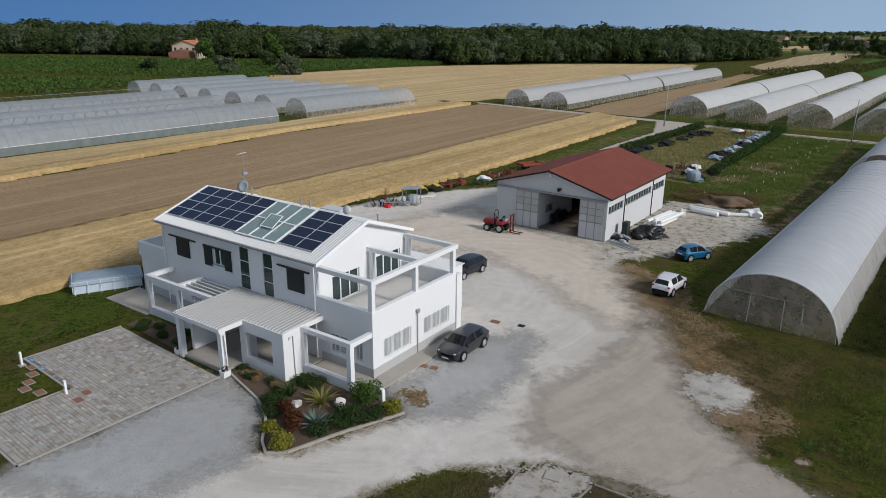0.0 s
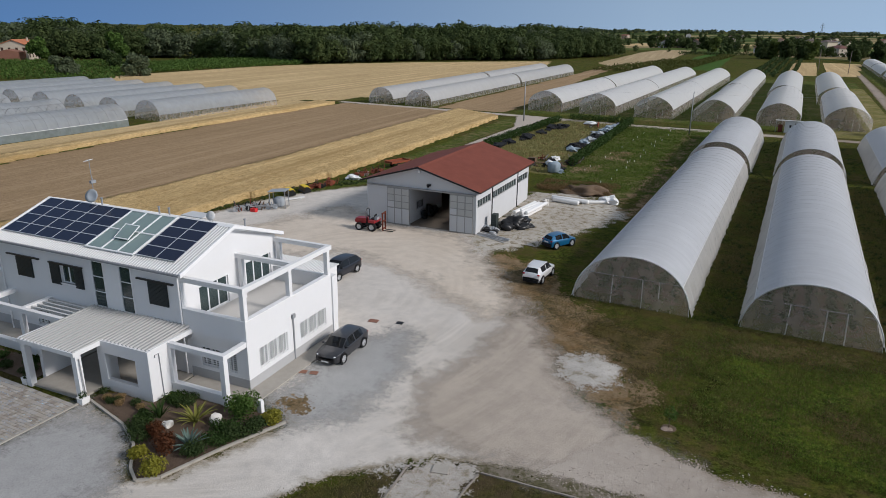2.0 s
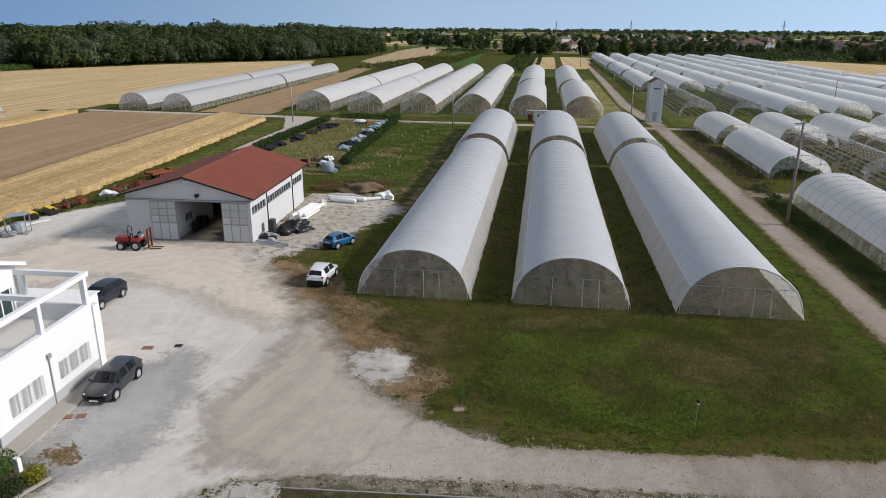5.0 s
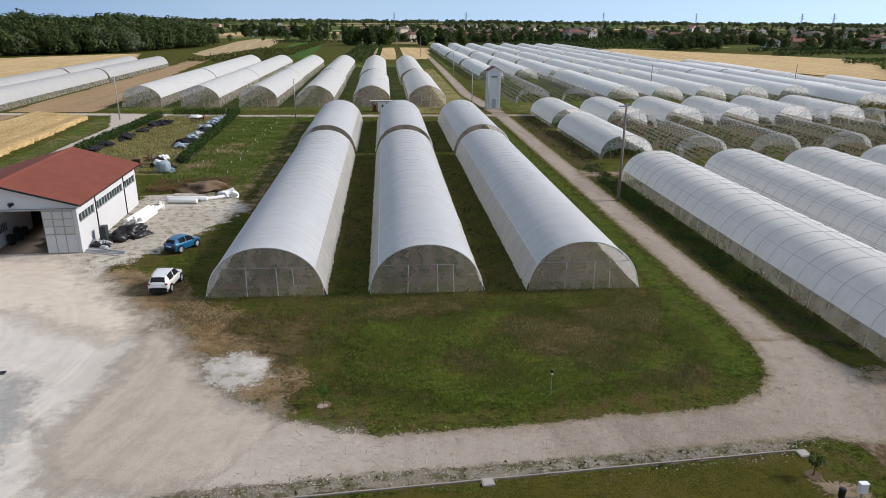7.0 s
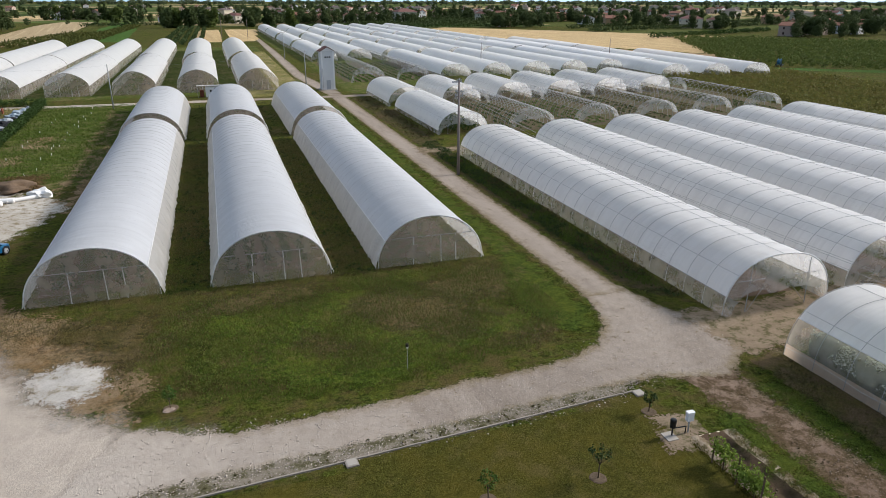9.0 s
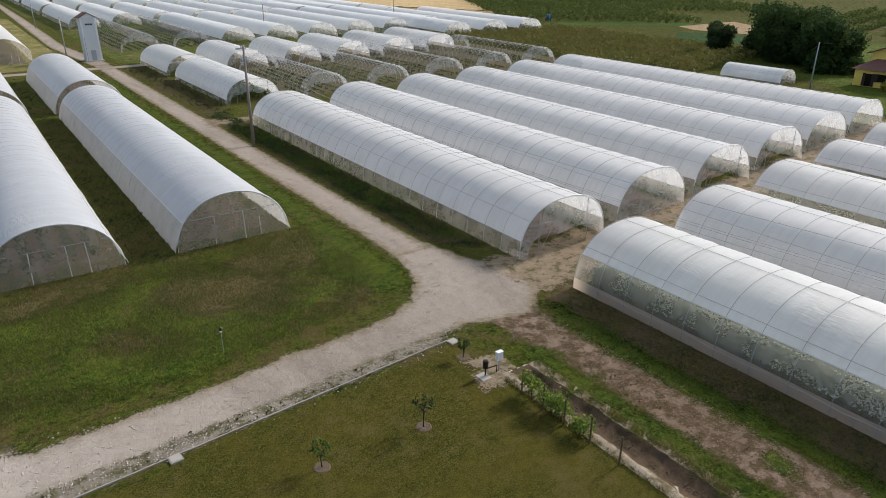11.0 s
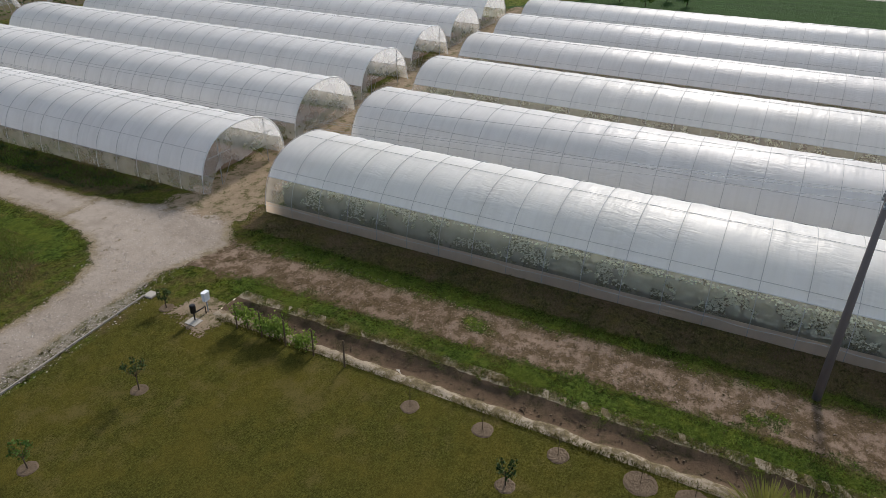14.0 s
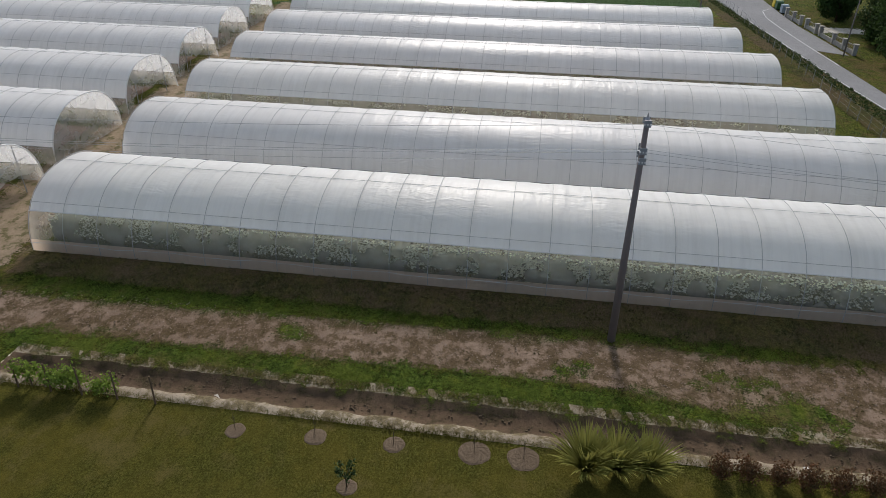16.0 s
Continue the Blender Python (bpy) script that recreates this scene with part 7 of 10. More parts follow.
for k, (x, y) in enumerate(((-24.6, 22.3), (-24.1, 23.2), (-23.9, 24.2), (-25.0, 23.6), (-29.2, 21.2), (-28.4, 20.9), (-29.6, 22.0), (-24.8, 21.0), (-28.6, 24.4), (-29.6, 24.3))):
    bush(x, y, 1.5, 0.6, LEAF if k % 3 else HEDGELEAF, "low spreading green shrub in the bed", seed=20 + k, size=0.06, per=220, group="low shrubs of the bed")
for k in range(9):
    bush(-34.0 + 0.45 * k + 0.3 * math.sin(k), 22.75 + 0.25 * math.cos(k * 2), 0.7, 0.4, DRYLEAF if k % 2 else LEAF, "low flowering cushion plant by the porch", "plant", 40 + k, 0.04, 4, 120, "cushion plants by the porch")
for k, (x, y) in enumerate(((-45.2, 22.6), (-43.9, 23.0), (-42.2, 22.4), (-41.2, 23.4), (-40.3, 22.6), (-44.6, 22.0))):
    bush(x, y, 1.1, 0.5, HEDGELEAF if k % 2 else LEAF, "low green plant in dark mulch", "plant", 60 + k, 0.06, 4, 140, "plants of the left bed")
for k, (x, y, r) in enumerate(((-27.9, 22.2, 0.3), (-26.0, 23.8, 0.35), (-25.7, 23.6, 0.25))):
    solo("rock", Geo().blob((0, 0, r * 0.5), r, 0.3, k, 2, 0.8), STONE, "pale decorative rock in the bed", "rock", pose(x, y, 0.03), "rocks in the bed")
b = thing("bollard", "white marker stone beside the porch corner", "bollard", pose(-24.5, 25.7, 0))
part("post", Geo().box(-0.15, -0.12, 0, 0.15, 0.12, 0.75).box(-0.12, -0.1, 0.75, 0.12, 0.1, 0.82), WHITE, b)
for x, y in ((-34.15, 21.75), (-39.15, 21.7)):
    p = thing("plant_pot", "white square pot with a small plant by a pillar", "plant pot", pose(x, y, 0.0), "pots by the porch pillars")
    part("pot", Geo().prism([(-0.2, 0), (0.2, 0), (0.26, 0.42), (0.22, 0.42), (0.2, 0.36), (-0.2, 0.36), (-0.22, 0.42), (-0.26, 0.42)], -0.25, 0.25, "y"), WHITE, p)
    leafy("plant", leaf_cloud([((0, 0, 0.5), (0.22, 0.22, 0.22))], 90, 0.06, 3), LEAF, p)

pool = thing("covered_pool", "above-ground pool under a grey-blue tarpaulin on the grass", "pool", pose(-55.1, 24.9, 0, 0, 0, 65))
part("wall", Geo().prism([(-2.6, -1.25), (2.6, -1.25), (2.6, 1.25), (-2.6, 1.25)], 0.0, 1.0, "z"), POOLBLUE, pool)
g = Geo()
nx, ny = 22, 12
g.add([(-2.75 + 5.5 * i / nx, -1.4 + 2.8 * j / ny, (1.08 + 0.10 * noise.noise((i * 0.5, j * 0.6, 1)) if 0 < i < nx and 0 < j < ny else 0.75 + 0.15 * noise.noise((i, j, 3)))) for j in range(ny + 1) for i in range(nx + 1)],
      [(j * (nx + 1) + i, j * (nx + 1) + i + 1, (j + 1) * (nx + 1) + i + 1, (j + 1) * (nx + 1) + i) for j in range(ny) for i in range(nx)])
part("tarpaulin", g, BLUETARP, pool, "crumpled grey-blue tarpaulin", True)
for k in range(6):
    for sgn in (-1, 1):
        x = -2.4 + 0.96 * k
        part("leg", Geo().tube([(x, sgn * 1.3, 0.95), (x, sgn * 1.6, 0.0)], 0.03, 5), POOLBLUE, pool)


# ---- cars ----
def car(x, y, turn, paint, label, length, height, style):
    """A car whose nose points along its +x: one rounded shell lofted along its length, with panes set into it."""
    t = thing("car", label, "car", pose(x, y, 0.02, 0, 0, turn), "parked cars")
    L, H, W = length, height, 0.885 * (length / 4.35) ** 0.7
    wb = L * 0.30
    tall = 0.01 if style == "suv" else 0.0
    #        u, top, width, roof half-width
    prof = [(0.0, 0.44, 0.72, 0.62), (0.012, 0.50, 0.82, 0.70), (0.05, 0.555, 0.91, 0.76), (0.14, 0.60, 0.97, 0.79), (0.225, 0.632, 0.995, 0.80), (0.25, 0.65, 1.0, 0.80),
            (0.28, 0.715, 1.0, 0.785), (0.34, 0.845, 1.0, 0.75), (0.395, 0.945, 1.0, 0.715), (0.43, 0.972, 1.0, 0.71), (0.48, 0.99, 1.0, 0.71), (0.565, 1.0, 1.0, 0.71), (0.59, 1.0, 1.0, 0.71),
            (0.70, 0.992, 1.0, 0.70), (0.785, 0.972, 0.99, 0.67), (0.815, 0.962, 0.985, 0.66), (0.865, 0.935 + tall, 0.97, 0.64), (0.895, 0.905 + tall, 0.96, 0.63), (0.912, 0.875 + tall, 0.955, 0.63),
            (0.965, 0.70, 0.935, 0.69), (0.988, 0.66, 0.92, 0.70), (0.996, 0.56, 0.90, 0.70), (1.0, 0.42, 0.88, 0.70)]
    rows_, us = [], [q[0] for q in prof]
    for u, tp, kw, kr in prof:
        xx, top, w, yr = L / 2 - u * L, tp * H, kw * W, kr * W
        belt = min(top - 0.035, H * (0.60 + 0.08 * u))
        nose = 0.06 if u < 0.01 else 0.0
        half = [(0.80 * w, 0.20 + nose), (0.975 * w, 0.27 + nose), (w, 0.45), (0.985 * w, 0.5 * (0.45 + belt)), (0.955 * w, belt - 0.015), (0.93 * w, belt), (yr, top - 0.045), (yr * 0.93, top - 0.018), (yr * 0.55, top - 0.002), (0, top)]
        rows_.append([(xx - 0.05 * L * (1 - abs(yy) / w) ** 2 * 0 - (0.035 * L * (yy / w) ** 2 if u < 0.03 else -0.02 * L * (yy / w) ** 2 if u > 0.97 else 0), sg * yy, z) for sg, hs in ((-1, half), (1, half[-2::-1])) for yy, z in hs])
    n = len(rows_[0])
    pts = [q for row in rows_ for q in row]

    def kind(j, i):
        u = 0.5 * (us[j] + us[j + 1])
        i = i if i < n // 2 else n - 2 - i
        if i == 5 and (0.27 < u < 0.57 or 0.59 < u < 0.815 or (0.815 < u < 0.90 and style == "wagon")):
            return "side_window"
        if i >= 7 and 0.25 < u < 0.395:
            return "windscreen"
        if i >= 6 and 0.895 < u < 0.965:
            return "rear_window"
        return "body" if i > (1 if style == "suv" and (0.03 < u < 0.99) else 0) else "sill"

    lots = {}
    for j in range(len(prof) - 1):
        for i in range(n - 1):
            lots.setdefault(kind(j, i), []).append((j * n + i, j * n + i + 1, (j + 1) * n + i + 1, (j + 1) * n + i))
    lots["sill"].append(tuple(range(n)))
    lots["sill"].append(tuple(range((len(prof) - 1) * n, len(prof) * n))[::-1])
    for kd, fs in lots.items():
        halves = [fs] if kd in ("body", "windscreen", "rear_window", "sill") else [[f for f in fs if pts[f[0]][1] < 0], [f for f in fs if pts[f[0]][1] > 0]]
        for hv in halves:
            used = sorted({i for f in hv for i in f})
            to = {o: k for k, o in enumerate(used)}
            part(kd, Geo().add([pts[i] for i in used], [tuple(to[i] for i in f) for f in hv]), paint if kd == "body" else BLACK if kd == "sill" else CARGLASS, t, "" if kd == "body" else "black plastic trim" if kd == "sill" else "dark tinted glass", kd != "sill")
    f, r = L / 2, -L / 2
    for s_ in (-1, 1):
        part("mirror", Geo().blob((f - 0.31 * L, s_ * (W + 0.04), H * 0.66), (0.09, 0.11, 0.075), 0.05, 1, 2), paint, t, smooth=True)
        part("headlight", Geo().blob((f - 0.052 * L, s_ * 0.70 * W, 0.485 * H), (0.15, 0.10, 0.035), 0.05, 2, 2), CLEARLAMP, t, smooth=True)
        part("tail_light", Geo().blob((r + 0.026 * L, s_ * 0.80 * W, 0.60 * H), (0.07, 0.13, 0.08), 0.05, 3, 2), REDLAMP, t, smooth=True)
        if style == "suv":
            part("roof_rail", Geo().tube([(f - 0.44 * L, s_ * W * 0.66, H - 0.03), (f - 0.46 * L, s_ * W * 0.66, H + 0.03), (f - 0.84 * L, s_ * W * 0.64, H), (f - 0.86 * L, s_ * W * 0.64, H - 0.06)], 0.02, 5), CHROME, t)
        for k in (-1, 1):
            w = sub("wheel", t)
            w.matrix_basis = pose(k * wb, s_ * (W - 0.09), 0.325, 90, 0, 0)
            part("tyre", Geo().lathe([(0.21, -0.11), (0.31, -0.11), (0.335, -0.06), (0.335, 0.06), (0.31, 0.11), (0.225, 0.11), (0.225, -0.11)], 20, None, False), RUBBER, w)
            part("hub", Geo().lathe([(0.02, -0.06), (0.21, -0.06), (0.21, 0.06), (0.02, 0.06)], 14), BLACK, w)
            rim = Geo().lathe([(0.03, -0.105), (0.075, -0.115), (0.075, 0.115), (0.03, 0.105)], 8)
            rim.lathe([(0.205, -0.09), (0.215, -0.118), (0.235, -0.118), (0.235, 0.118), (0.215, 0.118), (0.205, 0.09)], 18, None, False)
            for q in range(10):
                rim.box(0.05, -0.019, -0.106, 0.22, 0.019, 0.106, pose(0, 0, 0, 0, 0, 36 * q))
            part("rim", rim, CHROME, w, "bright alloy spokes")
            part("wheel_arch", Geo().lathe([(0.345, -0.06), (0.35, -0.035), (0.40, -0.03), (0.40, 0.03), (0.35, 0.035), (0.345, 0.06)], 20, pose(k * wb, s_ * (W - 0.005), 0.335, 90, 0, 0), False), BLACK, t)
    part("grille", Geo().box(f - 0.12, -0.42, 0.36, f + 0.012, 0.42, 0.50), BLACK, t)
    part("bumper", Geo().box(r - 0.015, -0.66, 0.24, r + 0.12, 0.66, 0.44), BLACK, t)
    part("number_plate", Geo().box(f - 0.0, -0.26, 0.30, f + 0.022, 0.26, 0.40), WHITE, t)
    part("number_plate", Geo().box(r - 0.022, -0.26, 0.66, r + 0.03, 0.26, 0.77), WHITE, t)
    return t


car(-24.75, 34.0, -86, CARGREY, "dark grey hatchback parked by the house wall", 4.35, 1.42, "hatch")
car(-18.0, 53.9, 88, CARWHITE, "white compact crossover parked on the grass edge", 4.0, 1.52, "suv")
car(-19.3, 63.6, 62, CARBLUE, "bright blue small hatchback parked by the barn lot", 3.5, 1.40, "small")
car(-33.6, 46.3, -92, CARNIGHT, "dark blue crossover parked behind the house", 4.4, 1.54, "wagon")


# ---- tractor and machines ----
def wheel(parent, x, y, r, w, name="wheel", rim=None):
    wl = sub(name, parent)
    wl.matrix_basis = pose(x, y, r, 90, 0, 0)
    part("tyre", Geo().lathe([(r * 0.55, -w / 2), (r * 0.9, -w / 2), (r, -w / 3), (r, w / 3), (r * 0.9, w / 2), (r * 0.6, w / 2), (r * 0.6, -w / 2)], 18, None, False), RUBBER, wl)
    lugs = Geo()
    for k in range(14):
        for sgn in (-1, 1):
            lugs.box(r * 0.96, -0.03, 0.0, r * 1.03, 0.03, sgn * w * 0.46, pose(0, 0, 0, 0, 0, 360 / 14 * (k + 0.25 * sgn)))
    part("tread", lugs, RUBBER, wl)
    part("rim", Geo().lathe([(0.03, -w * 0.40), (0.1, -w * 0.40), (0.12, -w * 0.25), (r * 0.5, -w * 0.25), (r * 0.56, -w * 0.5), (r * 0.63, -w * 0.5), (r * 0.63, w * 0.5), (r * 0.56, w * 0.5), (r * 0.5, w * 0.25), (0.12, w * 0.25), (0.1, w * 0.40), (0.03, w * 0.40)], 14), rim or CHROME, wl)


tr = thing("tractor", "small red tractor with a fork mast, parked before the barn", "tractor", pose(-38.9, 59.3, 0, 0, 0, 186))
part("bonnet", Geo().prism([(0.3, 0.75), (1.5, 0.72), (1.62, 0.95), (1.45, 1.25), (0.3, 1.32)], -0.35, 0.35, "y"), REDPAINT, tr)
part("chassis", Geo().box(-1.2, -0.3, 0.5, 1.4, 0.3, 0.78), BLACK, tr)
part("fender", Geo().prism([(-0.95, 0.95), (-0.15, 0.95), (-0.2, 1.2), (-0.9, 1.2)], -0.78, 0.78, "y"), REDPAINT, tr)
part("seat", Geo().box(-0.7, -0.25, 1.2, -0.25, 0.25, 1.32).box(-0.75, -0.25, 1.3, -0.66, 0.25, 1.75), BLACK, tr)
part("roll_bar", Geo().tube([(0.2, -0.4, 0.8), (0.2, -0.42, 2.1), (0.2, -0.2, 2.3), (0.2, 0.2, 2.3), (0.2, 0.42, 2.1), (0.2, 0.4, 0.8)], 0.04, 6), BLACK, tr)
part("steering_wheel", Geo().lathe([(0.15, 0), (0.19, 0.015), (0.19, 0.03), (0.15, 0.03)], 12, pose(0.1, 0, 1.45, 0, -30, 0)), BLACK, tr)
part("tank", Geo().box(-1.0, -0.35, 1.2, -0.75, 0.35, 1.55), GREYPLASTIC, tr)
for y in (-0.62, 0.62):
    wheel(tr, 0.95, y, 0.42, 0.26)
    wheel(tr, -0.55, y, 0.48, 0.32)
mastp = sub("fork_mast", tr, "rusty red fork mast")
g = Geo()
for y in (-0.35, 0.35):
    g.box(-1.75, y - 0.05, 0.15, -1.6, y + 0.05, 2.1)
for z in (0.3, 1.1, 1.95):
    g.box(-1.75, -0.35, z, -1.62, 0.35, z + 0.1)
part("frame", g, RUST, mastp)
for y in (-0.3, 0.3):
    part("fork", Geo().box(-2.85, y - 0.05, 0.12, -1.75, y + 0.05, 0.18), BLACK, mastp)


def scrap(name, x, y, label, mats, n, spread, seed, category="farm machine", turn=0.0):
    """A machine of bars, discs and frames, standing on the grass."""
    random.seed(seed)
    t = thing(name, label, category, pose(x, y, 0, 0, 0, turn))
    part("frame", Geo().box(-spread, -0.12, 0.45, spread, 0.0, 0.57).box(-spread, 0.5, 0.45, spread, 0.62, 0.57).box(-0.1, -0.12, 0.5, 0.1, 0.9, 0.62), mats[0], t)
    for k in range(n):
        a = (rnd(-spread, spread), rnd(-0.5, 0.9), rnd(0.0, 0.5))
        b = (a[0] + rnd(-0.7, 0.7), a[1] + rnd(-0.5, 0.5), rnd(0.4, 1.25))
        part("bar", Geo().tube([a, b], rnd(0.03, 0.07), 5), random.choice(mats), t)
    for k in range(n // 2):
        part("disc", Geo().lathe([(0.05, -0.03), (0.3, -0.02), (0.32, 0.0), (0.3, 0.02), (0.05, 0.03)], 12, pose(rnd(-spread, spread), rnd(-0.3, 0.6), 0.32, 90, 0, rnd(-25, 25))), random.choice(mats), t)
    return t


scrap("harrow", -55.5, 58.8, "rusty dark implements heaped on the grass edge", (DULLSTEEL, RUST, BLACK), 16, 1.4, 1, turn=50)
scrap("cultivator", -53.8, 60.2, "low grey cultivator with pipes on the grass", (DULLSTEEL, GREYPLASTIC, WOOD), 8, 1.2, 2, turn=30)
solo("petrol_can", Geo().box(-0.35, -0.25, 0, 0.35, 0.25, 0.4).box(-0.1, -0.05, 0.4, 0.15, 0.05, 0.48), plain("red_plastic_can", (0.6, 0.03, 0.03), 0.4), "red plastic fuel can on the ground", "can", pose(-54.6, 58.9, 0))
kiosk = thing("fuel_station", "small fuel tank under a grey sheet roof on posts", "fuel tank", pose(-53.4, 62.0, 0, 0, 0, 20))
part("roof", Geo().prism([(-1.1, 1.95), (1.1, 2.1), (1.1, 2.16), (-1.1, 2.01)], -0.8, 0.8, "y"), GREYPLASTIC, kiosk)
for x, y in ((-0.95, -0.65), (0.95, -0.65), (-0.95, 0.65), (0.95, 0.65)):
    part("post", Geo().box(x - 0.04, y - 0.04, 0, x + 0.04, y + 0.04, 2.0), DULLSTEEL, kiosk)
part("tank", Geo().lathe([(0.05, 0.1), (0.55, 0.12), (0.6, 0.3), (0.6, 1.05), (0.5, 1.2), (0.05, 1.22)], 16), GREYPLASTIC, kiosk, smooth=True)
part("base", Geo().box(-1.0, -0.7, 0, 1.0, 0.7, 0.1), CONCRETE, kiosk)
solo("steel_beam", Geo().box(-1.6, -0.1, 0.1, 1.6, 0.1, 0.3).box(-1.2, -0.2, 0, -1.0, 0.2, 0.1).box(1.0, -0.2, 0, 1.2, 0.2, 0.1), SHEET, "pale beam lying on blocks", "beam", pose(-54.2, 65.4, 0, 0, 0, 65))
for k, (x, y) in enumerate(((-56.1, 67.2), (-55.5, 69.5))):
    m = thing("mulcher", "green and yellow flail mulcher on the grass", "farm machine", pose(x, y, 0, 0, 0, 60), "two mulchers")
    part("hood", Geo().prism([(-0.45, 0.15), (0.45, 0.15), (0.45, 0.55), (0.2, 0.85), (-0.3, 0.8)], -1.0, 1.0, "y"), BLACK, m)
    part("cover", Geo().prism([(-0.32, 0.82), (0.2, 0.87), (0.47, 0.58), (0.49, 0.66), (0.24, 0.95), (-0.32, 0.9)], -0.8, 0.75, "y"), YELLOW, m)
    part("hitch", Geo().tube([(0.2, -0.3, 0.8), (0.7, 0, 1.1), (0.2, 0.3, 0.8)], 0.05, 5), BLACK, m)
    part("roller", Geo().tube([(-0.4, -0.95, 0.16), (-0.4, 0.95, 0.16)], 0.14, 10), BLACK, m)
scrap("rotary_tiller", -55.3, 72.0, "rusty red tiller on the grass", (RUST, RUST, BLACK), 14, 1.0, 3, turn=70)
scrap("rotary_tiller", -54.9, 74.4, "rusty red plough frame on the grass", (RUST, ORANGE, BLACK), 14, 0.9, 4, turn=75)
solo("crumpled_plastic", Geo().blob((0, 0, 0.2), (0.9, 0.65, 0.42), 0.5, 8, 3), PLASTICWHITE, "heap of crumpled white plastic on the grass", "plastic", pose(-54.6, 79.2, 0))
scrap("seed_drill", -54.3, 81.6, "low rusty red machine on the grass", (RUST, RUST, DULLSTEEL), 12, 1.1, 5, turn=70)
scrap("hay_rake", -53.6, 84.4, "low rusty red machine with discs", (RUST, BLACK, RUST), 14, 1.0, 6, turn=70)
tl = thing("trailer", "faded orange farm trailer beside the wheat", "trailer", pose(-53.8, 90.2, 0, 0, 0, 70))
part("bed", Geo().box(-1.8, -0.9, 0.7, 1.8, 0.9, 0.82), ORANGE, tl)
for a in ((-1.8, -0.9, 1.8, -0.84), (-1.8, 0.84, 1.8, 0.9), (-1.8, -0.84, -1.74, 0.84), (1.74, -0.84, 1.8, 0.84)):
    part("side_board", Geo().box(a[0], a[1], 0.82, a[2], a[3], 1.02), ORANGE, tl)
for y in (-0.8, 0.8):
    wheel(tl, -0.4, y, 0.38, 0.22, rim=ORANGE)
part("drawbar", Geo().tube([(1.8, 0, 0.6), (3.0, 0, 0.45)], 0.06, 5), ORANGE, tl)
scrap("spreader", -52.6, 93.0, "orange spreader with upright arms", (ORANGE, ORANGE, RUST), 12, 0.9, 7, turn=70)

# beside the barn
tarp = Geo()
for k, (x, y, z, rx, ry, rz) in enumerate(((0, 0, 0.3, 1.3, 1.0, 0.75), (1.2, 0.25, 0.2, 1.0, 0.8, 0.55), (-1.3, -0.1, 0.25, 0.9, 0.9, 0.7), (0.5, -0.9, 0.1, 1.1, 0.6, 0.35), (-0.6, 0.8, 0.15, 1.0, 0.6, 0.45))):
    tarp.blob((x, y, z), (rx, ry, rz), 0.45, 200 + k, 3)
solo("black_tarpaulin", tarp, BLACK, "heap under a crumpled black plastic sheet by the barn", "tarpaulin", pose(-25.6, 67.9, 0.02, 0, 0, 60), smooth=True)
cr = thing("crate_stack", "stack of dark grey plastic crates by the barn wall", "crates", pose(-27.3, 66.0, 0, 0, 0, 3))
for k in range(7):
    part("crate", Geo().box(-0.3, -0.4, 0.24 * k, 0.3, 0.4, 0.24 * k + 0.2).box(-0.26, -0.36, 0.24 * k + 0.2, 0.26, 0.36, 0.24 * k + 0.24), CRATEGREY, cr)
random.seed(3)
for k in range(9):
    r = rnd(0.25, 0.45)
    solo("scrap_bag", Geo().blob((0, 0, r * 0.6), (r * 1.3, r, r * 0.8), 0.45, 30 + k, 2), random.choice((GREYPLASTIC, BLACK, PLASTICWHITE, DULLSTEEL)), "crumpled bag of scrap by the barn corner", "bag", pose(-27.6 + rnd(-0.4, 1.2), 64.0 + rnd(-0.5, 1.2), 0), "scrap bags by the barn")
for k in range(9):
    solo("steel_pipe", Geo().tube([(-1.9, 0, 0.05), (1.9, 0, 0.05)], 0.05, 6), STEEL if k % 2 else SHEET, "thin pale pipe lying on the gravel", "pipe", pose(-26.2 + rnd(-0.2, 0.2), 62.4 + 0.13 * k, 0.02 + 0.05 * (k % 2), 0, 0, -12 + rnd(-8, 8)), "pipes on the gravel")
for k in range(8):
    x, y, z = -27.0 + 0.42 * (k % 4), 74.0, 0.24 + 0.4 * (k // 4)
    ln = rnd(2.2, 3.2)
    solo("film_roll", Geo().lathe([(0.05, -ln), (0.2, -ln), (0.23, -ln + 0.05), (0.22, 0), (0.24, ln - 0.05), (0.2, ln), (0.05, ln)], 12, pose(0, 0, 0, 90, 0, 0)), PLASTICWHITE, "roll of white plastic film leaning by the barn", "film roll", pose(x + (0.2 if k > 3 else 0), y + rnd(-0.6, 0.6), z, 0, 0, rnd(-9, 2)), "film rolls by the barn", smooth=True)
for k, (x, y, a, ln, r) in enumerate(((-23.9, 80.6, -8, 1.7, 0.3), (-23.7, 81.7, -4, 2.4, 0.28), (-20.6, 82.2, 28, 1.7, 0.22))):
    solo("film_roll", Geo().lathe([(0.05, -ln), (r * 0.9, -ln), (r, -ln + 0.08), (r * 0.97, 0), (r, ln - 0.08), (r * 0.9, ln), (0.05, ln)], 14, pose(0, 0, 0, 0, 90, 0)), PLASTICWHITE, "large roll of white film on the bare lot", "film roll", pose(x, y, r * 0.98, 0, 0, a), "large film rolls on the lot", smooth=True)
solo("crumpled_plastic", Geo().blob((0, 0, 0.35), (1.1, 0.8, 0.6), 0.5, 12, 3), PLASTICWHITE, "heap of crumpled clear plastic on the lot", "plastic", pose(-19.2, 83.4, 0))
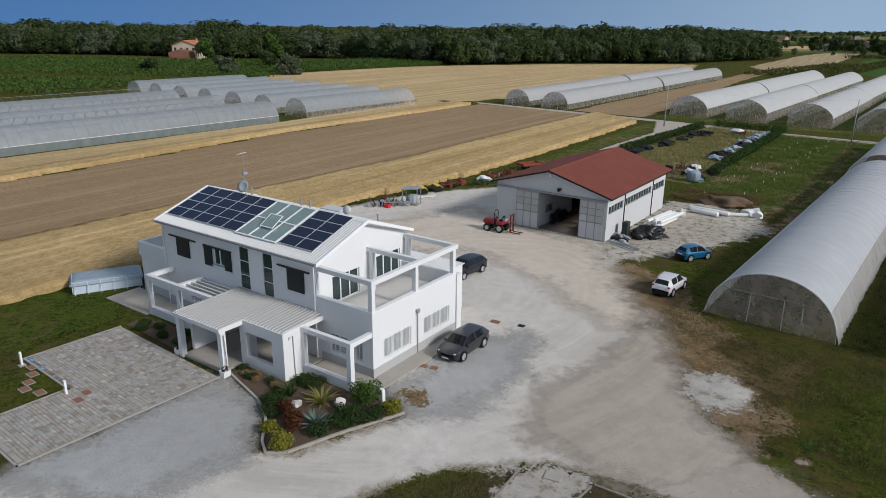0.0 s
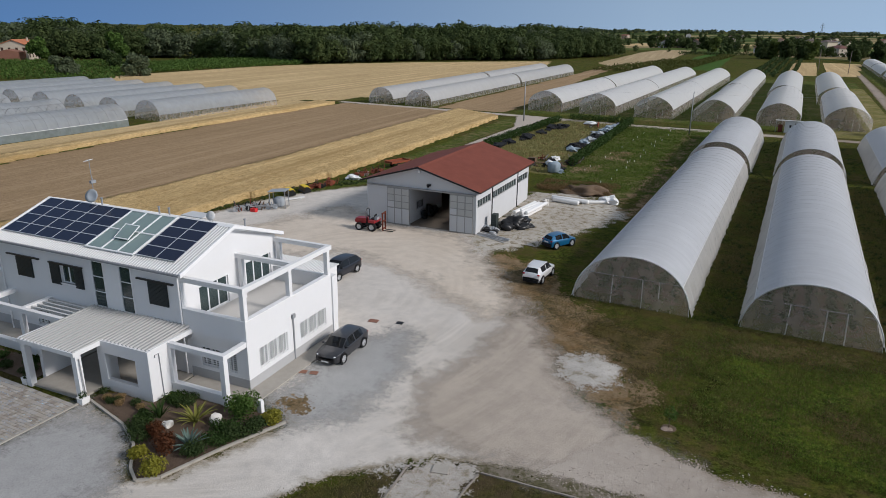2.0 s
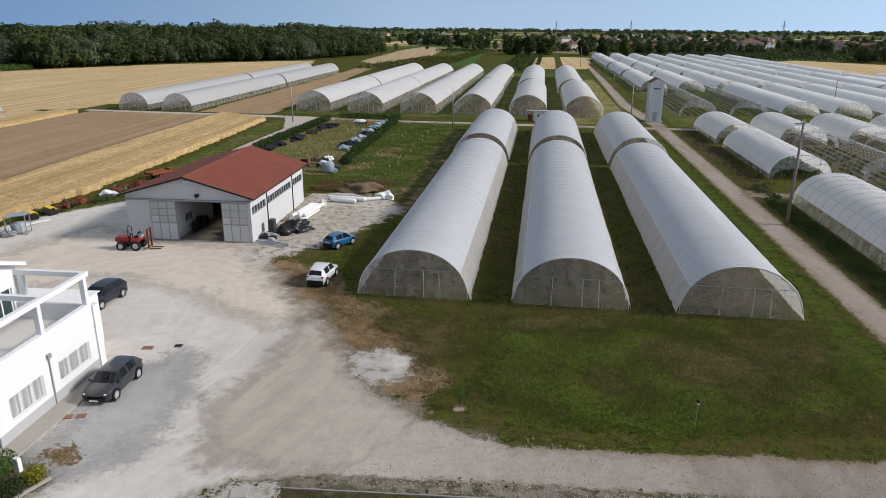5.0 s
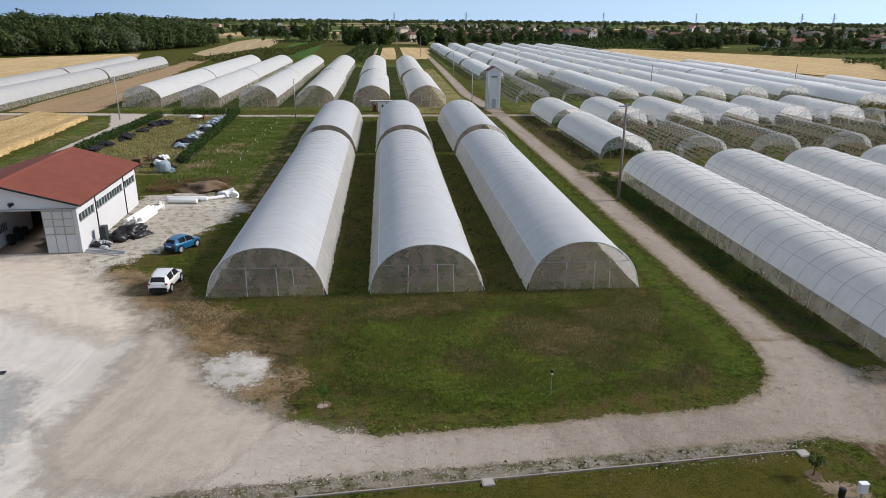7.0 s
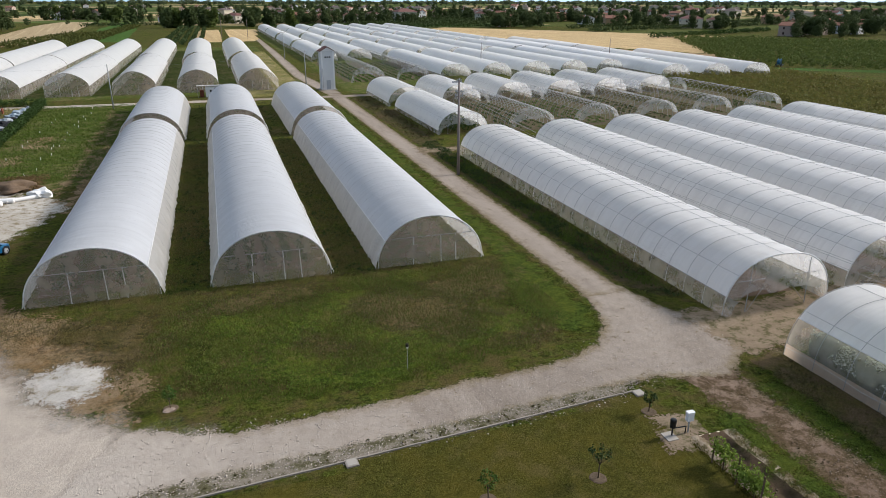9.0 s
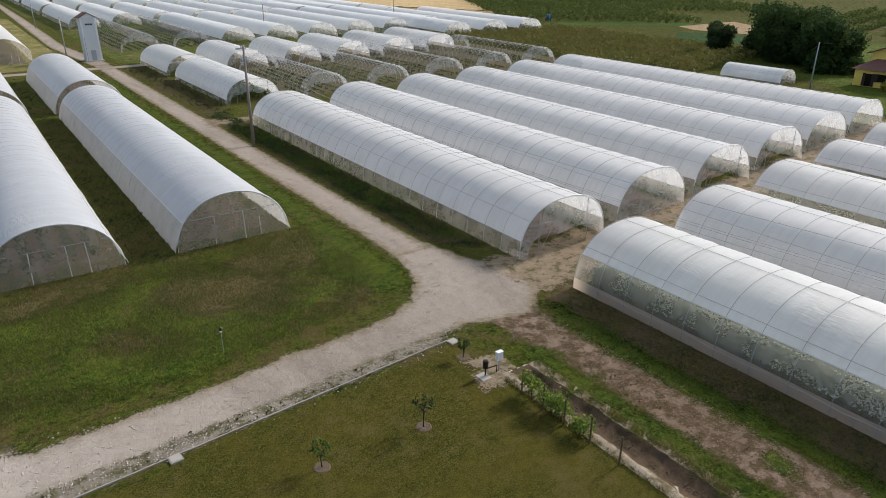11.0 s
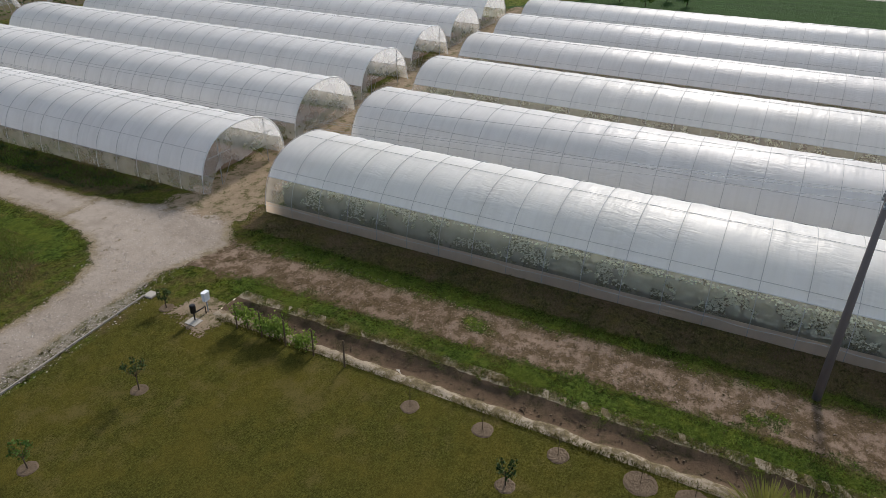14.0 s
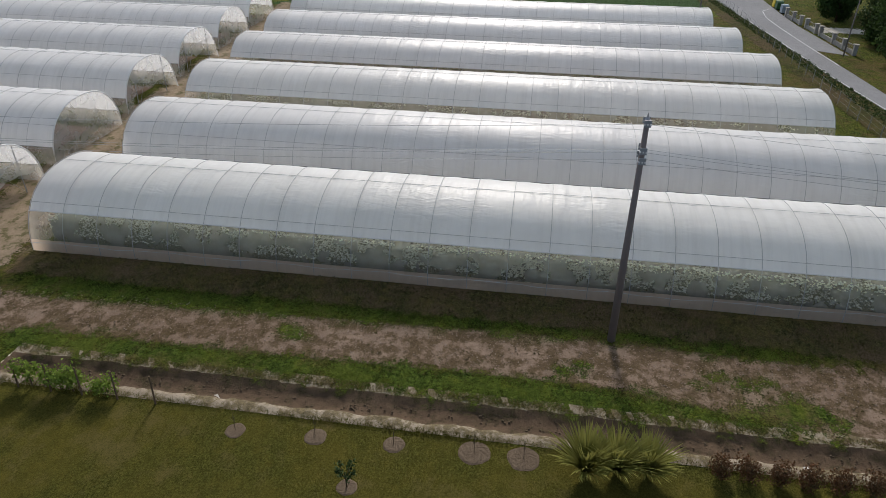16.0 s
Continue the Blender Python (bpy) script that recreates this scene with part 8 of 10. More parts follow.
solo("soil_mound", Geo().blob((0, 0, 0.0), (3.0, 1.9, 0.8), 0.5, 14, 4), MOUND, "low heap of dry soil with weeds", "soil heap", pose(-23.2, 87.6, 0), smooth=True)
for k in range(6):
    solo("rubble", Geo().blob((0, 0, 0.12), rnd(0.15, 0.35), 0.4, 50 + k, 2), STONE, "lump of pale rubble by the barn", "rubble", pose(-27.6 + rnd(0, 2), 78.5 + rnd(-1, 2), 0), "rubble by the barn")

# the overgrown store behind the barn, hedged round
def hedge(name, x0, y0, x1, y1, w, h, label, seed, material=None, per=34, size=0.16):
    t = thing(name, label, "hedge")
    n = max(2, int(math.hypot(x1 - x0, y1 - y0) / 0.8))
    blobs = [((x0 + (x1 - x0) * k / n + 0.15 * math.sin(k * 1.7 + seed), y0 + (y1 - y0) * k / n, h * 0.5), (w * 0.5, w * 0.5 + 0.35, h * 0.5 * (0.9 + 0.15 * math.sin(k * 2.3 + seed)))) for k in range(n + 1)]
    leafy("foliage", leaf_cloud(blobs, per * 3, size, seed), material or HEDGELEAF, t)
    g = Geo()
    for k in range(0, n + 1, 3):
        g.tube([(blobs[k][0][0], blobs[k][0][1], 0), (blobs[k][0][0], blobs[k][0][1], h * 0.8)], 0.04, 4)
    part("stems", g, BARK, t)
    return t


hedge("hedge", -30.2, 104, -33.0, 158.5, 1.5, 1.7, "clipped dark green hedge beside the grass", 1)
hedge("hedge", -49.0, 113, -48.6, 154, 1.6, 1.6, "dark green hedge along the lane", 2)
hedge("hedge", -46.5, 158.2, -33.2, 158.8, 1.5, 1.6, "dark green hedge across the end of the store", 3)
area("overgrown_store", [(-48.5, 96), (-31, 96), (-33, 158), (-48, 157)], STOREGRASS, 0.013, "overgrown yellowing grass of the store", "grass", reach=1.5)
random.seed(11)
for k in range(16):
    y = 117 + 37 * k / 15
    r = rnd(0.6, 1.0)
    solo("crumpled_film", Geo().blob((0, 0, r * 0.5), (r * 1.3, r * 1.3, r * 0.6), 0.42, 60 + k, 3), random.choice((GREYPLASTIC, DARKNET, BLUETARP, DARKNET, BLUETARP)), "bundle of old plastic film by the hedge", "plastic film", pose(-34.4 + rnd(-0.6, 0.5), y, 0), "film bundles by the hedge")
for k in range(13):
    y = 115 + 30 * k / 12 + rnd(-1.5, 1.5)
    r = rnd(0.4, 1.1)
    solo("black_net", Geo().blob((0, 0, r * 0.5), (r * 1.2, r * 1.6, r * 0.6), 0.42, 90 + k, 3), DARKNET, "bundle of old black netting in the grass", "net bundle", pose(-46.0 + rnd(-1.2, 1.8), y, 0), "net bundles in the store")
cart = thing("old_cart", "old cart with an orange side under pale sheets", "cart", pose(-39.2, 148.0, 0, 0, 0, 8))
part("bed", Geo().box(-1.5, -0.9, 0.6, 1.5, 0.9, 0.8), WOOD, cart)
part("side_board", Geo().box(1.3, -0.9, 0.3, 1.5, 0.9, 1.2), ORANGE, cart)
part("sheet", Geo().blob((-0.2, 0, 1.0), (1.5, 1.0, 0.35), 0.3, 7, 2), PLASTICWHITE, cart)
for y in (-0.8, 0.8):
    wheel(cart, 0, y, 0.35, 0.2)
tank = thing("water_tank", "blue-grey tank cage with a torn cover", "tank", pose(-31.2, 98.0, 0, 0, 0, 15))
part("tank", Geo().lathe([(0.05, 0.1), (0.8, 0.1), (0.95, 0.3), (0.95, 1.3), (0.7, 1.6), (0.05, 1.65)], 14), BLUETARP, tank, smooth=True)
g = Geo()
for k in range(10):
    a = k * math.tau / 10
    g.tube([(math.cos(a), math.sin(a), 0), (math.cos(a), math.sin(a), 1.4)], 0.02, 4)
part("cage", g, STEEL, tank)
part("cover", Geo().blob((-0.6, 0.3, 1.4), (0.7, 0.7, 0.4), 0.5, 5, 2), PLASTICWHITE, tank)
random.seed(21)
for k in range(7):
    p = thing("pallet_stack", "stack of weathered wooden pallets in the weeds", "pallets", pose(-39.5 + 1.45 * k, 101.5 + rnd(-0.8, 1.4) + 0.5 * k, 0, 0, 0, rnd(-20, 20)), "pallet stacks behind the barn")
    for j in range(random.randint(2, 6)):
        part("pallet", Geo().box(-0.6, -0.5, 0.15 * j, 0.6, 0.5, 0.15 * j + 0.03).box(-0.6, -0.5, 0.15 * j + 0.03, -0.5, 0.5, 0.15 * j + 0.12).box(0.5, -0.5, 0.15 * j + 0.03, 0.6, 0.5, 0.15 * j + 0.12).box(-0.6, -0.5, 0.15 * j + 0.12, 0.6, 0.5, 0.15 * j + 0.145), WOOD, p)
random.seed(77)
for k in range(16):
    x, y = rnd(-36.5, -30.5), rnd(98.0, 110.5)
    q = k % 4
    if q == 0:
        solo("timber", Geo().box(-1.3, -0.08, 0.02, 1.3, 0.08, 0.16).box(-1.2, 0.12, 0.02, 1.25, 0.28, 0.16).box(-1.25, -0.02, 0.16, 1.1, 0.18, 0.3), WOOD, "weathered timbers piled in the weeds", "timber", pose(x, y, 0, 0, 0, rnd(0, 180)), "timbers behind the barn")
    elif q == 1:
        solo("crumpled_sheet", Geo().blob((0, 0, 0.2), (rnd(0.6, 1.1), rnd(0.5, 0.8), 0.4), 0.6, 120 + k, 3), PLASTICWHITE if k % 8 == 1 else BLUETARP, "crumpled pale plastic sheet on the junk", "plastic sheet", pose(x, y, 0, 0, 0, rnd(0, 180)), "plastic sheets behind the barn")
    elif q == 2:
        scrap("junk_pile", x, y, "rusty iron and pipes piled behind the barn", (RUST, DULLSTEEL, WOOD), 10, 0.8, 40 + k, "scrap", rnd(0, 180))
    else:
        solo("black_net", Geo().blob((0, 0, 0.25), (rnd(0.7, 1.2), rnd(0.6, 0.9), 0.5), 0.6, 140 + k, 3), DARKNET, "bundle of old black netting among the junk", "net bundle", pose(x, y, 0, 0, 0, rnd(0, 180)), "net bundles in the store")
for k in range(26):
    solo("tree_guard", Geo().tube([(0, 0, 0), (0.02, 0, 0.34)], 0.035, 6), PLASTICWHITE, "white tube guarding a young plant in the grass", "tree guard", pose(-27.5 + 3.2 * (k % 3) + 1.4 * math.sin(k * 2.1), 93 + 2.25 * k + rnd(-3, 3), 0, rnd(-8, 8), rnd(-8, 8), 0), "tree guards in the grass")


# ---- poles and wires ----
def concrete_pole(x, y, h, label, arms=True, material=None, r=0.2):
    t = thing("utility_pole", label, "utility pole", pose(x, y, 0))
    part("shaft", Geo().tube([(0, 0, 0), (0, 0, h)], r, 10, r * 0.55), material or POLE, t, smooth=True)
    if arms:
        for z, w in ((h - 0.25, 0.25), (h - 1.45, 0.3), (h - 1.85, 0.45)):
            b = sub("bracket", t, "steel bracket with white insulators")
            part("arm", Geo().box(-w, -0.04, z, w, 0.04, z + 0.05).box(-w - 0.02, -0.15, z, -w + 0.03, 0.15, z + 0.3).box(w - 0.03, -0.15, z, w + 0.02, 0.15, z + 0.3), DULLSTEEL, b)
            for x2 in (-w, w):
                for k in range(3):
                    part("insulator", Geo().lathe([(0.01, 0), (0.05, 0.02), (0.03, 0.05), (0.05, 0.07), (0.01, 0.1)], 8, pose(x2, -0.12 + 0.12 * k, z + 0.07)), SHEET, b)
        part("cap", Geo().lathe([(0.12, 0), (0.05, 0.15), (0.01, 0.3)], 8, pose(0, 0, h)), DULLSTEEL, t)
    return t


PC, PB = (28.6, -4.4), (27.9, 79.1)
concrete_pole(*PC, 11.5, "tall grey concrete power pole with insulators beside the track")
concrete_pole(*PB, 11.5, "tall grey concrete power pole beside the farm road")
part("arm", Geo().box(-0.9, -0.05, 11.2, 0.1, 0.05, 11.35).box(-0.5, -0.05, 10.1, 0.6, 0.05, 10.2), DULLSTEEL, bpy.data.objects["utility_pole.001"])
concrete_pole(-55.9, 151.0, 8.9, "pale wooden pole beside the lane", False, DULLSTEEL, 0.16)
concrete_pole(-19.2, 150.5, 8.5, "pale pole beside the cross lane", False, DULLSTEEL, 0.14)
concrete_pole(22.0, 177.0, 8.6, "grey pole beside the tower", False, DULLSTEEL, 0.14)
concrete_pole(25.0, 258.0, 9.0, "grey pole along the far farm road", False, DULLSTEEL, 0.14)
concrete_pole(75.5, 195.0, 8.5, "dark pole between the tunnels", False, POLE, 0.14)
concrete_pole(123.8, 204.0, 8.5, "dark pole between the outer tunnels", False, POLE, 0.14)
concrete_pole(7.0, 420.0, 11.0, "far pole behind the tunnels", False, POLE, 0.16)
concrete_pole(20.0, 400.0, 11.0, "far pole behind the tunnels", False, POLE, 0.16)
concrete_pole(118.4, 60.3, 8.0, "grey pole near the yellow house", False, DULLSTEEL, 0.14)
concrete_pole(90.8, -35.6, 6.5, "dark pole beside the garden wall", False, POLE, 0.1)
concrete_pole(104.5, -20.5, 8.0, "grey pole at the end of a tunnel", False, POLE, 0.13)


def wire(a, b, sag, label="thin sagging power wire between poles"):
    a, b = Vector(a), Vector(b)
    pts = [a.lerp(b, k / 16) - Vector((0, 0, sag * 4 * (k / 16) * (1 - k / 16))) for k in range(17)]
    solo("power_wire", Geo().tube(pts, 0.008, 4), DULLSTEEL, label, "wire", group="power wires")


for dx, z in ((-0.4, 9.9), (0.4, 9.9), (0.0, 11.3), (-0.3, 10.3)):
    wire((PC[0] + dx, PC[1], z), (PB[0] + dx, PB[1], z), 1.6)
    wire((PC[0] + dx, PC[1], z), (29.5 + dx, -75, z), 1.6)
wire((-55.9, 151, 8.7), (-19.2, 150.5, 8.3), 0.9)
wire((-19.2, 150.5, 8.3), (22.0, 177.0, 8.4), 1.0)
wire((22.0, 177.0, 8.4), (24.6, 168.5, 6.2), 0.3)
wire((119.0, 60.5, 7.9), (160.0, 8.0, 8.0), 1.0)
wire((119.0, 60.5, 7.6), (133.0, 70.0, 4.5), 0.3)

# ---- tower, kerb and small things along the road ----
tw = thing("tower", "narrow grey rendered transformer tower with pitched roof", "tower", pose(26.0, 168.6, 0, 0, 0, 3))
part("shaft", wall_along_x(-1.5, 1.5, 0, 9.0, -1.5, 1.5), plain("grey_old_render", (0.60, 0.61, 0.62), 0.9, 0.2, 0, 0.12, 0.8), tw)
part("roof", Geo().prism([(-1.8, 8.95), (-1.8, 8.85), (0, 9.85), (1.8, 8.85), (1.8, 8.95), (0, 10.0)], -1.75, 1.75, "y"), ROOFBROWN, tw)
part("gable", Geo().prism([(-1.5, 9.0), (1.5, 9.0), (0, 9.83)], -1.5, 1.5, "y"), STUCCO, tw)
part("pilaster", Geo().box(-1.56, -1.56, 0, -1.2, -1.48, 8.9).box(1.2, -1.56, 0, 1.56, -1.48, 8.9), STUCCO, tw)
part("door", Geo().box(-0.5, -1.56, 0.1, 0.5, -1.5, 2.3), GREYPLASTIC, tw)
for k in range(3):
    part("vent", Geo().lathe([(0.05, 0), (0.2, 0), (0.2, 0.06), (0.05, 0.06)], 12, pose(-0.5 + 0.5 * k, -1.5, 7.6, 90, 0, 0)), BLACK, tw)
part("cable_pipe", Geo().tube([(-1.3, -1.6, 0), (-1.3, -1.6, 5.0)], 0.05, 6), DULLSTEEL, tw)
part("base_step", Geo().box(-1.9, -2.0, 0, 1.9, 1.7, 0.18), CONCRETE, tw)

hut = thing("pump_hut", "small white hut with a lean-to roof beside the lane", "hut", pose(-0.2, 163.6, 0))
part("wall", Geo().box(-1.6, -1.0, 0, 1.6, 1.0, 2.3), STUCCO, hut)
part("roof", Geo().prism([(-1.3, 2.45), (1.2, 2.3), (1.2, 2.38), (-1.3, 2.53)], -3.4, 1.9, "x"), SHEET, hut)
part("door", Geo().box(0.3, -1.04, 0.05, 1.1, -1.0, 2.0), WOODS, hut)
part("window", Geo().box(-0.7, -1.03, 1.1, -0.3, -1.0, 1.6), BLACK, hut)
part("post", Geo().box(-3.3, -1.1, 0, -3.2, -1.0, 2.45), DULLSTEEL, hut)
part("tank", Geo().lathe([(0.05, 0), (0.45, 0), (0.45, 1.5), (0.05, 1.6)], 10, pose(-2.4, -0.3, 0)), RUST, hut)

def kerb_line(owner, a, b, step=0.97, h=0.08):
    """Low kerb stones laid end to end from a to b."""
    d = math.hypot(b[0] - a[0], b[1] - a[1])
    n, turn = max(1, round(d / step)), math.degrees(math.atan2(b[1] - a[1], b[0] - a[0]))
    stone = Geo().box(0.006, -0.045, 0, d / n - 0.006, 0.045, h).mesh("kerb_stone")
    for k in range(n):
        part("kerb_stone", stone, KERBGREY, owner, m=pose(a[0] + (b[0] - a[0]) * k / n, a[1] + (b[1] - a[1]) * k / n, 0.006 * math.sin(k * 2.1), 0, 0, turn + 0.5 * math.sin(k * 1.7)))


lawn_kerb = thing("lawn_kerb", "long low concrete kerb along the lawn", "kerb", kind="structure")
kerb_line(lawn_kerb, (-11.3, 26.44), (20.6, 28.78))
path_kerb = thing("path_kerb", "low concrete kerbs edging a rubble path", "kerb", kind="structure")
kerb_line(path_kerb, (-14.3, 20.8), (-14.75, 25.2))
kerb_line(path_kerb, (-11.65, 20.8), (-11.35, 26.3))
for x, y in ((4.5, 27.4), (20.8, 28.5)):
    c = thing("manhole_cover", "square pale concrete cover beside the kerb", "manhole cover", pose(x, y, 0, 0, 0, 4), "concrete covers by the kerb")
    part("slab", Geo().box(-0.3, -0.3, 0, 0.3, 0.3, 0.07), KERBGREY, c)
    part("lid", Geo().box(-0.24, -0.24, 0.07, 0.24, 0.24, 0.09), CONCRETE, c)
solo("concrete_slab", Geo().box(-0.40, -0.33, 0, 0.40, 0.33, 0.07), CONCRETE, "square pale concrete slab among the rubble", "slab", pose(-13.15, 25.75, 0.01, 0, 0, 14), kind="structure")
area("path_rubble", [(-14.6, 20.5), (-14.8, 25.2), (-14.2, 26.0), (-13.2, 26.7), (-11.9, 26.8), (-11.4, 26.3), (-11.7, 20.5)], CHALK, 0.022, "pale rubble of a path between low kerbs", "rubble", res=0.3, reach=0.6)
area("path_rubble", [(-16.2, 23.9), (-15.4, 25.2), (-14.8, 25.0), (-15.2, 24.0)], CHALK, 0.019, "pale rubble spilled beside the kerb", "rubble", res=0.3, reach=0.6)
d = solo("drain_cover", Geo().box(-0.25, -0.22, 0, 0.25, 0.22, 0.025), BLACK, "dark iron drain cover in the gravel", "drain cover", pose(-23.8, 39.9, 0.02, 0, 0, 10))
d = solo("drain_cover", Geo().box(-0.36, -0.25, 0, 0.36, 0.25, 0.025), TERRACOTTA, "brownish drain cover in the gravel", "drain cover", pose(-25.7, 39.3, 0.02, 0, 0, 10))
for x, y in ((-24.7, 30.8), (-25.4, 30.6)):
    solo("drain_cover", Geo().box(-0.25, -0.2, 0, 0.25, 0.2, 0.025), TERRACOTTA, "small brown drain cover in the gravel", "drain cover", pose(x, y, 0.02, 0, 0, 20), "small drain covers by the house")

lamp = thing("bird_scarer", "thin stake with black cap and white lens in the grass", "stake lamp", pose(9.3, 35.0, 0))
part("stake", Geo().tube([(0, 0, 0), (0, 0, 1.5)], 0.015, 5), DULLSTEEL, lamp)
part("lens", Geo().blob((0, 0, 1.45), 0.075, 0.0, 0, 2), WHITE, lamp)
part("cap", Geo().lathe([(0.02, 1.74), (0.09, 1.68), (0.10, 1.52), (0.04, 1.48)], 10), BLACK, lamp)

pump = thing("pump_station", "black pump filter and white switch box on a stand", "pump", pose(20.6, 24.6, 0))
part("box", Geo().box(0.32, -0.11, 0.72, 0.68, 0.11, 1.2).box(0.30, -0.13, 1.2, 0.70, 0.13, 1.23), WHITE, pump)
part("stand", Geo().tube([(0.5, 0, 0), (0.5, 0, 0.75)], 0.04, 6), DULLSTEEL, pump)
part("filter", Geo().lathe([(0.03, 0.5), (0.15, 0.52), (0.16, 0.95), (0.13, 1.0), (0.03, 1.02)], 12, pose(-0.45, 0, 0)), BLACK, pump)
part("pipe", Geo().tube([(-0.45, 0, 0), (-0.45, 0, 0.55)], 0.04, 7).tube([(-0.45, 0, 0.45), (0.3, -0.05, 0.45), (0.3, -0.05, 0.0)], 0.035, 7), BLACK, pump)
part("slab", Geo().box(-0.9, -0.4, 0, -0.3, 0.3, 0.06), CONCRETE, pump)
area("pump_earth", [(19.4, 23.4), (21.6, 23.4), (22.0, 26.0), (20.0, 26.2)], SAND, 0.03, "bare sandy earth round the pump", "earth", res=0.3, reach=0.6)
for k, y in enumerate((22.2, 20.6, 19.1, 17.4, 15.6)):
    p = thing("vine_post", "wooden vine stake beside the ditch", "stake", pose(20.65, y, 0.1), "vine stakes")
    part("stake", Geo().tube([(0, 0, -0.1), (0.03, 0, 1.45)], 0.045, 6, 0.04), WOOD, p)
for k, (y, h, n) in enumerate(((21.6, 1.3, 5), (20.2, 1.2, 6), (19.6, 0.9, 4), (17.9, 0.9, 4))):
    v = thing("grape_vine", "young green grape vine between the stakes", "vine", pose(20.8, y, 0.1), "young vines")
    part("stem", Geo().tube([(0, 0, -0.1), (0.05, 0.1, h * 0.5), (0, 0.2, h * 0.8)], 0.03, 5), BARK, v)
    random.seed(k)
    leafy("foliage", leaf_cloud([((rnd(-.2, .3), rnd(-.5, .5), h * rnd(0.3, 0.9)), (0.42, 0.6, 0.34)) for _ in range(n + 2)], 60, 0.085, k, shell=0.1), GRAPELEAF, v)
for k, (x, y, h) in enumerate(((15.0, 22.9, 1.9), (9.7, 23.1, 1.5), (17.6, 6.1, 1.3), (-3.8, 34.9, 1.3), (20.3, 26.8, 1.2))):
    sapling(x, y, h, k, "saplings in the lawn")
for x, y, r in ((19.7, 11.5, 0.42), (19.9, 8.1, 0.47), (20.0, 4.8, 0.45), (20.1, 1.5, 0.65), (20.1, -0.5, 0.65)):
    ring = solo("planting_ring", earth_patch(r, int(y * 7)), EARTH, "round bare planting hole in the lawn", "planting hole", pose(x, y, 0.016), "planting holes in the lawn")
    tw_ = thing("bare_sapling", "thin leafless sapling in a planting hole", "young tree", pose(x, y, 0.04), "bare saplings")
    part("stem", Geo().tube([(0, 0, 0), (0.03, 0.02, 1.1)], 0.012, 4, 0.005), BARK, tw_)
    for k in range(4):
        part("twig", Geo().tube([(0.01, 0.01, 0.35 + 0.15 * k), (0.22 * math.cos(k * 2), 0.22 * math.sin(k * 2), 0.75 + 0.12 * k)], 0.007, 3, 0.003), BARK, tw_)
for k, (x, y) in enumerate(((19.75, -2.9), (20.0, -4.05), (20.1, -5.25))):
    rosette(x, y, 290, 2.1 - 0.15 * k, 0.05, SPIKELEAF, "large clump of long arching spiky leaves", 70 + k, 0.3, "spiky_shrub", "shrub", "spiky shrubs by the ditch", 1.42)
for k in range(8):
    t = bush(20.5, -8.0 - 1.15 * k, 1.05, 1.15, SHRUBRED, "sparse reddish young shrub in a row", "shrub", 80 + k, 0.055, 5, 150, "reddish shrubs in a row")
solo("tile", Geo().box(-0.26, -0.08, 0, 0.26, 0.08, 0.03), CONCRETE, "pale broken tile in the ditch", "tile", pose(21.6, 13.2, -0.15, 8, 5, 40))
solo("tile", Geo().box(-0.12, -0.12, 0, 0.12, 0.12, 0.04), STONE, "small pale block in the ditch", "tile", pose(21.3, -11.6, 0.09, 8, 5, 20))
solo("rubble", Geo().blob((0, 0, 0.03), (0.30, 0.2, 0.06), 0.5, 3, 2), TRACKSTONE, "stones at the foot of a sapling", "stones", pose(-3.9, 34.7, 0))

# flowering crop seen through the sides of the first southern tunnel
def umbels(name, x0, x1, y0, y1, n, seed, label):
    r = np.random.RandomState(seed)
    px, py = x0 + (x1 - x0) * r.rand(n), y0 + (y1 - y0) * r.rand(n)
    px = x0 + (x1 - x0) * r.rand(n) ** 2.3
    pz = 0.75 + 1.5 * r.rand(n)
    s = 0.048 + 0.035 * r.rand(n)
    ang = r.rand(n) * math.tau
    tilt = 0.5 * r.rand(n)
    lots = []
    for k in range(5):
        a = ang + k * math.tau / 5
        b = a + math.tau / 5
        tri = np.stack([np.stack([px, py, pz + s * 0.7], 1), np.stack([px + np.cos(a) * s, py + np.sin(a) * s, pz - s * tilt], 1), np.stack([px + np.cos(b) * s, py + np.sin(b) * s, pz - s * tilt], 1)], 1).reshape(-1, 3)
        lots.append((tri, np.arange(3 * n).reshape(-1, 3)))
    me = np_mesh("bloom", *join(lots))
    me.materials.append(BLOOM)
    crop = thing(name, label, "crop", kind="stuff")
    ob = new("bloom", me)
    ob.parent = crop
    w = 0.012
    st = np.stack([np.stack([px - w, py, 0 * pz], 1), np.stack([px + w, py, 0 * pz], 1), np.stack([px + w, py + 0.02, pz], 1), np.stack([px - w, py + 0.02, pz], 1)], 1).reshape(-1, 3)
    me = np_mesh("stalk", st, np.arange(4 * n).reshape(-1, 4))
    me.materials.append(STALK)
    ob = new("stalk", me)
    ob.parent = crop
    lf = leaf_cloud([((x, y, 0.32), (0.35, 0.4, 0.3)) for x, y in zip(px[::24], py[::24])], 10, 0.06, seed)
    leafy("leaf", lf, STALK, crop)


umbels("flowering_crop", 32.5, 40.4, -24.0, 28.6, 36000, 4, "white-flowering onion crop in rows under the film")
umbels("flowering_crop", 56.3, 63.4, -22.0, 30.0, 9000, 5, "pale flowering crop under the film")

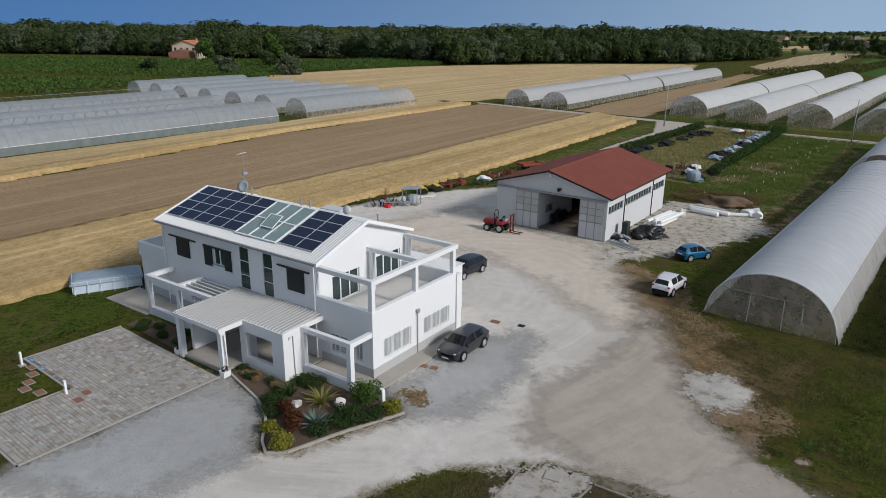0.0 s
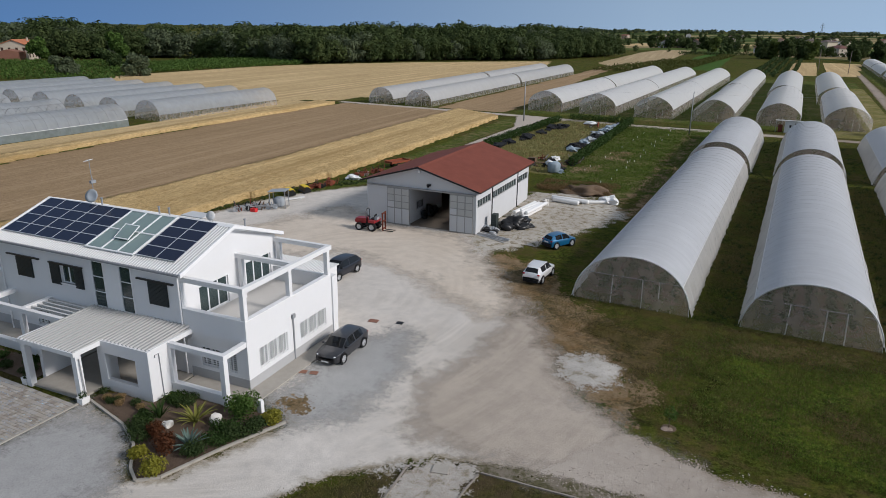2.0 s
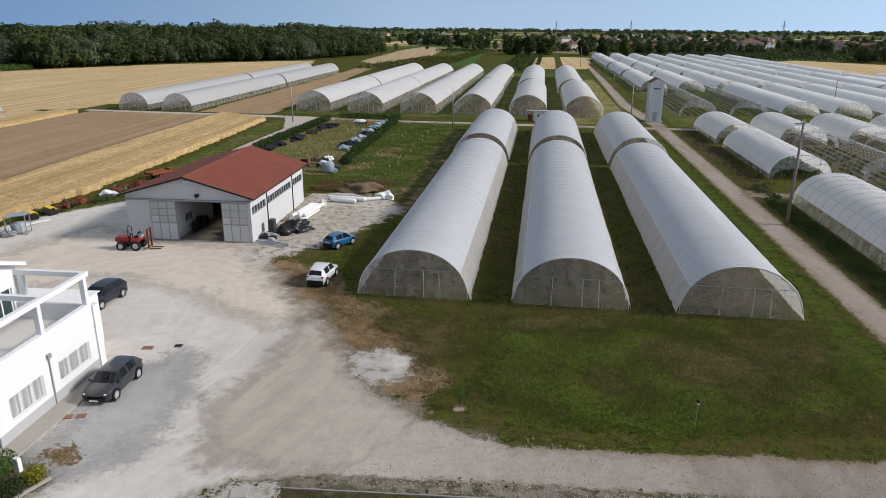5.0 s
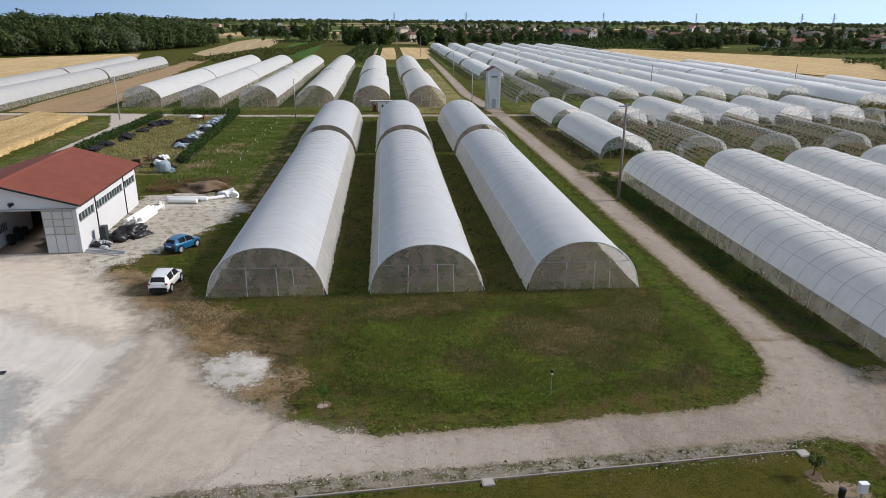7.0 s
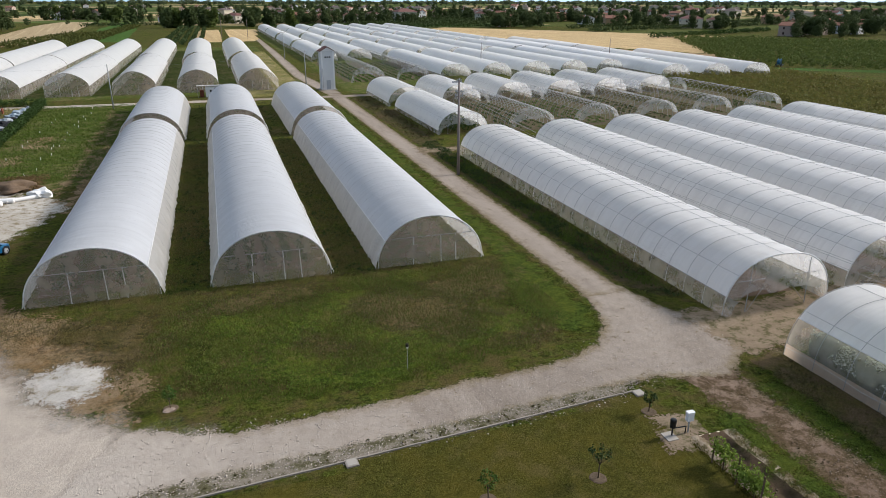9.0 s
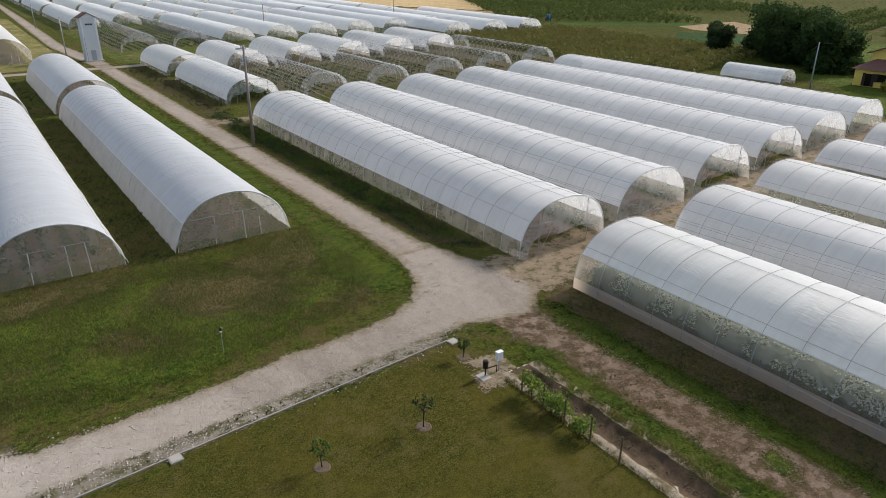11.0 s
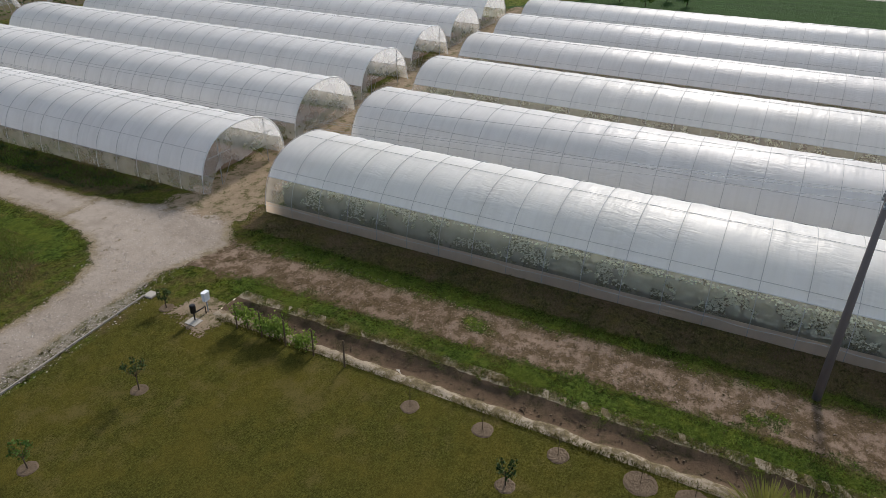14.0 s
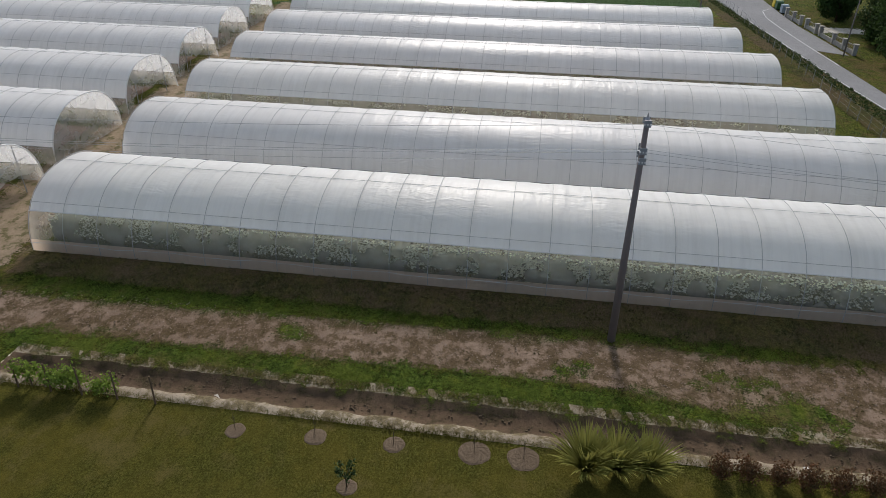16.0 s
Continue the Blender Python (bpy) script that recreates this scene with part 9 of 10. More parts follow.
# ---- woods, orchards and the village in the plain ----
def crown_variant(h, r, seed, n=9, per=70, size=0.72):
    q = random.Random(seed)
    blobs = []
    for k in range(n):
        a, d = q.uniform(0, math.tau), q.uniform(0.0, 0.7)
        z = h * (0.22 + 0.68 * (k + 0.5) / n)
        s_ = r * q.uniform(0.42, 0.68) * (1.1 - 0.45 * abs(k / n - 0.4))
        blobs.append(((math.cos(a) * r * d, math.sin(a) * r * d, z), (s_, s_, h * q.uniform(0.12, 0.2))))
    return leaf_cloud(blobs, per, size, seed, 0.35, 0.9)


def woods(name, spots, variants, material, label, trunks=True, category="woods"):
    """Many trees as one mass; spots are (x, y, scale, variant)."""
    lots, tv = [], []
    for x, y, s_, k in spots:
        v, f = variants[k % len(variants)]
        a = (x * 12.9 + y * 7.1) % math.tau
        c, sn = math.cos(a) * s_, math.sin(a) * s_
        lots.append((np.stack([v[:, 0] * c - v[:, 1] * sn + x, v[:, 0] * sn + v[:, 1] * c + y, v[:, 2] * s_], 1), f))
        if trunks:
            w, h = 0.2 * s_, 8 * s_
            tv.append(np.array([(x - w, y, 0), (x + w, y, 0), (x + w * 0.5, y, h), (x - w * 0.5, y, h), (x, y - w, 0), (x, y + w, 0), (x, y + w * 0.5, h), (x, y - w * 0.5, h)]))
    t = thing(name, label, category, kind="stuff")
    leafy("crowns", join(lots), material, t)
    if trunks:
        tv = np.concatenate(tv)
        leafy("trunks", (tv, np.arange(len(tv)).reshape(-1, 4)), BARK, t)
    return t


TALL = [crown_variant(20, 8.0 + 0.6 * (k % 3), 100 + k, 12, 92, 0.98) for k in range(6)]
rw = random.Random(2)
EDGE = [(-560, 150), (-531, 193), (-470, 238), (-375, 268), (-335, 318), (-235, 312), (-205, 380), (-152, 432), (-124, 545)]
spots, grey = [], []
for (x0, y0), (x1, y1) in zip(EDGE, EDGE[1:]):
    n = int(math.hypot(x1 - x0, y1 - y0) / 6.5)
    nx, ny = -(y1 - y0), x1 - x0
    l = math.hypot(nx, ny)
    for k in range(n):
        for row in range(6):
            d = row * 7.5 + rw.uniform(-2.5, 2.5)
            x, y = x0 + (x1 - x0) * k / n + nx / l * d + rw.uniform(-2, 2), y0 + (y1 - y0) * k / n + ny / l * d
            big = noise.noise((x * 0.025, y * 0.025, 3.0))
            pale = noise.noise((x * 0.05, y * 0.05, 8.0)) + rw.uniform(-0.25, 0.25) > 0.16 and row < 4
            (grey if pale else spots).append((x, y, (0.86 + 0.26 * big + rw.uniform(-0.13, 0.16)) * (0.76 + 0.06 * row), rw.randint(0, 5)))
woods("woodland", spots, TALL, WOODLEAF, "dense dark green poplar woods along the fields")
woods("willow_trees", grey, TALL, WILLOW, "grey-green willows at the edge of the woods")

# scattered trees over the plain, thicker towards the horizon
far_spots = []
for k in range(1150):
    a = radians(rw.uniform(-75, 62))
    d = 620 + 2300 * rw.random() ** 1.4
    far_spots.append((-math.sin(a) * d, math.cos(a) * d, rw.uniform(0.25, 0.6), rw.randint(0, 5)))
LOW = [crown_variant(16, 6.5, 200 + k, 5, 22, 1.9) for k in range(4)]
woods("far_trees", far_spots, LOW, WOODLEAF, "scattered trees over the far plain", False)
ridge = []
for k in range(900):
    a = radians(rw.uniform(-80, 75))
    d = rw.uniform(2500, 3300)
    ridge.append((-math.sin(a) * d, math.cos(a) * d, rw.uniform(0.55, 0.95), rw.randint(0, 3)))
# haze over this far line is put into the leaf colour
woods("horizon_trees", ridge, [crown_variant(15, 16, 300 + k, 5, 14, 4.0) for k in range(3)], HAZEDLEAF, "line of trees on the horizon", False)


# rows of vines and fruit trees
def rows(name, x0, y0, dx, dy, n, sx, sy, height, width, material, label, step=1.3, per=9, size=0.35, seed=1, skip=0.0):
    """n rows of length (dx, dy) that start at (x0, y0) and follow each other at (sx, sy)."""
    r = random.Random(seed)
    l = math.hypot(dx, dy)
    m = int(l / step)
    blobs = []
    for i in range(n):
        for k in range(m):
            if r.random() < skip:
                continue
            q = (k + r.uniform(-0.3, 0.3)) / m
            h = height * r.uniform(0.75, 1.1)
            blobs.append(((x0 + sx * i + dx * q + r.uniform(-.2, .2), y0 + sy * i + dy * q + r.uniform(-.2, .2), h * 0.55), (width * r.uniform(0.8, 1.2), width * r.uniform(0.8, 1.2), h * 0.45)))
    t = thing(name, label, "orchard", kind="stuff")
    leafy("foliage", leaf_cloud(blobs, per, size, seed, shell=0.3), material, t)
    return t


rows("vineyard", -228, 176, -160, -92, 22, -3.5, 4.6, 2.0, 0.7, VINELEAF, "rows of green vines before the woods", 1.6, 8, 0.5)
rows("vineyard", -236, 142, -190, -109, 11, 1.5, -4.9, 2.0, 0.7, VINELEAF, "rows of green vines behind the western tunnels", 1.6, 8, 0.5, 12)
rows("vineyard", -250, 204, 11, 100, 17, -3.2, 4.3, 2.4, 1.0, VINELEAF, "dense rows of green vines beside the grain", 1.5, 13, 0.5, 2)
rows("young_orchard", -92, 345, 16, 130, 5, 5.0, 0, 2.4, 1.0, ORCHARDLEAF, "rows of low fruit trees behind the tunnels", 2.2, 14, 0.5, 3)
rows("young_orchard", -62, 345, 6, 250, 3, 3.4, 0, 2.2, 1.0, ORCHARDLEAF, "rows of vines beside a green field", 2.0, 12, 0.5, 4)
rows("young_orchard", -20, 345, 2, 200, 5, 4.0, 0, 2.6, 1.0, LEAF, "rows of small trees behind the tunnels", 2.2, 14, 0.5, 5)
rows("nursery", 112, 92, 6, 72, 26, 1.7, 0.6, 1.9, 0.75, NURSERYLEAF, "dense yellow-green nursery shrubs", 1.1, 14, 0.30, 6)
rows("orchard", 165, 196, 45, -51, 9, 3.4, 6.0, 2.9, 1.25, ROWLEAF, "long rows of pruned green fruit trees", 3.0, 46, 0.40, 7)
rows("orchard", 196, 250, 85, -96, 15, 3.4, 6.0, 2.9, 1.25, ROWLEAF, "long rows of pruned green fruit trees", 3.0, 40, 0.42, 8)
rows("orchard", 218, 116, 100, 25, 12, 2.0, -7.0, 2.8, 1.3, ROWLEAF, "rows of fruit trees behind the yellow house", 3.2, 40, 0.42, 9)
rows("nursery", 117, 83, 4, 12, 18, 2.0, 0.4, 1.8, 0.8, NURSERYLEAF, "dense shrubs beside the garden tunnel", 1.1, 16, 0.28, 13)
area("headland_grass", [(133, 182), (150, 181), (166, 186), (198, 163), (240, 120), (232, 112), (190, 158), (166, 176), (150, 174), (134, 174)], GREENCROP, 0.033, "green grass headland between orchard and nursery", "grass", res=1.5, reach=1.5)
reel = thing("hose_reel", "blue wheeled irrigation hose reel standing on a headland", "hose reel", pose(174.8, 184.3, 0, 0, 0, 30))
part("drum", Geo().lathe([(0.05, -0.5), (1.1, -0.5), (1.1, -0.42), (0.8, -0.4), (0.8, 0.4), (1.1, 0.42), (1.1, 0.5), (0.05, 0.5)], 20, pose(0, 0, 1.5, 90, 0, 0)), REELBLUE, reel)
part("frame", Geo().box(-1.5, -0.7, 0.45, 1.2, -0.6, 0.6).box(-1.5, 0.6, 0.45, 1.2, 0.7, 0.6).box(-0.1, -0.7, 0.5, 0.1, -0.6, 1.5).box(-0.1, 0.6, 0.5, 0.1, 0.7, 1.5).box(1.1, -0.7, 0.45, 2.4, 0.7, 0.55), REELBLUE, reel)
for y in (-0.85, 0.85):
    part("wheel", Geo().lathe([(0.05, -0.1), (0.45, -0.12), (0.5, 0), (0.45, 0.12), (0.05, 0.1)], 14, pose(-0.5, y, 0.5, 90, 0, 0)), RUBBER, reel)
area("bare_plot", [(197, 147), (228, 147), (213, 124), (194, 115), (191, 136)], PLOUGH, 0.034, "bare brown plot before the orchard", "field", res=1.5, reach=0.9)
area("green_plot", [(181, 135), (192, 117), (170, 106), (165, 124)], SOY, 0.036, "bright green crop strip", "field", res=1.5, reach=0.9)
rows("field_hedge", 38, 530, 190, -20, 1, 0, 0, 3.0, 1.6, HEDGELEAF, "dark field hedge before the village", 1.8, 20, 0.6, 10)
rows("field_hedge", 232, 340, 130, 55, 1, 0, 0, 3.2, 1.8, HEDGELEAF, "dark field hedge beside the grain", 1.8, 22, 0.6, 11)
for k, (x, y, dx, dy) in enumerate(((120, 545, 190, 55), (110, 585, 260, 60), (240, 420, 190, 60), (100, 640, 330, 70), (250, 470, 260, 90), (90, 700, 420, 80), (60, 780, 460, 60), (-20, 640, 90, 0), (-90, 600, 60, 10))):
    rows("field_hedge", x, y, dx, dy, 1, 0, 0, 3.4, 2.6, WOODLEAF, "dark hedge between the fields before the village", 2.4, 20, 0.8, 30 + k)
for k, (x, y, h, r) in enumerate(((-262, 183, 7, 5), (-238, 198, 8, 5.5), (-300, 168, 5, 4), (-290, 225, 8, 5))):
    tree(x, y, h, r, WILLOW if k < 2 else LEAF, "round grey-green tree beside the vineyard", 400 + k, 260, 0.6, 0.3, 0.15, 8, group="trees by the vineyard")


# pylons far out on the plain
py = thing("pylon", "far grey lattice pylon on the plain", "pylon", pose(0, 0, -500))
g = Geo()
for sx in (-1, 1):
    for sy in (-1, 1):
        g.tube([(sx * 3.5, sy * 3.5, 0), (sx * 1.0, sy * 1.0, 26), (sx * 0.3, sy * 0.3, 40)], 0.35, 3)
for k in range(7):
    z, w = 4 * k, 3.5 - 2.5 * 4 * k / 26
    g.tube([(-w, -w, z), (w, -w, z + 4)], 0.2, 3).tube([(w, w, z), (-w, w, z + 4)], 0.2, 3)
part("tower", g, DULLSTEEL, py)
for z, w in ((26, 8), (31, 6.5), (36, 5)):
    part("cross_arm", Geo().tube([(-w, 0, z), (0, 0, z + 1.2), (w, 0, z)], 0.3, 3), DULLSTEEL, py)
for a, d in ((-0.8, 2600), (-6.5, 2300), (-17.2, 2200), (-24.0, 2400), (-31.1, 2300), (-33.1, 2100), (-38.5, 2500)):
    a = radians(a)
    stand(py, -math.sin(a) * d, math.cos(a) * d, math.degrees(a) + 20, "pylons on the plain")
forget(py)


# ---- houses ----
def simple_house(name, w, d, h, rise, wall, roof, label, floors=2, hip=False, sparse=False, faces=(-1, 1)):
    t = thing(name, label, "house", pose(0, 0, -500))
    part("wall", Geo().prism([(-w / 2, 0), (w / 2, 0), (w / 2, h), (-w / 2, h)] if hip else [(-w / 2, 0), (w / 2, 0), (w / 2, h), (0, h + rise), (-w / 2, h)], -d / 2, d / 2, "y"), wall, t)
    o = 0.5
    if hip:
        g = Geo()
        g.add([(-w / 2 - o, -d / 2 - o, h), (w / 2 + o, -d / 2 - o, h), (w / 2 + o, d / 2 + o, h), (-w / 2 - o, d / 2 + o, h), (0, -d / 2 + w * 0.4, h + rise), (0, d / 2 - w * 0.4, h + rise)],
              [(0, 1, 4), (1, 2, 5, 4), (2, 3, 5), (3, 0, 4, 5), (3, 2, 1, 0)])
    else:
        k = rise / (w / 2)
        g = Geo().prism([(-w / 2 - o, h - k * o), (0, h + rise), (w / 2 + o, h - k * o), (w / 2 + o, h - k * o + 0.22), (0, h + rise + 0.25), (-w / 2 - o, h - k * o + 0.22)], -d / 2 - o, d / 2 + o, "y")
    rf = part("roof", g, roof, t)
    part("chimney", Geo().box(w * 0.18, d * 0.1, h + rise * 0.4, w * 0.18 + 0.6, d * 0.1 + 0.6, h + rise + 0.9), wall, rf)
    pane = Geo().box(-0.5, -0.04, 0, 0.5, 0.04, 1.3).mesh("window")
    for f in range(floors):
        z = 1.0 + 2.9 * f
        n = 2 if sparse else max(2, int(w / 3))
        for k in range(n):
            for sgn in faces:
                part("window", pane, WOODS, t, m=pose(-w / 2 + w * (k + 0.5) / n, sgn * (d / 2 + 0.02), z))
        n = 2 if sparse else max(2, int(d / 3.2))
        for k in range(n):
            for sgn in faces:
                part("window", pane, WOODS, t, m=pose(sgn * (w / 2 + 0.02), -d / 2 + d * (k + 0.5) / n, z, 0, 0, 90))
    part("door", Geo().box(-0.6, -d / 2 - 0.05, 0, 0.6, -d / 2, 2.2), WOODS, t)
    return t


HOMES = [simple_house("village_house", 10, 12, 6.0, 1.8, PINKWALL, ROOFTILE, "pale rendered village house with clay tile roof", sparse=True),
         simple_house("village_house", 11, 14, 6.2, 2.2, plain("cream_render", (0.6, 0.55, 0.45), 0.9), ROOFBROWN, "cream village house with hipped brown roof", 2, True, True),
         simple_house("village_house", 9, 18, 5.6, 1.8, STUCCO, ROOFTILE, "white village house with clay tile roof", sparse=True),
         simple_house("village_house", 12, 16, 6.0, 2.0, plain("ochre_render", (0.40, 0.28, 0.16), 0.9), ROOFTILE, "ochre village house with clay tile roof", sparse=True)]
GREYTILE = plain("greyed_roof_tiles", (0.15, 0.12, 0.11), 0.85, 0.2, 0, 0.3, 1.5, 0.03)
FAR_HOMES = [simple_house("far_house", 10, 12, 6.0, 1.8, PINKWALL, ROOFTILE, "pale far house with clay tile roof", 1, False, True, (-1,)),
             simple_house("far_house", 12, 15, 6.0, 2.2, plain("sand_render", (0.52, 0.46, 0.36), 0.9), GREYTILE, "sand-coloured far house with grey hipped roof", 1, True, True, (-1,)),
             simple_house("far_house", 9, 17, 5.6, 1.8, STUCCO, ROOFBROWN, "white far house with brown tile roof", 1, False, True, (-1,))]
rv = random.Random(9)
PLACED = [(-118, 828, 10, 0, 1.2), (-96, 815, 40, 2, 1.0), (-330, 1300, 20, 2, 1.0), (-300, 1330, 70, 0, 1.0), (75, 640, 95, 3, 1.1), (100, 650, 10, 3, 1.0), (125, 655, 80, 1, 1.0), (180, 670, 100, 1, 1.4), (230, 800, 20, 2, 1.1), (258, 803, 100, 0, 1.1),
          (345, 457, 60, 1, 1.1), (362, 452, 140, 1, 1.0), (328, 340, 30, 0, 1.0), (354, 348, 110, 0, 1.0), (386, 354, 20, 2, 0.9), (300, 640, 50, 0, 1.1), (330, 640, 120, 3, 1.0), (270, 700, 15, 1, 1.0)]
for k in range(46):
    a = radians(rv.uniform(-62, 6))
    d = 560 + 260 * rv.random()
    PLACED.append((-math.sin(a) * d, math.cos(a) * d, rv.uniform(0, 180), rv.randint(0, 3), rv.uniform(0.7, 1.05)))
for x, y, turn, k, s_ in PLACED:
    ob = copy_thing(HOMES[k], pose(x, y, 0, 0, 0, turn))
    ob.scale = (s_, s_, s_)
    tagged(ob, group="village houses")
FAR_PLACED = []
for k in range(170):
    a = radians(rv.uniform(-66, 10))
    d = 800 + 900 * rv.random() ** 1.2
    FAR_PLACED.append((-math.sin(a) * d, math.cos(a) * d, rv.uniform(-40, 40), rv.randint(0, 2), rv.uniform(0.8, 1.25)))
for x, y, turn, k, s_ in FAR_PLACED:
    ob = copy_thing(FAR_HOMES[k], pose(x, y, 0, 0, 0, turn))
    ob.scale = (s_, s_, s_)
    tagged(ob, group="far houses")
for p in HOMES + FAR_HOMES:
    forget(p)
vil = []
for x, y, turn, k, s_ in FAR_PLACED:
    for _ in range(3):
        vil.append((x + rv.uniform(-30, 30), y + rv.uniform(-24, 30), rv.uniform(0.25, 0.6), rv.randint(0, 5)))
for x, y, turn, k, s_ in PLACED:
    for _ in range(7):
        vil.append((x + rv.uniform(-26, 26), y - rv.uniform(4, 26), rv.uniform(0.25, 0.58), rv.randint(0, 5)))
woods("village_trees", vil, TALL, WOODLEAF, "garden trees between the village houses", True, "trees")
old = simple_house("farmhouse", 12, 16, 6.2, 2.2, plain("old_beige_render", (0.50, 0.44, 0.35), 0.9, 0.2, 0, 0.2, 0.8), plain("orange_roof_tiles", (0.46, 0.17, 0.085), 0.85, 0.2, 0, 0.25, 1.0), "old beige farmhouse with orange tile roof before the woods")
ob = copy_thing(old, pose(-396, 251, 0, 0, 0, 35) @ Matrix.Diagonal((1.25, 1.25, 1.25, 1.0)))
part("lean_to", Geo().prism([(-5, 0), (5, 0), (5, 3.6), (0, 4.6), (-5, 3.2)], -15, -8.2, "y"), ROOFTILE, ob)
forget(old)
tree(-372, 245, 11, 5, VINELEAF, "bright green tree beside the farmhouse", 410, 300, 0.8, 0.35)
tree(-338, 268, 15, 5.5, VINELEAF, "slender bright green tree before the woods", 411, 300, 0.8, 0.35)
for k, (x, y) in enumerate(((-128, 790), (-140, 800), (-150, 785), (-92, 760), (-75, 690), (-60, 660), (-28, 560), (-20, 566), (-12, 560), (-4, 564), (4, 566), (30, 560), (45, 575), (60, 560))):
    tree(x, y, 12.5, 5.5, ROWLEAF if k % 3 == 1 else WOODLEAF, "round green tree before the village", 420 + k, 120, 1.3, 0.4, 0.15, 7, group="trees before the village")

# the yellow house
yh = thing("yellow_house", "yellow rendered house with two tiers of brown tile roof", "house", pose(130.8, 59.3, 0, 0, 0, -87))
YW, YD = 11.2, 14.0
part("wall", wall_along_x(0, YW, 0, 3.0, 0, YD), YELLOWWALL, yh)
part("lower_roof", Geo().add([(-0.6, -0.6, 2.9), (YW + 0.6, -0.6, 2.9), (YW + 0.6, YD + 0.6, 2.9), (-0.6, YD + 0.6, 2.9), (2.4, 3.0, 4.7), (YW - 2.4, 3.0, 4.7), (YW - 2.4, YD, 4.7), (2.4, YD, 4.7)],
     [(0, 1, 5, 4), (1, 2, 6, 5), (2, 3, 7, 6), (3, 0, 4, 7), (4, 5, 6, 7), (3, 2, 1, 0)]), ROOFBROWN, yh, "brown tiled lower roof")
part("upper_wall", Geo().prism([(1.2, 3.6), (YW - 1.6, 3.6), (YW - 1.6, 5.6), (YW / 2 - 0.2, 7.2), (1.2, 5.6)], 2.6, YD, "y"), YELLOWWALL, yh)
part("upper_roof", Geo().prism([(0.5, 5.3), (YW / 2 - 0.2, 7.2), (YW - 0.9, 5.3), (YW - 0.9, 5.5), (YW / 2 - 0.2, 7.45), (0.5, 5.5)], 2.0, YD + 0.6, "y"), ROOFBROWN, yh, "brown tiled upper roof")
for x, z0, z1, w in ((2.4, 0.1, 2.2, 1.0), (4.6, 1.0, 2.3, 1.6), (8.3, 1.5, 2.0, 0.9)):
    part("window", Geo().box(x - w / 2, -0.06, z0, x + w / 2, -0.0, z1), CARGLASS, yh)
for x in (1.65, 3.15, 3.6, 5.6):
    part("shutter", Geo().box(x - 0.25, -0.09, 0.95 if x > 3.4 else 0.1, x + 0.25, -0.0, 2.3), WOODS, yh)
for y, w in ((1.2, 1.0), (3.0, 0.8), (6.5, 0.9)):
    part("door" if w >= 1 else "window", Geo().box(YW, y, 0.1 if w >= 0.9 else 1.2, YW + 0.06, y + w, 2.2), WOODS, yh)
for k in range(5):
    part("window", Geo().box(YW - 1.6, 4.0 + 1.7 * k, 4.3, YW - 1.54, 4.6 + 1.7 * k, 5.0), WOODS, yh)
for x, y in ((3.0, 5.0), (3.5, 8.0), (7.2, 1.2), (3.2, 11.0)):
    part("chimney", Geo().box(x, y, 4.0, x + 0.6, y + 0.6, 7.6 if y > 3 else 5.0).box(x - 0.08, y - 0.08, 7.6 if y > 3 else 5.0, x + 0.68, y + 0.68, 7.8 if y > 3 else 5.2), STONE, yh)
area("yellow_house_drive", [(131, 44), (140, 47), (150, 44), (152, 5), (150, -40), (146, -40), (146, 5), (143, 38)], CHALK, 0.03, "pale gravel drive beside the yellow house", "drive")
area("house_meadow", [(108, 44), (128, 62), (132, 100), (200, 100), (210, -30), (112, -26), (104, 20)], MEADOW, 0.012, "green meadow round the yellow house", "meadow", res=2.0)
bush(129.0, 52.8, 2.6, 2.0, YELLOWLEAF, "yellow flowering shrub by the yellow house", seed=501, size=0.15)
for k, (x, y, h, r) in enumerate(((134.5, 41.0, 8.5, 4.6), (141, 36, 7.5, 3.6), (149, 82, 11.0, 7.5), (143.5, 70.5, 9.6, 6.4), (156, 90, 9.0, 5.5), (212, 46, 9, 5), (190, 30, 8, 5), (180, 22, 7, 4.5), (166, 111, 5, 3), (172, 40, 7, 4.5), (160, 24, 6, 3.5), (200, 70, 8, 4.5), (150, 100, 6, 3.5))):
    tree(x, y, h, r, HEDGELEAF if k in (0, 2, 3, 4) else LEAF, "dense dark broadleaf tree by the yellow house" if k < 5 else "broadleaf tree in the meadow", 510 + k, 900 if k < 5 else 400, 0.32, 0.3, 0.02 if k < 5 else 0.2, 20 if k < 5 else 12, group="trees by the yellow house")
for k, (x, y) in enumerate(((126, 35), (123, 29), (120, 24), (131, 28), (128, 22), (134, 20), (124, 18))):
    tree(x, y, 3.6, 1.4, VINELEAF, "small young tree in the meadow", 540 + k, 70, 0.2, 0.08, 0.3, 6, group="young trees in the meadow")
ST = make_tunnel("small white garden tunnel in the grass", outline(5.0, 2.6, 0, 2.2), 12.0, 1.5, 0.5, FILM_FAR, FILM_NET, FILM_END, hoops="joined", doors=False, seed=31, rod=0.02)
stand(ST, 121.5, 66.0)
forget(ST)

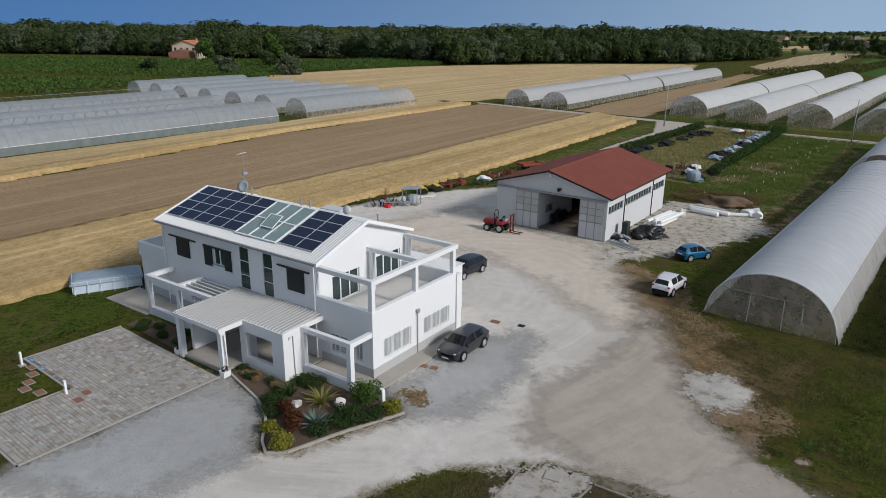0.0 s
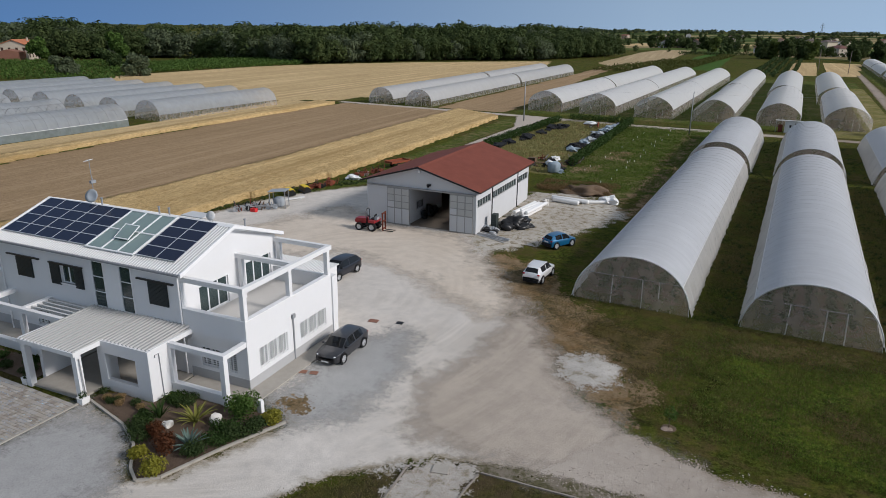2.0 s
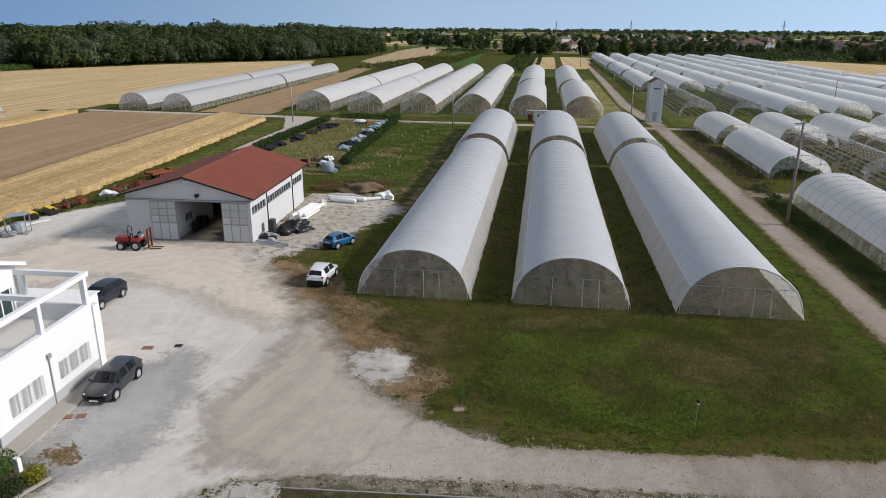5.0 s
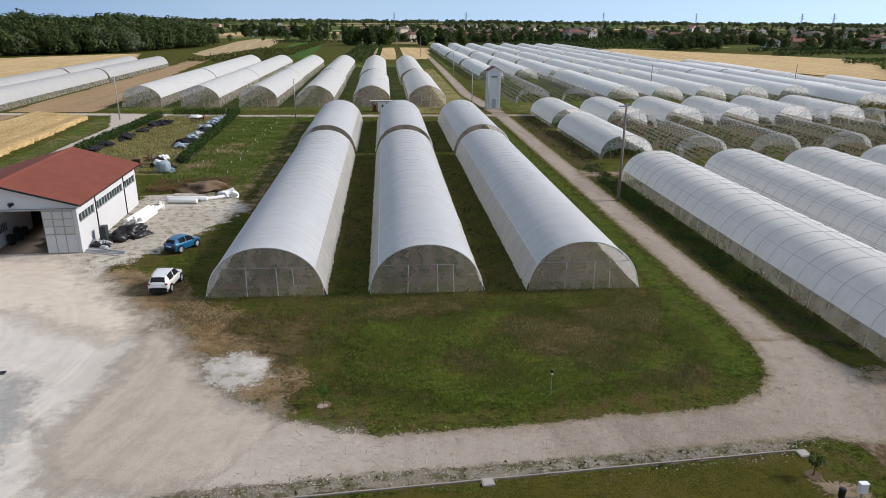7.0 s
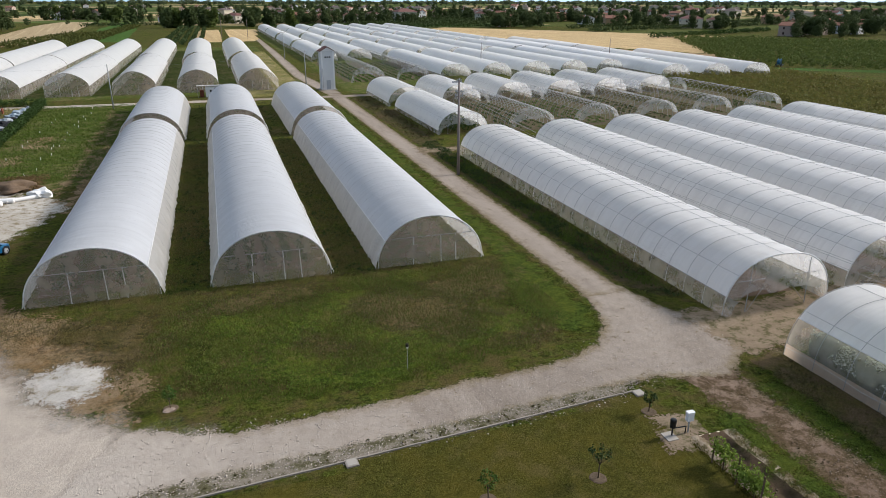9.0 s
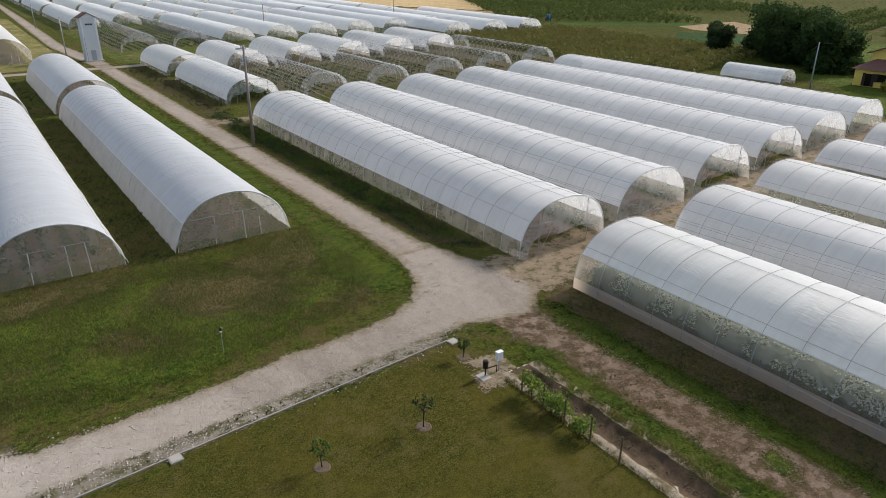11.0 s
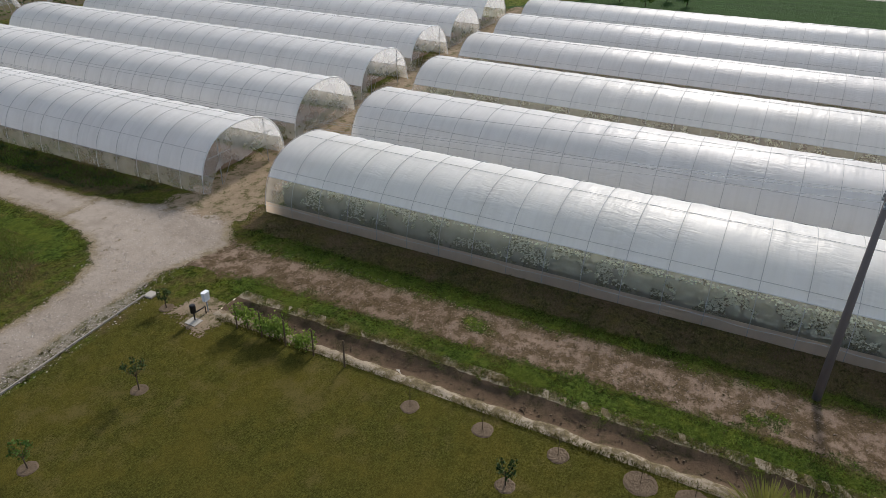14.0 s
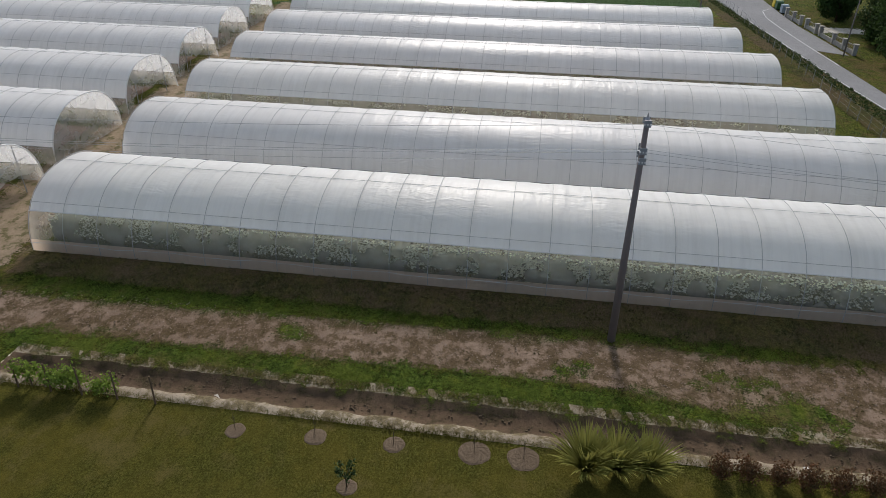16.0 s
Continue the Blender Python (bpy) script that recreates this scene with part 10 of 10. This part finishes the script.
# road in the south-east corner, with ditch, fence and a walled garden
solo("asphalt_road", Geo().prism([(40, -36.2), (69.5, -32.5), (81.8, -30.9), (100.4, -29.5), (126.7, -26.9), (175, -22.5), (175, -26.2), (126, -29.9), (113, -31.8), (100, -32.6), (89.7, -33.4), (74.5, -34.6), (40, -40)][::-1], 0.0, 0.034, "z"), ASPHALT, "narrow worn asphalt road", "road", kind="structure")
solo("forecourt", Geo().prism([(128, -29.6), (113, -31.7), (100, -32.5), (93, -33.0), (91.2, -36.4), (101, -35.6), (108, -35.0), (114.5, -34.9), (150, -35.2), (150, -28.0)][::-1], 0.0, 0.028, "z"), ASPHALT, "asphalt junction before a garden wall", "forecourt", kind="structure")
g = Geo()
LINES = [((69.5, -32.7), (81.8, -31.1), (100.4, -29.7), (126.7, -27.1), (150, -25.0)), ((86, -33.55), (96, -32.75), (106, -32.1), (113, -31.9), (118, -32.6), (120, -34.0))]
for line in LINES:
    for (x0, y0), (x1, y1) in zip(line, line[1:]):
        n = Vector((y0 - y1, x1 - x0)).normalized() * 0.045
        g.add([(x0 - n.x, y0 - n.y, 0.039), (x1 - n.x, y1 - n.y, 0.039), (x1 + n.x, y1 + n.y, 0.039), (x0 + n.x, y0 + n.y, 0.039)], [(0, 1, 2, 3)])
solo("edge_line", g, SHEET, "worn white edge line of the road", "road marking", kind="structure")
area("road_verge", [(40, -31), (66, -28.6), (126, -24.0), (170, -20), (170, -22.8), (126, -27.2), (100, -29.7), (81, -31.2), (66, -33), (40, -36.4)], VERGE, 0.024, "grass verge and shallow ditch beside the road", "grass", res=0.8)
rows("verge_weeds", 58, -32.9, 68, 6.0, 3, 0, 0.55, 0.2, 0.3, LEAF, "dark weeds in the road ditch", 0.4, 7, 0.12, 21)
fence = thing("wire_fence", "thin wire fence along the tunnels' ends", "fence", kind="structure")
for k in range(28):
    part("post", Geo().tube([(56 + 2.5 * k, -28.9 + 0.05 * k, 0), (56 + 2.5 * k, -28.9 + 0.05 * k, 1.3)], 0.03, 4), DULLSTEEL, fence)
for z in (0.4, 0.8, 1.25):
    part("strand", Geo().tube([(56, -28.9, z), (123.5, -27.55, z)], 0.008, 3), DULLSTEEL, fence)
wl = thing("garden_wall", "low grey garden wall with pillars and railings", "wall", kind="structure")
PILLARS = [91.5, 94.6, 97.6, 101.7, 103.2, 106.6, 108.7, 111.5, 114.3]
wy = lambda x: -37.0 + (x - 91.5) * 0.083
for k, x in enumerate(PILLARS):
    y = wy(x)
    part("pillar", Geo().box(x - 0.22, y - 0.22, 0, x + 0.22, y + 0.22, 1.25).box(x - 0.29, y - 0.29, 1.25, x + 0.29, y + 0.29, 1.35), CONCRETE, wl)
    if k in (3, 5, 8):
        continue
    x2 = PILLARS[k + 1]
    tilt = math.degrees(math.atan(0.083))
    w = (x2 - x) / math.cos(radians(tilt))
    part("wall", Geo().box(0.22, -0.1, 0, w - 0.22, 0.1, 0.5), CONCRETE, wl, m=pose(x, y, 0, 0, 0, tilt))
    rl = sub("railing", wl)
    rl.matrix_basis = pose(x, y, 0, 0, 0, tilt)
    part("rail", Geo().tube([(0.22, 0, 1.1), (w - 0.22, 0, 1.1)], 0.025, 4), DULLSTEEL, rl)
    for j in range(int(w / 0.3)):
        part("bar", Geo().tube([(0.3 + 0.3 * j, 0, 0.5), (0.3 + 0.3 * j, 0, 1.1)], 0.012, 3), DULLSTEEL, rl)
area("garden_path", [(104.0, -37.0), (107.8, -36.6), (107.0, -46), (104.0, -46)], CHALK, 0.02, "pale path behind the garden gate", "path")
for k, (x, y, h, r, mt) in enumerate(((94, -41.5, 8, 4.4, HEDGELEAF), (112.3, -41.5, 7.5, 2.6, HEDGELEAF), (101, -42.5, 5.5, 2.8, LEAF), (86, -42, 8, 4.0, HEDGELEAF), (121, -44, 8, 4.5, HEDGELEAF))):
    tree(x, y, h, r, mt, "dense dark garden tree behind the wall", 560 + k, 600, 0.22, 0.18, 0.15, 10, group="garden trees behind the wall")
for k, (x, mt) in enumerate(((117.0, BLUETARP), (120.0, GREENPAINT), (121.6, YELLOW))):
    b = thing("waste_bin", "large wheeled waste bin beside the road", "waste bin", pose(x, -35.4, 0.03), "waste bins by the road")
    part("body", Geo().prism([(-0.5, 0.12), (0.5, 0.12), (0.6, 1.1), (-0.6, 1.1)], -0.45, 0.45, "y"), mt, b)
    part("lid", Geo().prism([(-0.63, 1.1), (0.63, 1.1), (0.4, 1.3), (-0.4, 1.3)], -0.48, 0.48, "y"), mt, b)
    for xx in (-0.4, 0.4):
        part("wheel", Geo().tube([(xx, -0.4, 0.1), (xx, 0.4, 0.1)], 0.1, 8), RUBBER, b)
area("soy_field_east", [(108, 45), (116, 40), (180, -24), (112, -24), (106, 10)], SOY, 0.018, "dense green leafy crop", "field", res=1.5)

# crops under the film and the bare hoops
for x in (-9.6, 3.0):
    rows("tunnel_crop", x - 3.0, 54.0, 0, 26, 5, 1.5, 0, 1.1, 0.42, HEDGELEAF, "dark green crop rows under the film", 0.7, 26, 0.14, 41)
rows("tunnel_crop", 34.6, 106.5, 0, 25, 4, 2.0, 0, 1.5, 0.6, HEDGELEAF, "tall dark crop under the small tunnel", 0.8, 26, 0.18, 42)
for k in range(2):
    rows("salad_rows", 35.0 + 12.2 * k, 182.0, 0, 56, 5, 1.8, 0, 0.35, 0.35, VINELEAF, "low rows of vegetables under far hoops", 0.9, 8, 0.2, 60 + k, 0.2)
for k in range(5):
    rows("salad_rows", 46.9 + 13.1 * k, 106.0 + 1.3 * k, 0, 29, 5, 1.7, 0, 0.3, 0.3, (HEDGELEAF, VINELEAF, LEAF, ORCHARDLEAF, HEDGELEAF)[k], "low rows of vegetables under bare hoops", 0.5, 10, 0.12, 50 + k, 0.3)

# ---- weeds and tufts ----
def tufts(name, poly, n, h, material, label, seed, size=0.12, per=7):
    r = random.Random(seed)
    xs, ys = [p[0] for p in poly], [p[1] for p in poly]
    pts = np.array([(r.uniform(min(xs), max(xs)), r.uniform(min(ys), max(ys))) for _ in range(n * 3)])
    inside = away(pts[:, 0], pts[:, 1], poly) < 0
    pts = pts[inside][:n]
    keep = [p for p in pts if noise.noise((p[0] * 0.35, p[1] * 0.35, seed)) > -0.12]
    blobs = [((x, y, h * 0.4), (h * 0.7, h * 0.7, h * 0.5 * r.uniform(0.5, 1.3))) for x, y in keep]
    t = thing(name, label, "weeds", kind="stuff")
    leafy("blades", leaf_cloud(blobs, per, size, seed, shell=0.2), material, t)


tufts("weeds", [(29.6, 42), (31.6, 39), (31.6, 88), (30.0, 88)], 500, 0.4, STALKBROWN, "dry reddish weeds along the tunnel foot", 1, 0.08, 8)
tufts("weeds", [(28.6, 44), (31.0, 38), (31.6, 100), (28.6, 100)], 1200, 0.35, LEAF, "green weeds beside the road", 2, 0.09)
tufts("weeds", [(29.4, 28.5), (31.9, 29.5), (31.9, -28), (29.8, -28)], 900, 0.13, STALKBROWN, "low brownish weeds along the tunnel", 3, 0.05)
tufts("weeds", [(24.3, 28), (28.6, 28), (28.6, -28), (24.3, -28)], 900, 0.12, STALKBROWN, "small dead weeds on the stony track", 4, 0.03)
tufts("weeds", [(-3.5, 44), (-6.5, 41.5), (-5.0, 36.5), (-1.0, 36), (0, 41)], 420, 0.36, YELLOWGRASS, "tall yellow-green weeds in the grass", 5, 0.045, 12)
tufts("weeds", [(-10, 26.9), (20, 28.3), (21.5, 29.6), (8, 29.0), (-8, 28.3)], 120, 0.12, STALKBROWN, "weeds between road and kerb", 6, 0.05)
tufts("weeds", [(-30, 86), (-20, 86), (-20, 93), (-30, 92)], 900, 0.7, REDDRY, "tall dry reddish weeds on the soil heap", 7, 0.08, 10)
tufts("weeds", [(-46, 97), (-33, 97), (-35, 155), (-46, 155)], 260, 0.3, DRYLEAF, "tall dry grass in the store", 8, 0.16)
tufts("weeds", [(-58.8, 55), (-56.5, 66), (-51, 80), (-48, 90), (-52, 94), (-57, 72), (-59.5, 58)], 700, 0.3, LEAF, "grass along the wheat edge", 9, 0.1)
tufts("weeds", [(-15, 51.0), (21, 51.0), (21, 50.2), (-15, 50.2)], 220, 0.14, STALKBROWN, "weeds along the tunnel ends", 10, 0.05)
tufts("grass_tufts", [(-5, 51), (-1.4, 51), (-1.4, 150), (-5, 150)], 700, 0.2, LEAF, "weeds between the tunnels", 13, 0.08)
tufts("grass_tufts", [(7.5, 51), (11.3, 51), (11.3, 150), (7.5, 150)], 700, 0.2, LEAF, "weeds between the tunnels", 14, 0.08)
tufts("weeds", [(28.8, 100), (33, 100), (33, 152), (28.8, 152)], 500, 0.3, STALKBROWN, "rough weeds by the small tunnels", 15, 0.09)


def blades(name, poly, n, h, material, label, seed, wide=0.022, foot=0.0):
    """Upright leaning blades of grass, thick in some places and thin in others."""
    r = np.random.RandomState(seed)
    lo, hi = np.array(poly).min(0), np.array(poly).max(0)
    p = lo + (hi - lo) * r.rand(n * 2, 2)
    dense = np.sin(p[:, 0] * 0.9 + 2 * np.sin(p[:, 1] * 0.37)) + np.sin(p[:, 1] * 1.1 + 1.7 * np.sin(p[:, 0] * 0.53)) + 1.6 * r.normal(size=n * 2)
    p = p[(away(p[:, 0], p[:, 1], poly) + 0.25 * r.normal(size=n * 2) < 0) & (dense > -0.6)][:n]
    m = len(p)
    a, hh, w = r.rand(m) * math.tau, h * (0.4 + r.rand(m) ** 2), wide * (0.6 + 0.8 * r.rand(m))
    lean = 0.7 * hh[:, None] * r.normal(size=(m, 2)) * 0.6
    base = np.stack([p[:, 0], p[:, 1], np.full(m, foot)], 1)
    side = np.stack([np.cos(a) * w, np.sin(a) * w, 0 * w], 1)
    tip = base + np.concatenate([lean, hh[:, None]], 1)
    me = np_mesh("blades", np.stack([base - side, base + side, tip], 1).reshape(-1, 3), np.arange(3 * m).reshape(-1, 3))
    me.materials.append(material)
    t = thing(name, label, "grass", kind="stuff")
    ob = new("blades", me)
    ob.parent = t


GREENGROUND = [(-4, 35.2), (2, 33.8), (10, 33.6), (18, 35.6), (20.5, 38), (22, 44), (20, 49.5), (8, 50), (-3, 49), (-6, 44)]
blades("grass_tufts", GREENGROUND, 45000, 0.12, GRASSBLADE, "short uneven grass before the tunnels", 16)
blades("grass_tufts", [(-16, 51), (-17, 46), (-9, 44), (-6, 35.6), (19, 35.4), (22, 40), (22, 51)], 45000, 0.12, PALEBLADE, "yellowing grass before the tunnels", 17)
blades("grass_tufts", [(23.3, 25), (24.7, 24), (24.6, 12), (24.9, 1), (24.7, -5), (23.4, -12)], 22000, 0.07, GRASSBLADE, "fresh grass beside the ditch", 18, 0.010)
blades("grass_tufts", [(27.8, 27), (29.3, 28), (29.2, 4), (29.2, -12), (28.2, -14), (28.6, 0), (28.0, 15)], 16000, 0.10, GRASSBLADE, "grass beside the stony track", 19, 0.012)
blades("verge_weeds", [(29.4, 28), (31.7, 28), (31.7, -24), (29.2, -24)], 20000, 0.16, WEEDBLADE, "rough brownish weeds along the tunnel foot", 33, 0.014)
blades("wheat_ears", [(-58.2, 10), (-58.3, 24), (-58.2, 40), (-61.2, 56), (-59.4, 80), (-62, 118), (-73.8, 118), (-71.2, 80), (-72.2, 23), (-72.6, 10)], 60000, 0.15, WHEATEAR, "ripe ears over the wheat", 20, 0.03, 0.70)
blades("edge_grass", [(-19.4, 19.5), (-16.4, 23.6), (-15.2, 24.8), (-14.9, 21), (-17, 15)], 9000, 0.16, PALEBLADE, "scruffy grass beside the rubble path", 34, 0.016)
blades("edge_grass", [(-11.2, 26.2), (-4, 26.8), (-5, 24), (-11.4, 21)], 9000, 0.07, PALEBLADE, "short dry grass inside the kerb", 35, 0.014)
blades("lawn_blades", [(-8, 27.0), (20, 28.0), (20.3, 22), (20.3, -8), (8, -2), (0, 18)], 60000, 0.045, LAWNBLADE, "short mown blades of the lawn", 21, 0.016)
blades("rough_grass", [(28.8, 44), (31.2, 40), (31.6, 90), (28.8, 90)], 16000, 0.24, GRASSBLADE, "rough grass beside the farm road", 22, 0.022)
blades("rough_grass", [(-5, 51.5), (-1.4, 51.5), (-1.4, 108), (-5, 108)], 14000, 0.14, PALEBLADE, "thin grass between the tunnels", 23, 0.03)
blades("rough_grass", [(7.6, 51.5), (11.2, 51.5), (11.2, 108), (7.6, 108)], 14000, 0.14, PALEBLADE, "thin grass between the tunnels", 24, 0.03)
blades("rough_grass", [(-30, 90), (-31.5, 104), (-33, 156), (-15, 156), (-15, 92), (-20, 88)], 26000, 0.22, GRASSBLADE, "uneven grass with young plants", 25, 0.045)
blades("tall_grass", [(-48, 98), (-33, 98), (-34, 156), (-47, 156)], 20000, 0.45, STOREBLADE, "tall yellowing grass of the store", 26, 0.05)


def pebbles(name, poly, n, size, material, label, seed, lift=0.02):
    """Loose stones strewn over the ground."""
    r = np.random.RandomState(seed)
    lo, hi = np.array(poly).min(0), np.array(poly).max(0)
    p = lo + (hi - lo) * r.rand(n * 3, 2)
    p = p[away(p[:, 0], p[:, 1], poly) + 0.3 * r.normal(size=n * 3) < 0][:n]
    m = len(p)
    q = size * (0.4 + 1.2 * r.rand(m) ** 3)
    a = r.rand(m) * math.tau
    c = np.stack([p[:, 0], p[:, 1], lift + 0.2 * q], 1)
    u = np.stack([np.cos(a), np.sin(a), 0 * a], 1) * q[:, None]
    v = np.stack([-np.sin(a), np.cos(a), 0 * a], 1) * (q * (0.6 + 0.4 * r.rand(m)))[:, None]
    w = np.stack([0.2 * r.normal(size=m), 0.2 * r.normal(size=m), np.ones(m)], 1) * (q * 0.55)[:, None]
    vs = np.stack([c + u, c + v, c - u, c - v, c + w, c - w], 1).reshape(-1, 3)
    f = np.array([(0, 1, 4), (1, 2, 4), (2, 3, 4), (3, 0, 4), (1, 0, 5), (2, 1, 5), (3, 2, 5), (0, 3, 5)])
    me = np_mesh("stones", vs, (np.arange(m)[:, None, None] * 6 + f[None]).reshape(-1, 3))
    me.materials.append(material)
    t = thing(name, label, "stones", kind="stuff")
    ob = new("stones", me)
    ob.parent = t


pebbles("loose_stones", [(25.2, 29), (28.0, 29), (28.2, -28), (25.4, -28)], 6000, 0.032, TRACKSTONE, "pinkish stones strewn over the bare track", 1)
pebbles("loose_stones", [(-14.4, 21), (-14.6, 25.4), (-12.5, 26.6), (-11.6, 26), (-11.8, 21)], 1200, 0.04, PEBBLE, "pale stones on the rubble path", 6)
pebbles("loose_stones", [(-9, 27.2), (20, 28.4), (21.4, 29.5), (8, 28.8), (-8, 28.2)], 1600, 0.045, PEBBLE, "stones between the road and the kerb", 2)
pebbles("loose_stones", [(-6, 33), (8, 31.4), (18, 33), (24, 36), (28, 40), (30, 33), (26, 29), (8, 28.8), (-8, 28.4)], 3500, 0.04, PEBBLE, "pale stones on the farm road", 3)
pebbles("loose_stones", [(-11.9, 40.5), (-9.6, 41.8), (-7.7, 40.6), (-7.3, 38.2), (-9.0, 37.0), (-11.2, 37.6)], 1500, 0.045, PEBBLE, "white rubble stones in the grass", 4)
pebbles("loose_stones", [(21.5, 24), (22.8, 24), (22.8, -25), (21.5, -25)], 1500, 0.05, BARK, "dark clods in the ditch", 5, -0.2)
blades("edge_grass", [(20.6, 24), (21.1, 23.5), (21.1, -25), (20.6, -25)], 12000, 0.13, LAWNBLADE, "uncut grass along the ditch edge", 31, 0.016)
blades("edge_grass", [(22.95, 24), (23.5, 24), (23.5, -25), (22.95, -25)], 9000, 0.13, PALEBLADE, "dry grass along the far ditch edge", 32, 0.016)
